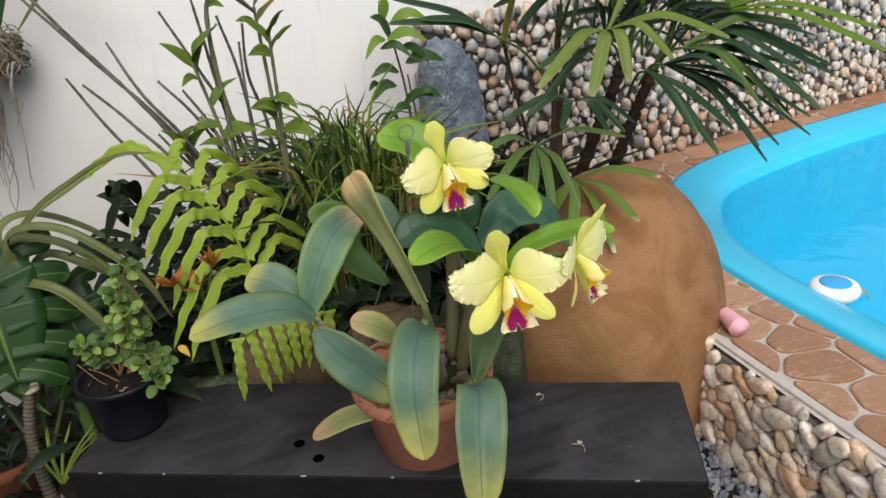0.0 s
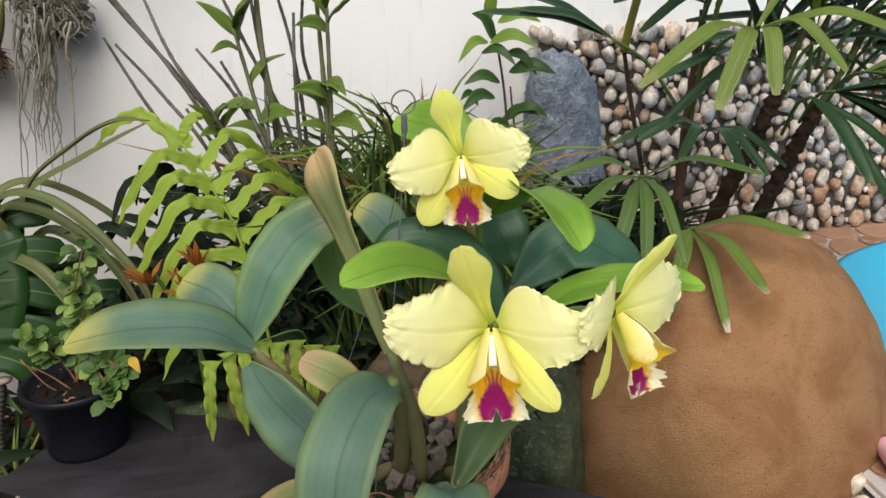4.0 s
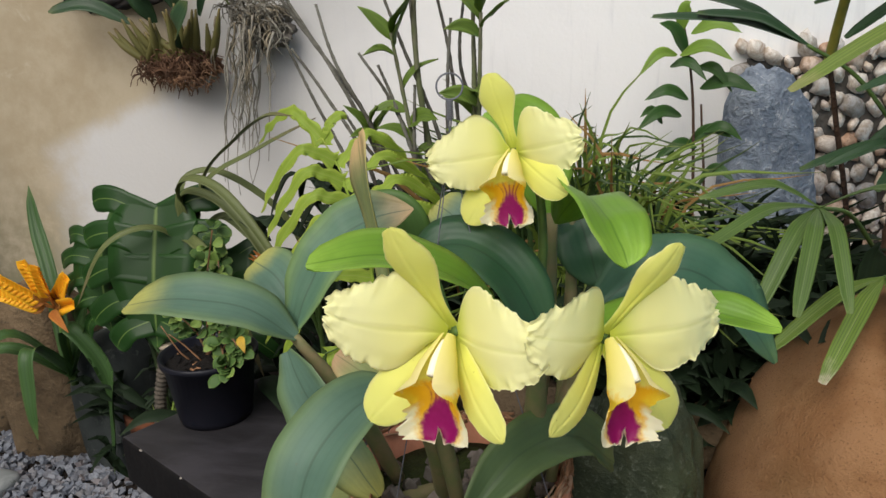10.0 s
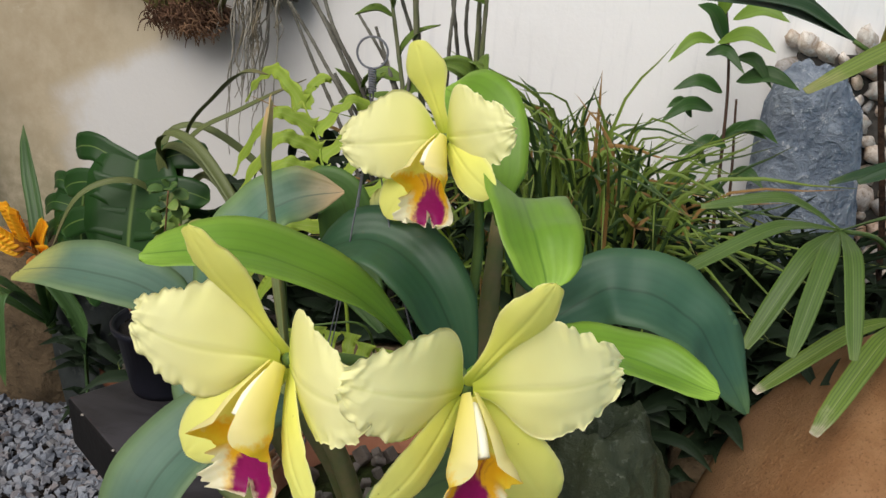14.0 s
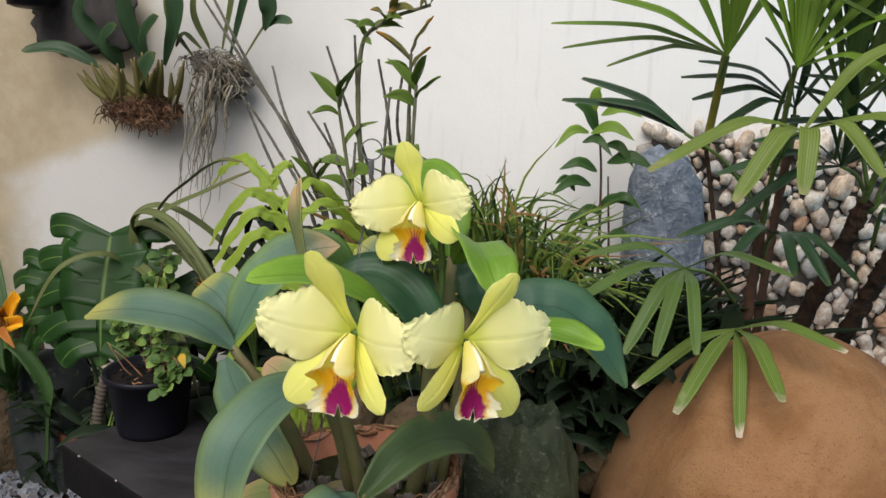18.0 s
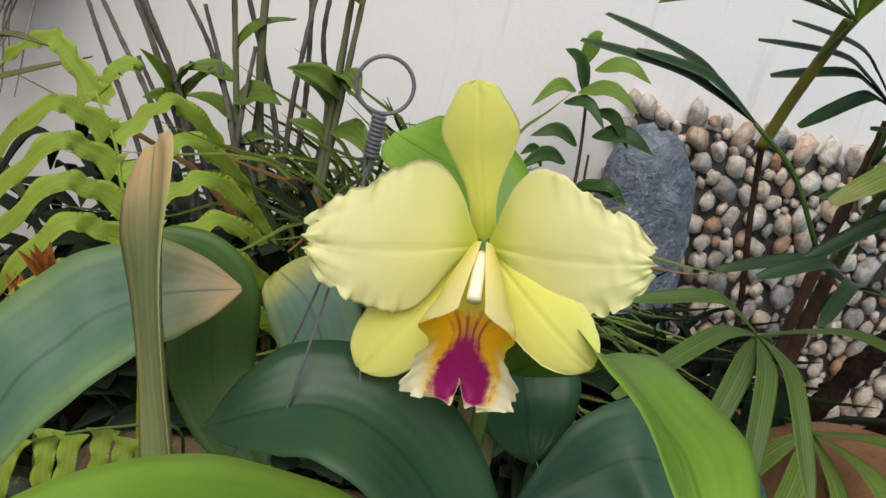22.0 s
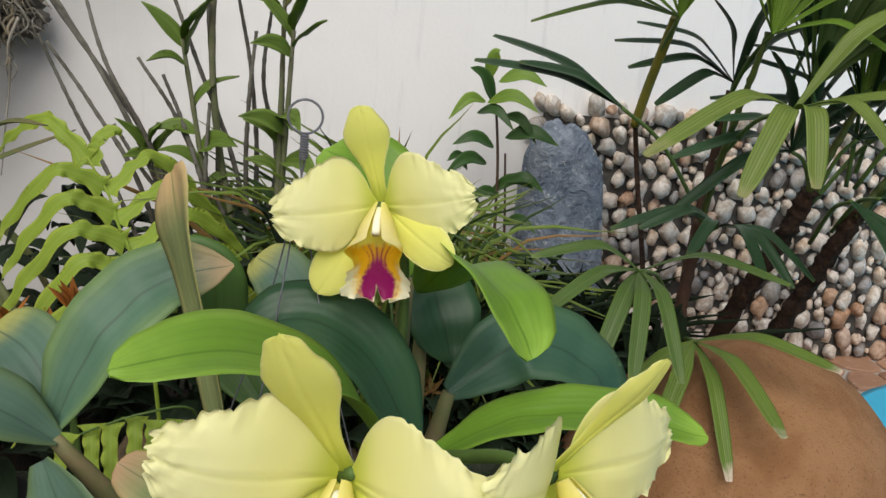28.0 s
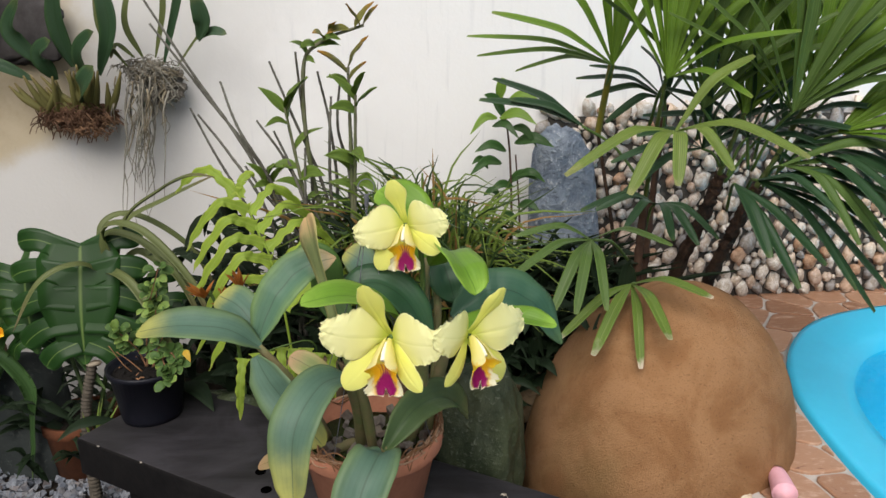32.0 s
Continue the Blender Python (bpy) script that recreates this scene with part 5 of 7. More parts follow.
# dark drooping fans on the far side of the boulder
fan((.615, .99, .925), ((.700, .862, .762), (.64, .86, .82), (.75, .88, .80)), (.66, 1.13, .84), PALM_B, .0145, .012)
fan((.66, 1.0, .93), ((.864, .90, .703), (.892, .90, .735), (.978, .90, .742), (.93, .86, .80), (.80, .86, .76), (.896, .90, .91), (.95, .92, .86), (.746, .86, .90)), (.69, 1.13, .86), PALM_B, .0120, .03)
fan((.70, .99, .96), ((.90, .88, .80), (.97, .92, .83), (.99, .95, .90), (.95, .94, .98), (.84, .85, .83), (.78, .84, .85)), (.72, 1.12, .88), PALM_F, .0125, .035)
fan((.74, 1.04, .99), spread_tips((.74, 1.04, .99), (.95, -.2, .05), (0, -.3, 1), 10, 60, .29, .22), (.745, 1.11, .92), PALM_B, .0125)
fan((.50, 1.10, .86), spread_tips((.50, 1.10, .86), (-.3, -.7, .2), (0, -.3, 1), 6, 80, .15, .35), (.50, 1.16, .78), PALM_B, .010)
# dark arching leaf in front of the wall
fan((.353, 1.156, 1.012), ((.141, 1.222, 1.059), (.173, 1.28, 1.100), (.205, 1.20, 1.062)), (.50, 1.2, .88), PALM_B, .0135, .015)

# ---- cane orchid clump (dendrobium) ----
MAT_CANEG = plain_mat("grey_orchid_cane", (0.15, 0.145, 0.12), (0.055, 0.05, 0.04), .8, 90, .5, .003)
MAT_CANEGR = plain_mat("green_orchid_cane", (0.10, 0.12, 0.05), (0.16, 0.15, 0.10), .7, 60, .4, .003)
DEN_L = leaf_mat("cane_leaf", (0.12, 0.19, 0.03), (0.16, 0.25, 0.045), (0.2, 0.28, 0.06), .85, .6, (.06, .12, .02), .42, .2, 24, .2)
DEN_O = leaf_mat("cane_leaf_orange", (0.20, 0.20, 0.05), (0.26, 0.22, 0.05), (0.45, 0.22, 0.03), .5, .6, (.12, .12, .02), .45, .2, 24, .2)
DEN_D = leaf_mat("shade_dark_foliage", (0.009, 0.021, 0.007), (0.012, 0.028, 0.008), (0.02, 0.035, 0.014), .85, .6, (.014, .03, .008), .6, .1, 24, .2)
clump = thing("cane_orchid", (-.2, 1.14, .42), "clump of jointed grey canes with green leafy shoots", "orchid")
rc = random.Random(12)
CB = Vector((-.19, 1.14, .55))
CANES = ((-.56, 1.2, 1.28), (-.53, 1.17, 1.215), (-.49, 1.24, 1.04), (-.46, 1.2, 1.03), (-.40, 1.18, 1.10), (-.35, 1.14, .93), (-.30, 1.2, 1.14), (-.27, 1.14, .95), (-.24, 1.18, 1.16), (-.22, 1.13, .97), (-.20, 1.2, 1.12),
         (-.17, 1.18, 1.07), (-.155, 1.21, 1.10), (-.13, 1.17, 1.02), (-.33, 1.18, 1.02), (-.29, 1.16, 1.0))
for c in CANES:
    b0 = CB + Vector((rc.uniform(-.07, .07), rc.uniform(-.04, .06), 0))
    tip = Vector(c)
    mid = b0.lerp(tip, .45) + Vector((.015 + rc.uniform(-.03, .05), rc.uniform(-.03, .03), .02 + rc.uniform(0, .04)))
    hi = mid.lerp(tip, .6) + Vector((rc.uniform(-.012, .012), rc.uniform(-.012, .012), rc.uniform(-.008, .012)))
    bm = bmesh.new()
    tube(bm, (b0, mid, hi, tip), .0042, .0022, 60, 8, knots=16, bulge=.25)
    part("cane", bm, MAT_CANEG, clump)
SHOOTS = (((-.262, 1.15, 1.05), 0, 9), ((-.094, 1.15, 1.212), 2, 11), ((-.115, 1.15, 1.075), 0, 8), ((-.131, 1.17, 1.13), 1, 6), ((-.31, 1.16, .90), 0, 4), ((-.22, 1.16, .80), 0, 4))
for tip, kind, nl in SHOOTS:
    b0 = CB + Vector((rc.uniform(-.03, .07), rc.uniform(-.04, .04), 0))
    tip = Vector(tip)
    pts = (b0, b0.lerp(tip, .5) + Vector((0, 0, .02)), tip)
    if kind == 2:
        pts = (b0, Vector((-.21, 1.15, .90)), Vector((-.22, 1.15, 1.12)), Vector((-.18, 1.15, 1.18)), tip)
    bm = bmesh.new()
    tube(bm, pts, .0055, .0028, 40, 8, knots=10, bulge=.15)
    part("cane", bm, MAT_CANEGR, clump)
    C = curve_points(pts, 40)
    for k in range(nl):
        i = 40 - int(k * 20 / nl) if k > 3 else 40 - k
        a = (k % 2) * math.pi + rc.uniform(-1.3, 1.3)
        L = rc.uniform(.050, .092) if kind < 2 else rc.uniform(.045, .065)
        up_f = .9 if k < 3 else .35
        d = Vector((math.cos(a) * rc.uniform(.5, 1), -.35 + .5 * math.sin(a), up_f + rc.uniform(-.4, .4))).normalized()
        e = d + Vector((0, 0, -.5 if k > 2 else -.2))
        bm = bmesh.new()
        blade(bm, (C[i], C[i] + d * L * .5, C[i] + d * L * .5 + e.normalized() * L * .5), L * rc.uniform(.15, .21), OVATE, (-.5 * math.cos(a) + rc.uniform(-.5, .5), rc.uniform(-.9, -.1), .7), .45, (.05, 1.3), 9, 2, .0007, wob=.3)
        part("leaf", bm, DEN_O if (kind == 2 and k < 6) or (kind == 1 and k < 3) else DEN_L, clump)

# ---- wavy fern ----
FERN = leaf_mat("fern_pinna", (0.27, 0.38, 0.045), (0.38, 0.47, 0.07), (0.40, 0.47, 0.09), .85, .5, (.36, .42, .12), .5, .3, 40, .12)
fern = thing("fern", (-.2, .95, .36), "bright yellow-green fern with wavy lobed fronds", "fern")
rf_ = random.Random(3)


def pinna(p0, apex, tip, half, owner):
    bm = bmesh.new()
    up = Vector((-.25, -.85, .45))
    blade(bm, (p0, p0.lerp(apex, .55) + Vector((0, 0, .006)), apex, apex.lerp(tip, .6) + Vector((0, 0, .008)), tip), half, PINNA, up, .12, (.20, rf_.uniform(4.5, 6)), 44, 2, .0006, wob=.2, scallop=(.17, rf_.uniform(5, 6.5)))
    part("pinna", bm, FERN, owner)


# the large frond: pinnae arch out to both sides of the stalk and droop at their ends
RACHIS = ((-.215, .93, .46), (-.235, .945, .64), (-.252, .955, .737), (-.268, .965, .795), (-.288, .98, .828), (-.305, 1.0, .857), (-.337, 1.018, .900))
bm = bmesh.new()
tube(bm, RACHIS, .0028, .0014, 40, 7)
rach = part("frond", bm, FERN, fern)
C = curve_points(RACHIS, 120)


def down_rachis(dist):
    """The point of the stalk that lies `dist` below its end, along the stalk."""
    for a, c in zip(reversed(C), reversed(C[:-1])):
        if dist < (a - c).length:
            return a.lerp(c, dist / (a - c).length)
        dist -= (a - c).length
    return C[0]


for k in range(7):
    p0 = down_rachis(.012 + .040 * k)
    g = 1 + .07 * min(k, 5)
    right = p0 + Vector((.068 + .016 * min(k, 4), .080 + .012 * min(k, 4), -.004 - .010 * min(k, 4))) * rf_.uniform(.94, 1.06) if k else p0 + Vector((.025, .03, .035))
    pinna(p0, p0.lerp(right, .52) + Vector((-.008, 0, .046 * g if k else .014)), right, .0094, rach)
    p0 = down_rachis(.004 + .038 * k)
    left = p0 + Vector((-.105, -.02 - .004 * k, -.062 - .006 * k)) * g * rf_.uniform(.94, 1.06) if k else p0 + Vector((-.155, .09, -.018))
    pinna(p0, p0.lerp(left, .48) + Vector((.008, -.012, .050 * g)), left, .0096, rach)
bm = bmesh.new()
tube(bm, ((-.19, .94, .50), (-.17, .88, .64), (-.22, .845, .655), (-.30, .845, .62)), .002, .0012, 16, 6)
low = part("frond", bm, MAT_STEM, fern)
for i in range(8):
    p0 = Vector((-.135 - .023 * i, .852 - .008 * (i % 2), .635 + .015 * math.sin(i * .5)))
    ln = rf_.uniform(.085, .135)
    e = Vector((rf_.uniform(-.015, .015), -.012, -ln))
    bm = bmesh.new()
    blade(bm, (p0, p0 + e * .4 + Vector((0, -.012, 0)), p0 + e), .0078, PINNA, (0, -.95, .3), .1, (.3, 5), 36, 2, .0006, wob=.4, scallop=(.14, 5))
    part("pinna", bm, FERN, low)

# ---- grass clump ----
GR_A = leaf_mat("grass_blade", (0.17, 0.25, 0.04), (0.14, 0.21, 0.04), (0.19, 0.22, 0.07), .8, .6, (.07, .12, .02), .5, .2, 12, .2)
GR_B = leaf_mat("grass_blade_dark", (0.04, 0.08, 0.02), (0.05, 0.1, 0.03), (0.1, 0.12, 0.04), .8, .6, (.03, .06, .01), .5, .15, 12, .2)
GR_C = leaf_mat("grass_blade_dry", (0.28, 0.16, 0.05), (0.32, 0.2, 0.07), (0.35, 0.2, 0.08), .8, .6, (.2, .1, .03), .6, .2, 12, .2)
grass = thing("grass_clump", (.08, 1.22, .42), "dense clump of arching grass with dry orange tufts", "grass")
rg = random.Random(77)
bms = {0: bmesh.new(), 1: bmesh.new(), 2: bmesh.new()}
for i in range(760):
    bx, by = rg.uniform(-.14, .17), rg.uniform(1.10, 1.36)
    b0 = Vector((bx, by, .46))
    h = rg.uniform(.27, .60) * (1 - .35 * abs(bx - .02) / .22)
    out = Vector((rg.gauss(0, .055) + (bx - .03) * .25, rg.gauss(-.03, .05), 0))
    tip = b0 + out * 2.0 + Vector((0, 0, h * rg.uniform(.55, .95)))
    mid = b0 + out * .6 + Vector((0, 0, h * .70))
    k = 2 if rg.random() < .07 else (1 if rg.random() < .38 else 0)
    blade(bms[k], (b0, mid, tip), rg.uniform(.0026, .0050), GRASS, (rg.uniform(-.5, .5), -1, .4), .4, (0, 0), 8, 1, .0004)
for k, m in ((0, GR_A), (1, GR_B), (2, GR_C)):
    tagged(part("grass", bms[k], m, grass), kind="stuff")
for i in range(16):
    o = Vector((rg.uniform(-.08, .18), rg.uniform(1.02, 1.16), rg.uniform(.60, .78)))
    bm = bmesh.new()
    tube(bm, (o + Vector((0, .02, -.12)), o + Vector((0, .005, -.04)), o), .0012, .001, 6, 5)
    tuft = part("dry_stalk", bm, GR_C, grass)
    for q in range(8):
        d = Vector((rg.uniform(-1, 1), rg.uniform(-1, .3), rg.uniform(-.2, 1))).normalized()
        bm = bmesh.new()
        blade(bm, (o, o + d * .012, o + d * .024), .0035, OVATE, (0, -.5, 1), .3, (0, 0), 5, 1, .0005)
        part("dry_bract", bm, GR_C, tuft)

# ---- left of the bench: monstera, strap-leaved plant, bromeliad, stones ----
MON = leaf_mat("monstera_leaf", (0.014, 0.052, 0.008), (0.019, 0.066, 0.011), (0.04, 0.10, 0.02), .85, .7, (.16, .24, .06), .35, .15, 8, .1)
STRAP_L = leaf_mat("strap_leaf", (0.125, 0.15, 0.05), (0.13, 0.15, 0.055), (0.17, 0.14, 0.07), .7, .5, (.1, .12, .05), .45, .12, 40, .3)
BROM_L = leaf_mat("bromeliad_leaf", (0.05, 0.11, 0.03), (0.07, 0.14, 0.04), (0.1, 0.16, 0.05), .85, .6, (.04, .08, .02), .4, .12, 30, .25)
BLOOM = leaf_mat("bromeliad_bract", (0.95, 0.52, 0.02), (0.95, 0.60, 0.03), (0.96, 0.66, 0.05), .7, .5, (.9, .42, .02), .5, .25, 20, 0.0, mottle=.2)
BLOOM_O = leaf_mat("bromeliad_bract_old", (0.42, 0.15, 0.03), (0.5, 0.22, 0.04), (0.36, 0.14, 0.04), .7, .5, (.3, .08, .02), .6, .2, 20, .1)
MAT_RING = plain_mat("ringed_stem", (0.12, 0.10, 0.08), (0.05, 0.045, 0.035), .9, 60, .6, .004)
MAT_STALK = plain_mat("dark_leaf_stalk", (0.04, 0.07, 0.02), (0.03, 0.05, 0.015), .5, 50)
MAT_ROOTW = plain_mat("dry_cut_wood", (0.42, 0.36, 0.28), (0.28, 0.23, 0.17), .9, 120, .5, .003)
rl = random.Random(41)
monstera = thing("monstera", (-.66, .98, GROUND_Z), "monstera with glossy deeply lobed dark green leaves", "monstera")


def monstera_leaf(base, tip, width, up, lobes=5):
    base, tip, up = Vector(base), Vector(tip), Vector(up).normalized()
    ax = tip - base
    L = ax.length
    T = ax.normalized()
    S = T.cross(up).normalized()
    bm = bmesh.new()
    blade(bm, (base - T * .02, base.lerp(tip, .5) + up * .012, tip), width * .40, ((0, .75), (.1, 1), (.45, .95), (.8, .55), (1, .05)), up, .12, (0, 0), 16, 3, .0012)
    for sgn in (-1, 1):
        for k in range(lobes):
            s = .02 + .78 * k / (lobes - 1)
            p0 = base + ax * s + up * (.012 * math.sin(math.pi * s)) + S * sgn * width * .05
            a = -.55 + 1.25 * s
            d = (S * sgn + T * a).normalized()
            ln = width * (.62, .64, .62, .52, .36, .3)[min(k, 5)] * rl.uniform(.92, 1.06)
            blade(bm, (p0, p0 + d * ln * .5 + up * .006, p0 + d * ln * .8 + T * ln * .1, p0 + d * ln + T * ln * .22 - up * .012), L * .118, ((0, 1.0), (.25, .80), (.6, .92), (.85, .80), (.96, .5), (1, .1)), up, .05, (.06, 1.2), 12, 3, .0012)
    return part("leaf", bm, MON, monstera)


monstera_leaf((-.695, 1.085, .755), (-.685, 1.02, .530), .21, (.12, -.92, .35))
monstera_leaf((-.83, 1.10, .70), (-.80, 1.05, .54), .15, (-.1, -.85, .5))
monstera_leaf((-.60, 1.14, .66), (-.57, 1.08, .50), .14, (.2, -.85, .4), 4)
for pts in (((-.69, 1.06, .40), (-.66, 1.10, .58), (-.68, 1.12, .72), (-.695, 1.09, .757)), ((-.70, 1.05, .36), (-.76, 1.09, .55), (-.83, 1.12, .70)), ((-.69, 1.05, .36), (-.62, 1.11, .52), (-.60, 1.15, .66))):
    bm = bmesh.new()
    tube(bm, pts, .005, .0035, 16, 8)
    part("leaf_stalk", bm, MAT_STALK, monstera)
bm = bmesh.new()
tube(bm, ((-.679, 1.035, .522), (-.70, 1.03, .44), (-.705, 1.02, .36), (-.70, 1.01, .27), (-.70, 1.01, .185)), .0090, .0115, 160, 10, knots=38, bulge=.3)
part("stem", bm, MAT_RING, monstera)
bm = bmesh.new()
boulder(bm, (-.672, 1.03, .528), (.016, .010, .006), 71, .3, 2, 2, 0, rot=.5, fine=.1)
part("cut_stub", bm, MAT_ROOTW, monstera)
for i in range(9):
    o = Vector((-.672, 1.0, .33))
    d = Vector((rl.uniform(-.2, .8), rl.uniform(-.2, .5), rl.uniform(.5, 1.2))).normalized()
    bm = bmesh.new()
    blade(bm, (o, o + d * .06, o + d * rl.uniform(.1, .13) + Vector((.01, 0, -.01))), .0035, GRASS, (0, -1, .4), .3, (0, 0), 8, 1, .0005)
    part("shoot", bm, GR_A, monstera)

straps = thing("strap_leaf_plant", (-.62, 1.12, .3), "plant with long arching strap leaves, dull green", "plant")
NECK = Vector((-.645, 1.11, .74))
bm = bmesh.new()
tube(bm, ((-.62, 1.12, .28), (-.63, 1.12, .5), NECK), .014, .009, 16, 9)
part("stem", bm, MAT_STEM, straps)
for pts, half in ((((-.60, 1.10, .82), (-.50, 1.05, .895), (-.42, 1.0, .935), (-.36, .97, .94)), .011), (((-.62, 1.13, .80), (-.52, 1.14, .86), (-.40, 1.14, .918)), .011), (((-.63, 1.07, .81), (-.54, 1.04, .815), (-.44, 1.01, .72), (-.40, 1.0, .62)), .013),
                  (((-.64, 1.09, .79), (-.56, 1.08, .78), (-.48, 1.06, .70), (-.43, 1.05, .58)), .013), (((-.66, 1.12, .80), (-.60, 1.15, .82), (-.50, 1.18, .74), (-.44, 1.18, .62)), .012), (((-.62, 1.06, .72), (-.56, 1.02, .70), (-.50, 1.0, .60), (-.47, 1.0, .5)), .014),
                  (((-.60, 1.14, .74), (-.52, 1.12, .70), (-.42, 1.12, .62)), .014), (((-.68, 1.05, .74), (-.74, 1.0, .72), (-.80, .98, .62)), .011)):
    bm = bmesh.new()
    blade(bm, (NECK + Vector((0, 0, -.06)), *pts), half * .78, STRAP, (.1, -.45, .85), .45, (0, 0), 24, 2, .0012)
    part("leaf", bm, STRAP_L, straps)

brom = thing("bromeliad", (-.93, 1.12, .3), "bromeliad with feathery yellow-orange flower head", "bromeliad")
BC = Vector((-.945, 1.09, .50))
for pts in (((-.90, 1.05, .54), (-.84, 1.06, .45), (-.86, 1.08, .32), (-.89, 1.09, .20)), ((-.98, 1.0, .54), (-1.03, .95, .48), (-1.07, .93, .32), (-1.08, .93, .21)), ((-.93, .99, .52), (-.92, .96, .44), (-.915, .95, .36)), ((-.83, 1.06, .58), (-.74, 1.05, .57), (-.66, 1.04, .46)),
            ((-1.0, 1.14, .60), (-1.05, 1.18, .70), (-1.07, 1.2, .78)), ((-.90, 1.14, .62), (-.87, 1.17, .70), (-.85, 1.18, .76)), ((-1.02, 1.02, .50), (-1.12, .99, .44), (-1.2, .98, .30))):
    bm = bmesh.new()
    blade(bm, (BC + Vector((0, 0, -.08)), *pts), .016, STRAP, (0, -.4, .9), .4, (0, 0), 22, 2, .001)
    part("leaf", bm, BROM_L, brom)
for k in range(6):
    a = radians(15 + 150 * k / 5)
    bot = Vector((-.945, 1.08, .565))
    top = bot + Vector((.085 * math.cos(a), -.045 + .02 * (k % 2), .085 * math.sin(a) + .01))
    bm = bmesh.new()
    tube(bm, (bot, top), .002, .001, 6, 6)
    spike = part("flower_spike", bm, BLOOM_O, brom)
    side = (top - bot).normalized().cross(Vector((0, -1, .2)))
    for q in range(9):
        s = .22 + .78 * q / 8
        p0 = bot.lerp(top, s)
        for sg in (-1, 1):
            d = ((top - bot).normalized() + side * sg * .7 + Vector((0, -.3, 0))).normalized()
            ln = .034 * (1.1 - .5 * s)
            bm = bmesh.new()
            blade(bm, (p0, p0 + d * ln * .5, p0 + d * ln), .012, OVATE, (0, -1, .3), .3, (0, 0), 6, 2, .0006)
            part("bract", bm, BLOOM if q > 0 else BLOOM_O, spike)
bm = bmesh.new()
blade(bm, ((-.945, 1.07, .565), (-.90, 1.03, .57), (-.85, 1.0, .555)), .010, OVATE, (0, -.5, .8), .3, (0, 0), 8, 2, .0008)
part("bract", bm, BLOOM_O, brom, "withered brown bract")
bm = bmesh.new()
tube(bm, ((-.945, 1.09, .40), (-.945, 1.085, .57)), .008, .006, 6, 8)
part("flower_stalk", bm, MAT_STEM, brom)

bm = bmesh.new()
boulder(bm, (-1.10, 1.20, .36), (.105, .085, .20), 11, .16, 2.0, 4, .3, fine=.05)
tagged(part("field_stone", bm, MAT_BROWNROCK), "rough brown field stone standing in the gravel", "rock")
bm = bmesh.new()
boulder(bm, (-.92, 1.17, .31), (.09, .055, .17), 13, .10, 1.6, 4, .4, rot=-.2, fine=.015)
tagged(part("slate_stone", bm, rock_mat("dark_slate", (.03, .036, .036), (.05, .058, .055), (.09, .1, .09), 8, 40, .8, .4, .008)), "flat dark grey-green stone standing in the gravel", "rock")
bm = bmesh.new()
boulder(bm, (-1.38, 1.27, .30), (.12, .08, .15), 14, .14, 1.6, 4, .3, fine=.03)
tagged(part("field_stone", bm, MAT_BROWNROCK), "dark brown stone at the foot of the wall", "rock")
bm = bmesh.new()
boulder(bm, (-1.16, .985, .18), (.085, .075, .03), 15, .06, 1.5, 4, .5, fine=.01)
tagged(part("stepping_stone", bm, rock_mat("pale_stone", (.24, .26, .26), (.34, .36, .36), (.15, .17, .16), 14, 60, .85, .3, .006)), "round pale stepping stone lying in the gravel", "stepping stone")
for at, sz, sd, m in (((-.02, .90, .42), (.09, .07, .16), 21, MAT_BROWNROCK), ((-.38, .98, .33), (.11, .06, .16), 23, MAT_DARKROCK), ((.26, 1.02, .46), (.05, .04, .05), 24, MAT_BROWNROCK), ((.05, .84, .50), (.05, .045, .06), 25, MAT_DARKROCK), ((-.22, 1.0, .42), (.1, .06, .14), 26, MAT_BROWNROCK)):
    bm = bmesh.new()
    boulder(bm, at, sz, sd, .14, 1.8, 4, .2, fine=.03)
    tagged(part("bed_stone", bm, m), "weathered stone edging the planting bed", "rock", "stones of the planting bed")
tp = thing("clay_pot", (-.80, 1.17, GROUND_Z), "reddish clay pot, darkened for shade, half hidden by leaves", "flower pot")
bm = bmesh.new()
lathe(bm, ((.06, 0), (.066, .002), (.08, .12), (.086, .125), (.087, .15), (.078, .15), (.072, .13)), (-.80, 1.17, GROUND_Z), 36)
# clay colour halved to stand for the shade around the pot
part("pot", bm, plain_mat("shade_dark_clay", (0.13, 0.045, 0.02), (0.08, 0.03, 0.015), 0.9, 40, .4, .003), tp)
bm = bmesh.new()
lathe(bm, ((.08, 0), (.05, .012), (.01, .014)), (-.80, 1.17, GROUND_Z + .128), 20)
part("soil", bm, MAT_GROUND, tp)
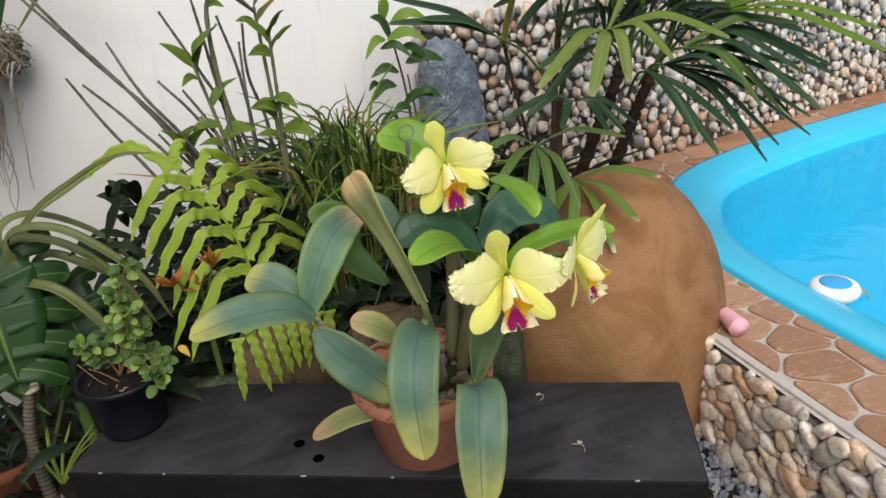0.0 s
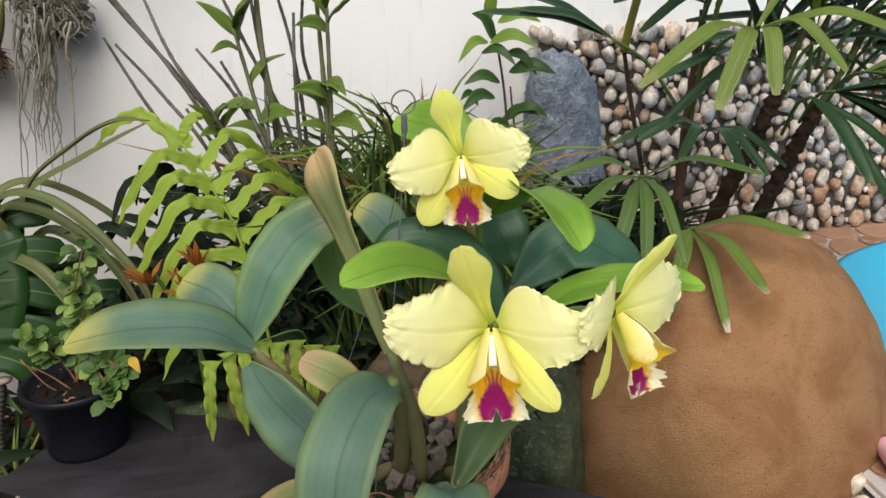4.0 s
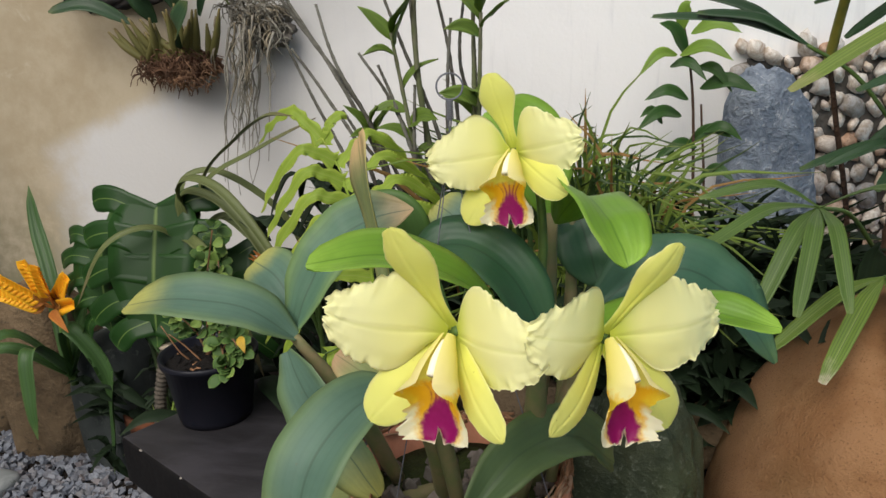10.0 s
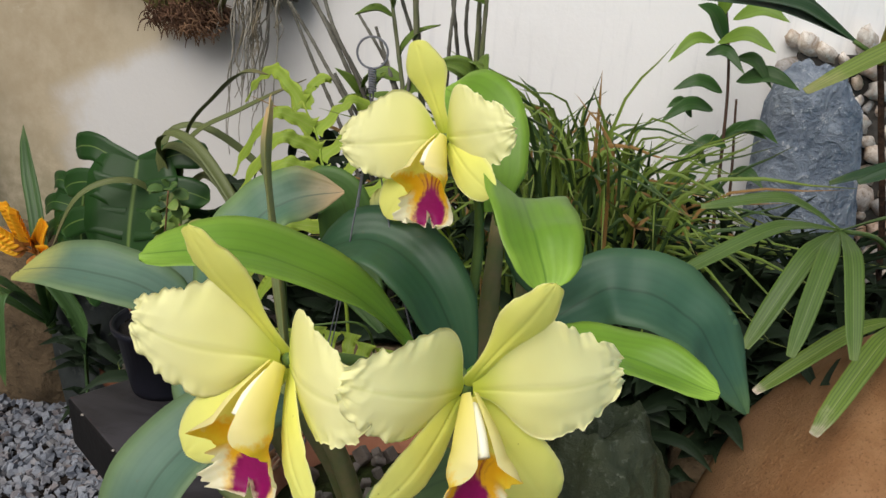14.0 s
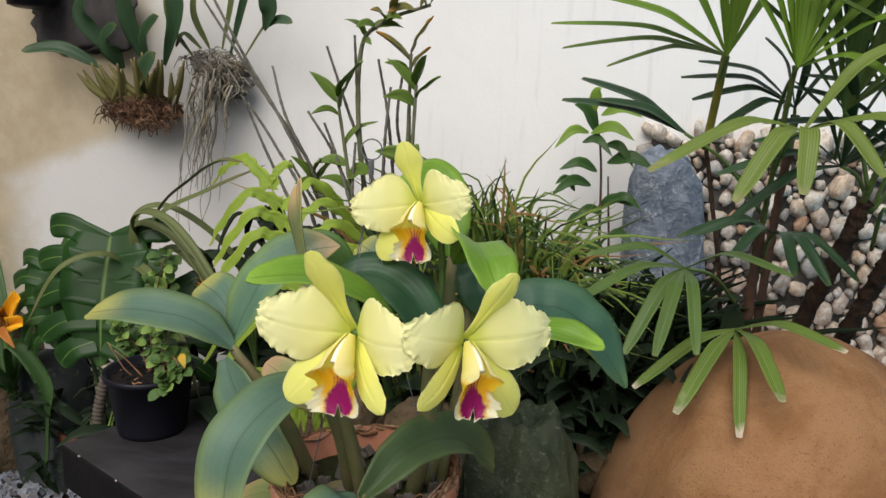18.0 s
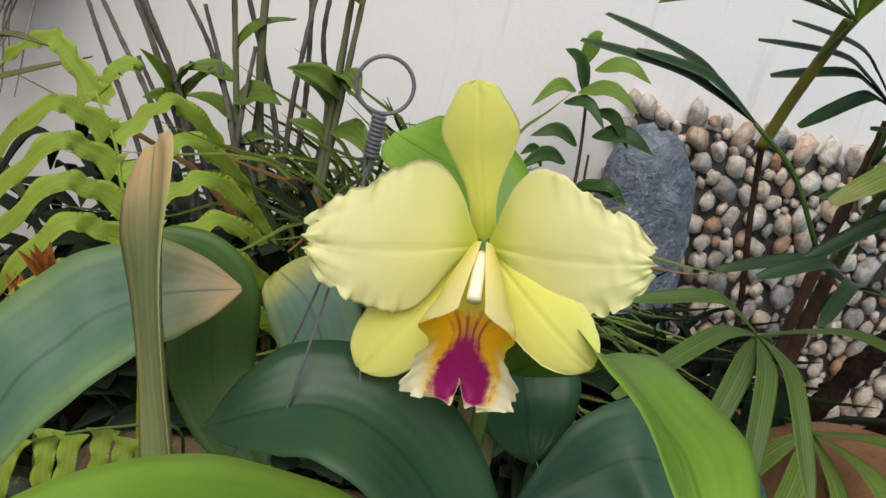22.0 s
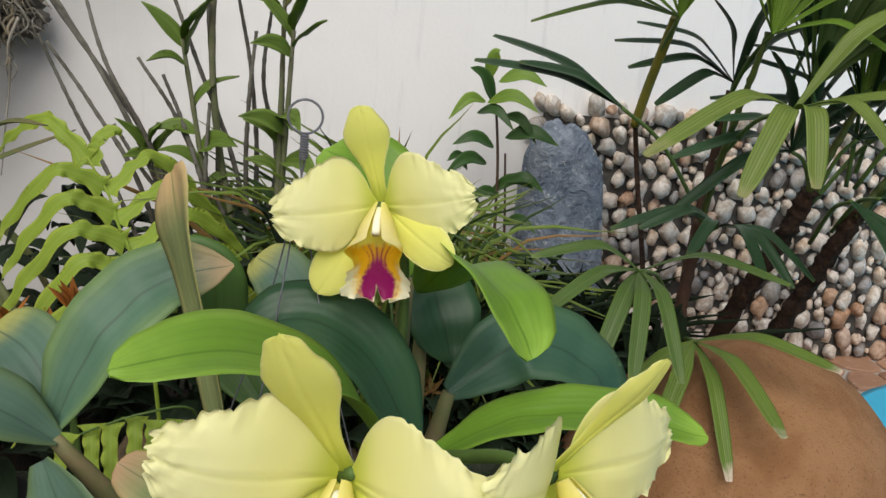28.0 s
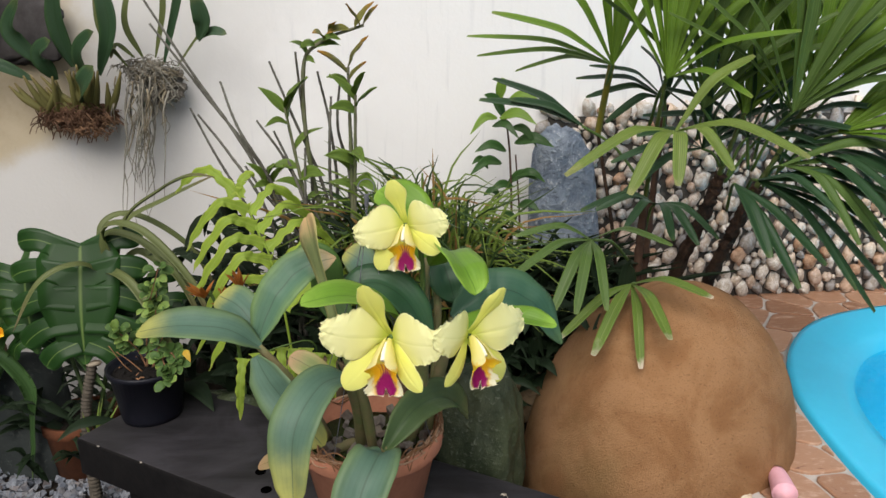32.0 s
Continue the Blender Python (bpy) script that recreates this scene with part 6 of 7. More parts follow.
# filler leaves behind and beside the bench, near black to stand for shade
under = thing("undergrowth", (-.35, 1.15, .42), "dark green filler undergrowth in the planting bed, shade put in its colour", "undergrowth")
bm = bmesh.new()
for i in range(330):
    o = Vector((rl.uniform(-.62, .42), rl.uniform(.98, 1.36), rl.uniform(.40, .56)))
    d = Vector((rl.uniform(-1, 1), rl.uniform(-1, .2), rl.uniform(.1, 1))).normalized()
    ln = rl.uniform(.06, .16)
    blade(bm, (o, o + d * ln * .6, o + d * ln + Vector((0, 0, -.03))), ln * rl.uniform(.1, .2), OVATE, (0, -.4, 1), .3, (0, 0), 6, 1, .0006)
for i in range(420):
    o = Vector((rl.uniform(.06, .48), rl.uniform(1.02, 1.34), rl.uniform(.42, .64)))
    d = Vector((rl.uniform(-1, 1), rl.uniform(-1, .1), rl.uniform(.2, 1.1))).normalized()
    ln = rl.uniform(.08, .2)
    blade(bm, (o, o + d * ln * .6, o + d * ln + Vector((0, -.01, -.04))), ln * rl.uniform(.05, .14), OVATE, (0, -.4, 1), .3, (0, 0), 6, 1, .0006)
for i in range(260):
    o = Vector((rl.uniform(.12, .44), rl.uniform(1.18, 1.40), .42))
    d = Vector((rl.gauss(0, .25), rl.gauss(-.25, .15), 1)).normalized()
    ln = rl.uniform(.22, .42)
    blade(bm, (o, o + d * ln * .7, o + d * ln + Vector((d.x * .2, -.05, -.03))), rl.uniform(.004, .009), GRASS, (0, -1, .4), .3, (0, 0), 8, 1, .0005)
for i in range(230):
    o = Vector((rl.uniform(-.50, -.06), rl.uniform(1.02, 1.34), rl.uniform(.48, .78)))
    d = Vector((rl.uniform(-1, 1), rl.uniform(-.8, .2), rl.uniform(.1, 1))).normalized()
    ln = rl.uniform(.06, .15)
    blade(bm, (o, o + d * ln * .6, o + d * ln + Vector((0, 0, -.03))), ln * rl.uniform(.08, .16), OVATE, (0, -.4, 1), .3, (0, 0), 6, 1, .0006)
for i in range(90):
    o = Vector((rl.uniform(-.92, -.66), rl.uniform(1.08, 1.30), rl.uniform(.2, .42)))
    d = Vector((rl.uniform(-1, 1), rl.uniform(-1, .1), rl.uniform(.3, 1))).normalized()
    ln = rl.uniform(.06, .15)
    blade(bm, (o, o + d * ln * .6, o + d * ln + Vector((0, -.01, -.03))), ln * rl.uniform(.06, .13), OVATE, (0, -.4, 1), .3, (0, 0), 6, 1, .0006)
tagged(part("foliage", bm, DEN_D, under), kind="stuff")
ora = thing("orange_bract_plant", (-.36, .98, .5), "withered orange bracts among dark leaves", "plant")
for o in ((-.375, .90, .725), (-.305, .90, .745), (-.335, .92, .70)):
    for q in range(10):
        d = Vector((rl.uniform(-.7, .7), rl.uniform(-.7, .1), rl.uniform(.3, 1.4))).normalized()
        bm = bmesh.new()
        blade(bm, (Vector(o), Vector(o) + d * .022, Vector(o) + d * .044), .006, OVATE, (0, -.5, 1), .3, (0, 0), 6, 1, .0006)
        part("bract", bm, BLOOM_O, ora)
for o in ((-.37, .91, .735), (-.31, .91, .745), (-.335, .93, .70)):
    bm = bmesh.new()
    tube(bm, ((-.34, .98, .40), (-.34, .96, .6), o), .004, .003, 10, 6)
    part("stalk", bm, MAT_STEM, ora)

# vine, blue valve and post at the far left
vine = thing("climbing_vine", (-1.45, 1.33, .3), "thin climbing vine with small pointed leaves", "vine")
bm = bmesh.new()
tube(bm, ((-1.43, 1.32, .18), (-1.40, 1.31, .5), (-1.42, 1.30, .75), (-1.37, 1.28, .92), (-1.33, 1.27, .93)), .006, .003, 24, 7)
part("stem", bm, MAT_STEM, vine)
for i in range(24):
    o = Vector((-1.40 + rl.uniform(-.05, .05), 1.30 + rl.uniform(-.05, .02), rl.uniform(.3, .93)))
    d = Vector((rl.uniform(-1, 1), rl.uniform(-1, 0), rl.uniform(-.3, .8))).normalized()
    bm = bmesh.new()
    blade(bm, (o, o + d * .03, o + d * .06 + Vector((0, 0, -.015))), .014, OVATE, (0, -.5, 1), .25, (0, 0), 8, 2, .0007)
    part("leaf", bm, DEN_L, vine)
valve = thing("hose_valve", (-1.40, 1.28, .5), "small blue plastic hose valve", "valve")
MAT_BLUE = plain_mat("blue_plastic", (0.02, 0.12, 0.45), (0.015, 0.09, 0.38), .35, 30, .05, .001)
bm = bmesh.new()
tube(bm, ((-1.39, 1.23, .53), (-1.37, 1.23, .57)), .015, .012, 4, 12)
part("body", bm, MAT_BLUE, valve)
bm = bmesh.new()
tube(bm, ((-1.39, 1.23, .535), (-1.40, 1.26, .45), (-1.40, 1.28, .18)), .008, .008, 10, 10)
part("pipe", bm, MAT_BLUE, valve)

# ---- mounted orchids on the wall ----
MAT_ROOTB = plain_mat("brown_roots", (0.16, 0.085, 0.05), (0.08, 0.045, 0.03), .95, 120, .8, .004)
MAT_ROOTG = plain_mat("grey_roots", (0.33, 0.31, 0.26), (0.19, 0.175, 0.145), .9, 120, .6, .003)
MAT_ROOTP = plain_mat("pale_brown_roots", (0.30, 0.18, 0.10), (0.2, 0.11, 0.07), .95, 120, .6, .003)
MAT_ROOTT = plain_mat("tan_roots", (0.30, 0.26, 0.19), (0.18, 0.15, 0.10), .9, 120, .6, .003)
MAT_MOUNT = plain_mat("mount_fibre", (0.2, 0.18, 0.15), (0.12, 0.105, 0.09), .95, 90, .8, .006)
MAT_BOARD = plain_mat("dark_board", (0.07, 0.065, 0.065), (0.045, 0.04, 0.04), .9, 50, .5, .004)
EPI_L = leaf_mat("mounted_orchid_leaf", (0.03, 0.068, 0.03), (0.04, 0.085, 0.03), (0.08, 0.11, 0.04), .8, .6, (.02, .05, .015), .38, .1)
EPI_Y = leaf_mat("mounted_orchid_bulb", (0.16, 0.15, 0.05), (0.2, 0.17, 0.05), (0.22, 0.17, 0.07), .7, .5, (.1, .1, .03), .45, .1)
re = random.Random(55)


def root_mass(owner, at, size, n, m, r=.0016):
    bm = bmesh.new()
    at = Vector(at)
    for i in range(n):
        d = Vector((re.gauss(0, 1), -abs(re.gauss(0, .7)), re.gauss(0, 1))).normalized()
        p = at + Vector((d.x * size[0], d.y * size[1], d.z * size[2])) * re.uniform(.5, 1)
        q = Vector((re.uniform(-1, 1), re.uniform(-.5, .2), re.uniform(-1, .5))) * .03
        tube(bm, (p, p + q * .5 + Vector((0, -.008, .006)), p + q), r, r * .6, 5, 4, cap=False)
    return tagged(part("root_tangle", bm, m, owner), kind="stuff")


e1 = thing("mounted_orchid", (-0.835, 1.44, 1.02), "orchid with a brown root ball mounted on the wall", "orchid")
bm = bmesh.new()
boulder(bm, (-0.83, 1.445, 1.00), (.085, .04, .032), 31, .25, 3, 4, 0, fine=.12)
part("root_ball", bm, MAT_ROOTB, e1)
root_mass(e1, (-0.83, 1.43, 1.00), (.105, .055, .045), 420, MAT_ROOTB)
root_mass(e1, (-0.79, 1.42, .985), (.07, .05, .04), 110, MAT_ROOTP, .0014)
for i in range(22):
    o = Vector((-.83 + re.uniform(-.08, .08), 1.42, 1.01))
    d = Vector((re.uniform(-1.2, .5), -.35, re.uniform(.5, 1))).normalized()
    ln = re.uniform(.07, .13)
    bm = bmesh.new()
    tube(bm, (o, o + d * ln * .6 + Vector((0, 0, -.008)), o + d * ln), .0075, .0022, 12, 8, bulge=.6)
    part("pseudobulb", bm, EPI_Y, e1)
for pts, half in ((((-0.915, 1.40, 1.09), (-0.995, 1.37, 1.13), (-1.08, 1.35, 1.12)), .016), (((-0.795, 1.40, 1.10), (-0.775, 1.36, 1.16), (-0.725, 1.33, 1.20)), .022), (((-0.815, 1.40, 1.12), (-0.825, 1.37, 1.22), (-0.805, 1.35, 1.31)), .022), (((-0.755, 1.40, 1.10), (-0.705, 1.37, 1.21), (-0.715, 1.36, 1.32)), .022), (((-0.885, 1.40, 1.12), (-0.935, 1.37, 1.2), (-0.895, 1.35, 1.27)), .02), (((-0.80, 1.39, 1.04), (-0.77, 1.34, 1.08), (-0.735, 1.33, 1.125)), .024), (((-0.86, 1.40, 1.09), (-0.87, 1.36, 1.15), (-0.83, 1.34, 1.18)), .022)):
    bm = bmesh.new()
    blade(bm, pts, half, OBLONG, (0, -.8, .5), .3, (0, 0), 14, 3, .002)
    part("leaf", bm, EPI_L, e1)
e2 = thing("mounted_orchid", (-0.645, 1.46, 1.08), "orchid with silvery hanging roots mounted on the wall", "orchid")
bm = bmesh.new()
boulder(bm, (-0.635, 1.47, 1.075), (.050, .024, .040), 33, .5, 2.5, 4, .15, fine=.2)
part("mount", bm, MAT_MOUNT, e2)
root_mass(e2, (-0.655, 1.455, 1.115), (.078, .04, .028), 210, MAT_ROOTG, .0013)
root_mass(e2, (-0.645, 1.455, 1.10), (.066, .04, .032), 130, MAT_ROOTT, .0013)
root_mass(e2, (-0.635, 1.455, 1.075), (.058, .04, .042), 150, MAT_ROOTG, .0012)
for i in range(40):
    o = Vector((-.655 + min(.07, re.gauss(0, .032)), 1.41 + re.uniform(-.02, .03), 1.08 + re.uniform(-.04, .02)))
    ln = re.uniform(.08, .2) if i % 3 else re.uniform(.2, .36)
    bm = bmesh.new()
    pts = [o]
    for q in range(6):
        pts.append(o + Vector((-.05 * (q + 1) / 6 * ln / .3 + re.uniform(-.010, .010), re.uniform(-.010, .010), -ln * (q + 1) / 6)))
    tube(bm, pts, re.uniform(.0014, .0030), .0008, 24, 5)
    part("hanging_root", bm, (MAT_ROOTG, MAT_ROOTT, MAT_ROOTG)[i % 3], e2)
for pts, half in ((((-0.575, 1.42, 1.12), (-0.525, 1.39, 1.17), (-0.485, 1.37, 1.21)), .004), (((-0.505, 1.38, 1.18), (-0.485, 1.36, 1.22), (-0.495, 1.35, 1.28)), .02), (((-0.505, 1.38, 1.185), (-0.465, 1.36, 1.20), (-0.430, 1.35, 1.195)), .012), (((-0.695, 1.42, 1.12), (-0.735, 1.39, 1.2), (-0.735, 1.38, 1.3)), .006),
                  (((-0.655, 1.42, 1.14), (-0.675, 1.39, 1.22), (-0.645, 1.38, 1.32)), .008), (((-0.625, 1.42, 1.14), (-0.585, 1.39, 1.24), (-0.575, 1.38, 1.32)), .008), (((-0.675, 1.42, 1.14), (-0.705, 1.4, 1.17), (-0.715, 1.38, 1.14)), .006), (((-0.605, 1.42, 1.13), (-0.545, 1.39, 1.28), (-0.535, 1.38, 1.34)), .012)):
    bm = bmesh.new()
    blade(bm, pts, half, OBLONG, (0, -.8, .5), .3, (0, 0), 14, 2, .002)
    part("leaf", bm, STRAP_L if half < .01 else EPI_L, e2)
hp = thing("hanging_pot", (-1.0, 1.40, 1.2), "dark weathered pot fixed high on the wall", "flower pot")
bm = bmesh.new()
lathe(bm, ((.035, 0), (.05, .005), (.06, .11), (.065, .12), (.058, .12), (.05, .10)), (-1.06, 1.37, 1.215), 32)
part("pot", bm, MAT_BLACKPOT, hp)
bm = bmesh.new()
boulder(bm, (-.98, 1.435, 1.21), (.13, .012, .08), 35, .25, 3, 4, .3, fine=.06)
part("backing", bm, MAT_BOARD, hp)

# ---- heart-leaved climber by the standing stone ----
ti = thing("heart_leaf_climber", (.25, 1.48, .45), "climber with glossy heart-shaped leaves by the wall", "climber")
TI_L = leaf_mat("heart_leaf", (0.035, 0.092, 0.018), (0.05, 0.12, 0.024), (0.08, 0.16, 0.035), .85, .6, (.07, .13, .03), .35, .18, 14, .12)
TI_P = leaf_mat("heart_leaf_young", (0.2, 0.32, 0.05), (0.24, 0.36, 0.06), (0.26, 0.38, 0.08), .85, .6, (.2, .3, .06), .4, .3, 14, .1)
for pts in (((.25, 1.48, .45), (.235, 1.46, .8), (.225, 1.49, .95), (.20, 1.51, 1.08)), ((.25, 1.48, .45), (.26, 1.47, .7), (.245, 1.48, .9))):
    bm = bmesh.new()
    tube(bm, pts, .0035, .002, 16, 6)
    part("stem", bm, MAT_CANE, ti)
for o, d, ln, m in (((.215, 1.49, .99), (-.5, -.2, .75), .10, TI_L), ((.24, 1.47, .93), (1, -.2, .15), .10, TI_L), ((.22, 1.47, .91), (-.9, -.2, .25), .085, TI_L), ((.25, 1.46, .85), (1, -.2, .1), .07, TI_L), ((.24, 1.46, .82), (-1, -.3, .1), .07, TI_L),
                    ((.20, 1.5, 1.03), (.2, -.1, 1), .08, TI_P), ((.22, 1.49, 1.03), (.9, -.2, .2), .09, TI_P), ((.25, 1.45, .77), (.7, -.5, .2), .07, TI_L), ((.25, 1.45, .74), (-.8, -.5, .2), .07, TI_L), ((.235, 1.48, .97), (.7, -.3, -.3), .07, TI_L)):
    o, d = Vector(o), Vector(d).normalized()
    bm = bmesh.new()
    blade(bm, (o, o + d * ln * .5 + Vector((0, -.01, .008)), o + d * ln + Vector((0, -.01, -.02))), ln * .17, OVATE, (-d.x * .3, -.75, .6), .25, (.05, 1), 12, 3, .0008)
    part("leaf", bm, m, ti)

for i in range(8):
    z = .72 + .30 * rl.random()
    o = Vector((.21 + rl.uniform(-.04, .02), 1.47 + .02 * rl.random(), z))
    d = Vector((rl.choice((-1, 1)) * rl.uniform(.4, 1), -.35, rl.uniform(-.5, .7))).normalized()
    ln = rl.uniform(.06, .10)
    bm = bmesh.new()
    blade(bm, (o, o + d * ln * .5 + Vector((0, -.01, .006)), o + d * ln + Vector((0, -.012, -.03))), ln * .15, OVATE, (-d.x * .3, -.75, .6), .25, (.05, 1), 12, 3, .0008)
    part("leaf", bm, TI_P if z > .99 else TI_L, ti)

# ---- things by the pool ----
MAT_PINK = plain_mat("pink_foam", (0.78, 0.44, 0.50), (0.72, 0.37, 0.44), .7, 60, .4, .004)
bm = bmesh.new()
tube(bm, ((.660, .770, DECK_Z + .020), (.654, .735, DECK_Z + .021), (.646, .697, DECK_Z + .0215)), .015, .0215, 12, 16)
bmesh.ops.bevel(bm, geom=[e for e in bm.edges if len(e.link_faces) == 2 and any(len(f.verts) > 4 for f in e.link_faces)], offset=.006, segments=2, affect='EDGES')
tagged(part("foam_roll", bm, MAT_PINK), "pink foam roll lying on the paving", "foam roll")
toy = thing("pool_floater", (1.0, .80, .385), "white floating chlorine dispenser with a blue lid", "pool floater")
bm = bmesh.new()
lathe(bm, ((.02, -.02), (.04, -.012), (.052, .002), (.055, .012), (.050, .022), (.036, .028), (.03, .026), (.028, .02)), (1.0, .80, .39), 36)
part("float_ring", bm, MAT_WHITE, toy)
bm = bmesh.new()
lathe(bm, ((.034, 0), (.034, .006), (.028, .009), (.004, .010)), (1.0, .80, .412), 28)
part("lid", bm, plain_mat("blue_lid", (0.03, 0.3, 0.75), (0.05, 0.4, 0.8), .3, 60, .1, .001), toy, "blue lid")
bm = bmesh.new()
blade(bm, ((1.045, .775, .40), (1.058, .765, .392), (1.06, .757, .375)), .006, STRAP, (.5, -.5, .7), 0, (0, 0), 6, 1, .002)
part("tag", bm, SH_C, toy, "yellow tag")

# ---- pebble cladding, retaining stones, paving, gravel ----
rb = random.Random(101)


def pebble_mesh(name, m, sub=2, box=.1, rough=.22):
    out = []
    for i in range(7):
        bm = bmesh.new()
        boulder(bm, (0, 0, 0), (1, rb.uniform(.62, .85), rb.uniform(.6, .8)), i + 3, rough, 1.1, sub, box, fine=.0)
        bm.normal_update()
        me = bpy.data.meshes.new(name)
        bm.to_mesh(me)
        bm.free()
        for p in me.polygons:
            p.use_smooth = True
        me.materials.append(m)
        out.append(me)
    return out


wd = Vector((1, WALL_SLOPE, 0)).normalized()
wnrm = Vector((-wd.y, wd.x, 0))
bm = bmesh.new()
zt = .998
q0, q1 = Vector((.345, wall_y(.345), 0)), Vector((6.5, wall_y(6.5), 0))
vs = [bm.verts.new(p) for z in (.40, zt - .022) for p in (q0 - wnrm * .012 + Vector((0, 0, z)), q1 - wnrm * .012 + Vector((0, 0, z)), q1 + wnrm * .01 + Vector((0, 0, z)), q0 + wnrm * .01 + Vector((0, 0, z)))]
for q in ((0, 1, 5, 4), (1, 2, 6, 5), (2, 3, 7, 6), (3, 0, 4, 7), (4, 5, 6, 7), (3, 2, 1, 0)):
    bm.faces.new([vs[i] for i in q])
cladding = tagged(part("pebble_cladding", bm, MAT_JOINT, flat=True), "wall cladding of pale river pebbles set in mortar", "wall", kind="structure")
PEB = pebble_mesh("pebble", MAT_PEBBLE, 2, .3, .42)
spots = []
cells = {}
for size, tries in ((.027, 500), (.0225, 1800), (.018, 5200), (.0135, 7000), (.010, 5000)):
    for _ in range(tries):
        x, z = rb.uniform(.33, 2.9), rb.uniform(.44, zt + .004)
        r = size * rb.uniform(.88, 1.1)
        key = (int(x / .06), int(z / .06))
        near = [q for dx in (-1, 0, 1) for dz in (-1, 0, 1) for q in cells.get((key[0] + dx, key[1] + dz), ())]
        if any((x - a) ** 2 + (z - c) ** 2 < (.80 * (r + q)) ** 2 for a, c, q in near):
            continue
        cells.setdefault(key, []).append((x, z, r))
        spots.append((x, z, r))
spots.sort(key=lambda s: s[0])
far_bm = bmesh.new()
for i, (x, z, r) in enumerate(spots):
    m = Matrix.Translation((x, wall_y(x) - .012 - rb.uniform(0, .006), z)) @ Euler((0, rb.uniform(-1.2, 1.2), ang)).to_matrix().to_4x4() @ Matrix.Diagonal((r * rb.uniform(1.0, 1.18), r * .85, r * rb.uniform(.92, 1.08), 1))
    if i < 300:
        ob = new("pebble", PEB[i % 7])
        ob.matrix_world = m
        ob.parent = cladding
    else:
        n0 = len(far_bm.verts)
        far_bm.from_mesh(PEB[i % 7])
        far_bm.verts.ensure_lookup_table()
        for v in far_bm.verts[n0:]:
            v.co = m @ v.co
tagged(part("pebble_facing", far_bm, MAT_PEBBLE, cladding), kind="stuff")

STN = pebble_mesh("river_stone", MAT_WALLSTONE, 3, .15, .24)
laid = []
for size, tries in ((.029, 70), (.024, 220), (.019, 700), (.014, 2200), (.010, 2200)):
    for _ in range(tries):
        y, z = rb.uniform(-.55, .78), rb.uniform(GROUND_Z + .01, DECK_Z - .014)
        r = size * rb.uniform(.85, 1.1)
        if any((y - b) ** 2 + (z - c) ** 2 < (.72 * (r + q)) ** 2 for b, c, q in laid):
            continue
        laid.append((y, z, r))
for y, z, r in laid:
    ob = new("river_stone", STN[rb.randrange(7)])
    ob.matrix_world = Matrix.Translation((.594 - rb.uniform(0, .007), y, min(z, DECK_Z - .008 - r * .5))) @ Matrix.Rotation(rb.uniform(-.9, .9) + (1.57 if rb.random() < .3 else 0), 4, 'X') @ Matrix.Rotation(radians(90), 4, 'Z') @ Matrix.Diagonal((r * rb.uniform(1.0, 1.3), r * .8, r * rb.uniform(.85, 1.08), 1))
    ob.parent = retaining
bm = bmesh.new()
bevel_box(bm, pose(.612, -.55, DECK_Z - .008), (.018, 2.6, .018), .003)
tagged(part("trim", bm, MAT_GROUT, flat=True), "grey mortar edge of the pool deck", "trim", kind="structure")

# crazy paving
seeds = []
yy = -.6
k = 0
while yy < 2.2:
    xx = .62 + (k % 2) * .06
    while xx < 3.2:
        seeds.append(Vector((xx + rb.uniform(-.045, .045), yy + rb.uniform(-.045, .045))))
        xx += .125
    yy += .105
    k += 1


def clip(poly, p, nv):
    """Keep the part of poly on the side of p away from nv."""
    out = []
    for a, b in zip(poly, poly[1:] + poly[:1]):
        da, db = (a - p).dot(nv), (b - p).dot(nv)
        if da <= 0:
            out.append(a)
        if da * db < 0:
            out.append(a.lerp(b, da / (da - db)))
    return out


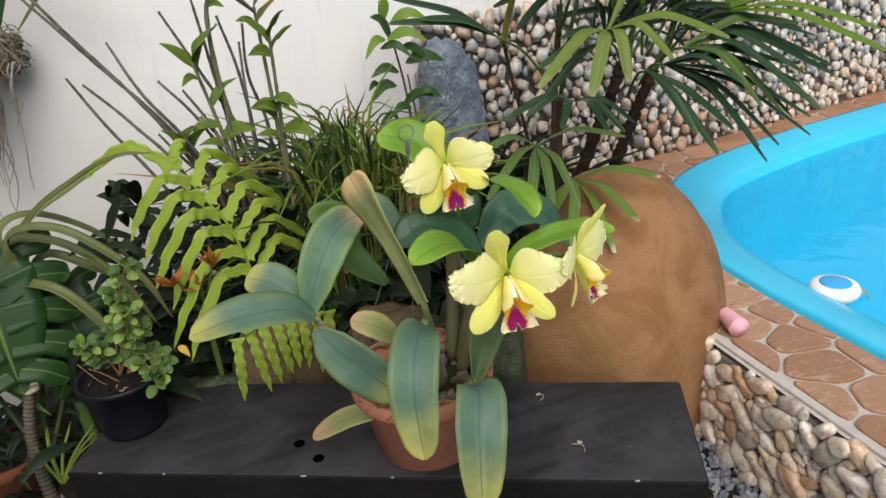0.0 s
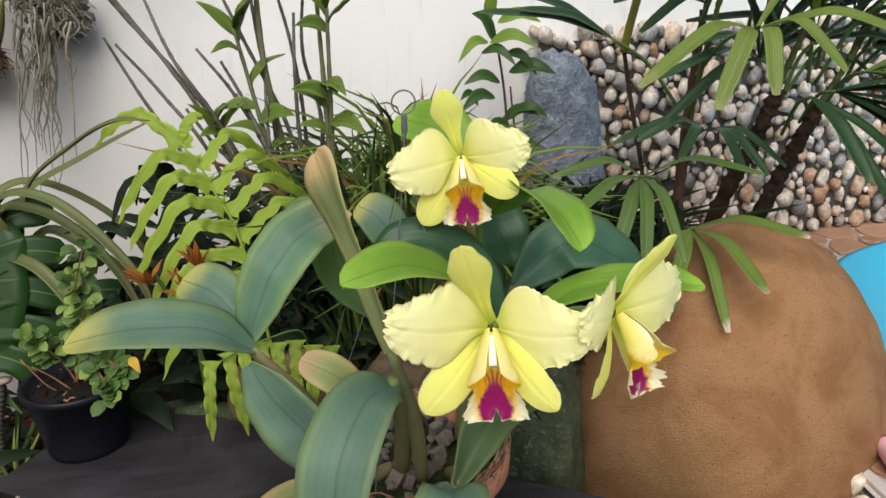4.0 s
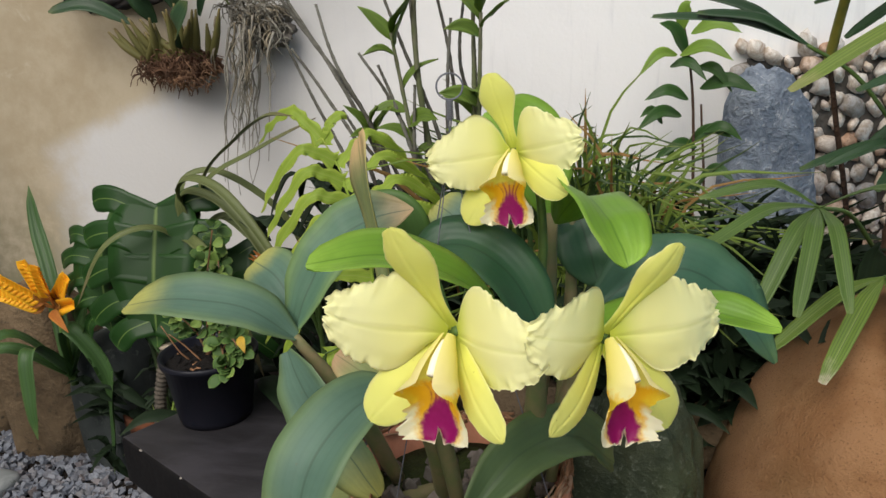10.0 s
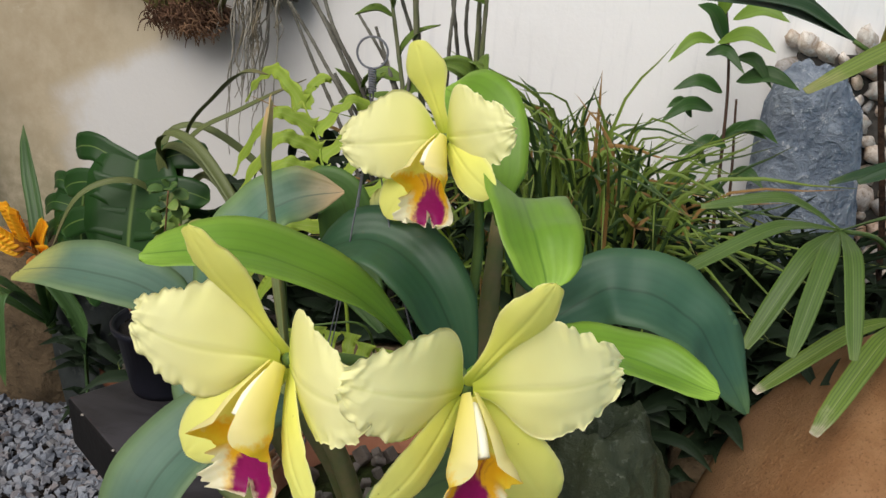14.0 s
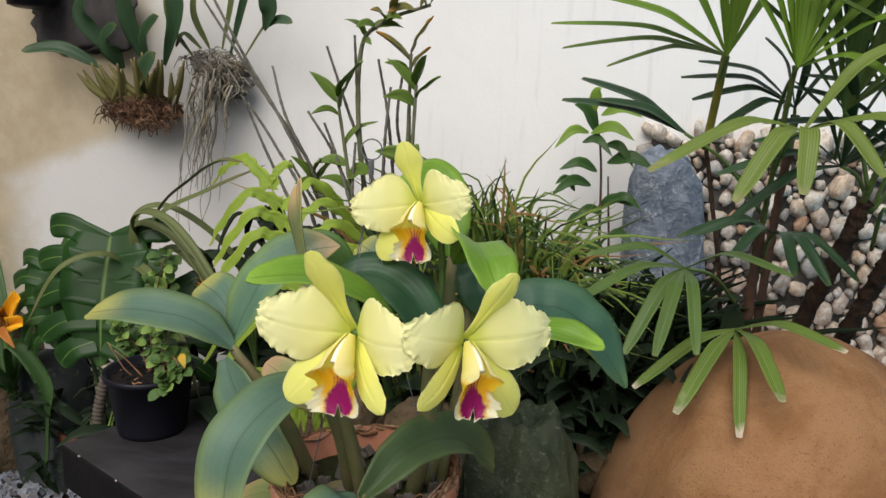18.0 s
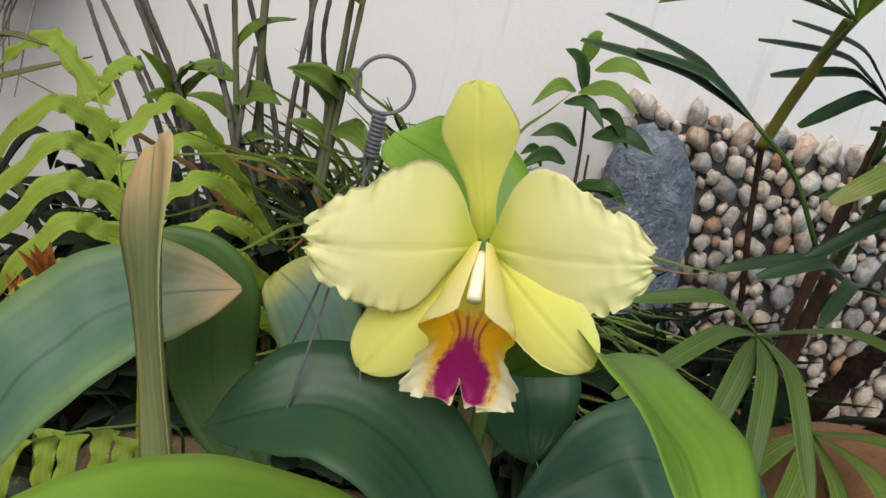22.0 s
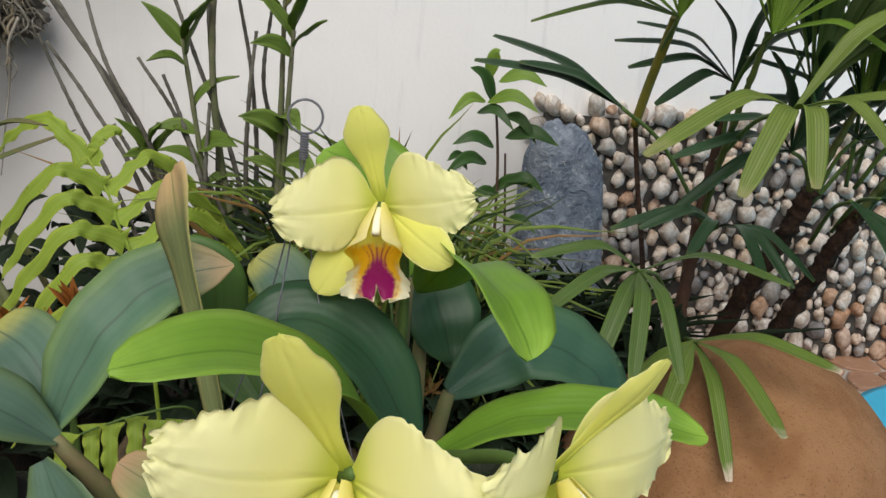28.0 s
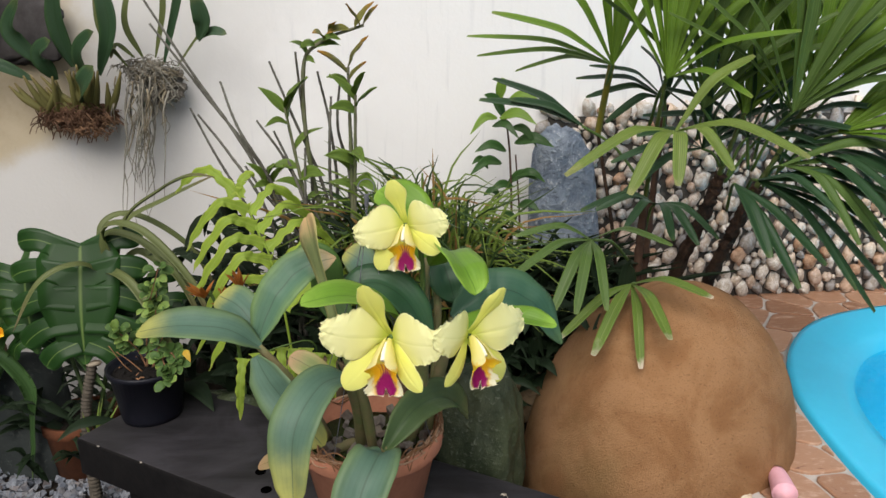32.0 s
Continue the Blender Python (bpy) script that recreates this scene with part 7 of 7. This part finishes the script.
deck = bpy.data.objects["deck"]
for s in seeds:
    near = min(range(len(outline)), key=lambda i: (outline[i] - s).length)
    pn = outline[near]
    tn = (outline[min(near + 1, len(outline) - 1)] - outline[max(near - 1, 0)]).normalized()
    inward = Vector((tn.y, -tn.x))
    if (s - pn).dot(inward) > .05 or s.y > wall_y(s.x) + .05 or (s - pn).length > .5:
        continue
    poly = [s + Vector(o) for o in ((-.2, -.2), (.2, -.2), (.2, .2), (-.2, .2))]
    for o in seeds:
        if o is not s and (o - s).length < .4:
            d2 = (o - s)
            poly = clip(poly, s + d2 * .5 - d2.normalized() * .004, d2)
    poly = clip(poly, pn - inward * .012, inward)
    poly = clip(poly, Vector((.626, 0)), Vector((-1, 0)))
    poly = clip(poly, Vector((s.x, wall_y(s.x) - .008)), Vector((-WALL_SLOPE, 1)))
    if len(poly) < 3:
        continue
    for _ in range(2):
        poly = [a.lerp(b, f) for a, b in zip(poly, poly[1:] + poly[:1]) for f in (.16, .84)]
    bm = bmesh.new()
    c = sum(poly, Vector((0, 0))) / len(poly)
    if max((p - c).length for p in poly) < .02:
        bm.free()
        continue
    lo = [bm.verts.new((*p, DECK_Z - .012)) for p in poly]
    mi = [bm.verts.new((*p, DECK_Z - .002)) for p in poly]
    hi = [bm.verts.new((*(p + (c - p).normalized() * .004), DECK_Z)) for p in poly]
    n = len(poly)
    for r0, r1 in ((lo, mi), (mi, hi)):
        for i in range(n):
            bm.faces.new([r0[i], r0[(i + 1) % n], r1[(i + 1) % n], r1[i]])
    bm.faces.new(hi)
    part("paving_stone", bm, MAT_TILE, deck, flat=True)

# gravel
ng = 30000
rng = np.random.default_rng(4)
gx = rng.uniform(-1.9, .60, ng)
gy = rng.uniform(-.2, 1.40, ng)
keep = np.where(gx > 0, gy < .75, True)
gx, gy = gx[keep], gy[keep]
ng = len(gx)
sz = rng.uniform(.0042, .0088, ng)
cube = np.array([(-1, -1, -1), (1, -1, -1), (1, 1, -1), (-1, 1, -1), (-1, -1, 1), (1, -1, 1), (1, 1, 1), (-1, 1, 1)], float)
fc = np.array([(0, 3, 2, 1), (4, 5, 6, 7), (0, 1, 5, 4), (1, 2, 6, 5), (2, 3, 7, 6), (3, 0, 4, 7)])
V = cube[None] * rng.uniform(.55, 1.1, (ng, 8, 3)) * sz[:, None, None]
qa = rng.normal(size=(ng, 4))
qa /= np.linalg.norm(qa, axis=1, keepdims=True)
w, x, y, z = qa.T
R = np.stack([np.stack([1 - 2 * (y * y + z * z), 2 * (x * y - w * z), 2 * (x * z + w * y)], -1), np.stack([2 * (x * y + w * z), 1 - 2 * (x * x + z * z), 2 * (y * z - w * x)], -1), np.stack([2 * (x * z - w * y), 2 * (y * z + w * x), 1 - 2 * (x * x + y * y)], -1)], 1)
V = np.einsum('nij,nkj->nki', R, V) + np.stack([gx, gy, GROUND_Z + .003 + rng.uniform(0, .008, ng)], -1)[:, None]
F = (fc[None] + 8 * np.arange(ng)[:, None, None]).reshape(-1, 4)
me = bpy.data.meshes.new("gravel")
me.from_pydata(V.reshape(-1, 3).tolist(), [], F.tolist())
me.materials.append(MAT_GRAVEL)
tagged(new("gravel", me), "bed of crushed blue-grey gravel", "gravel", kind="stuff")
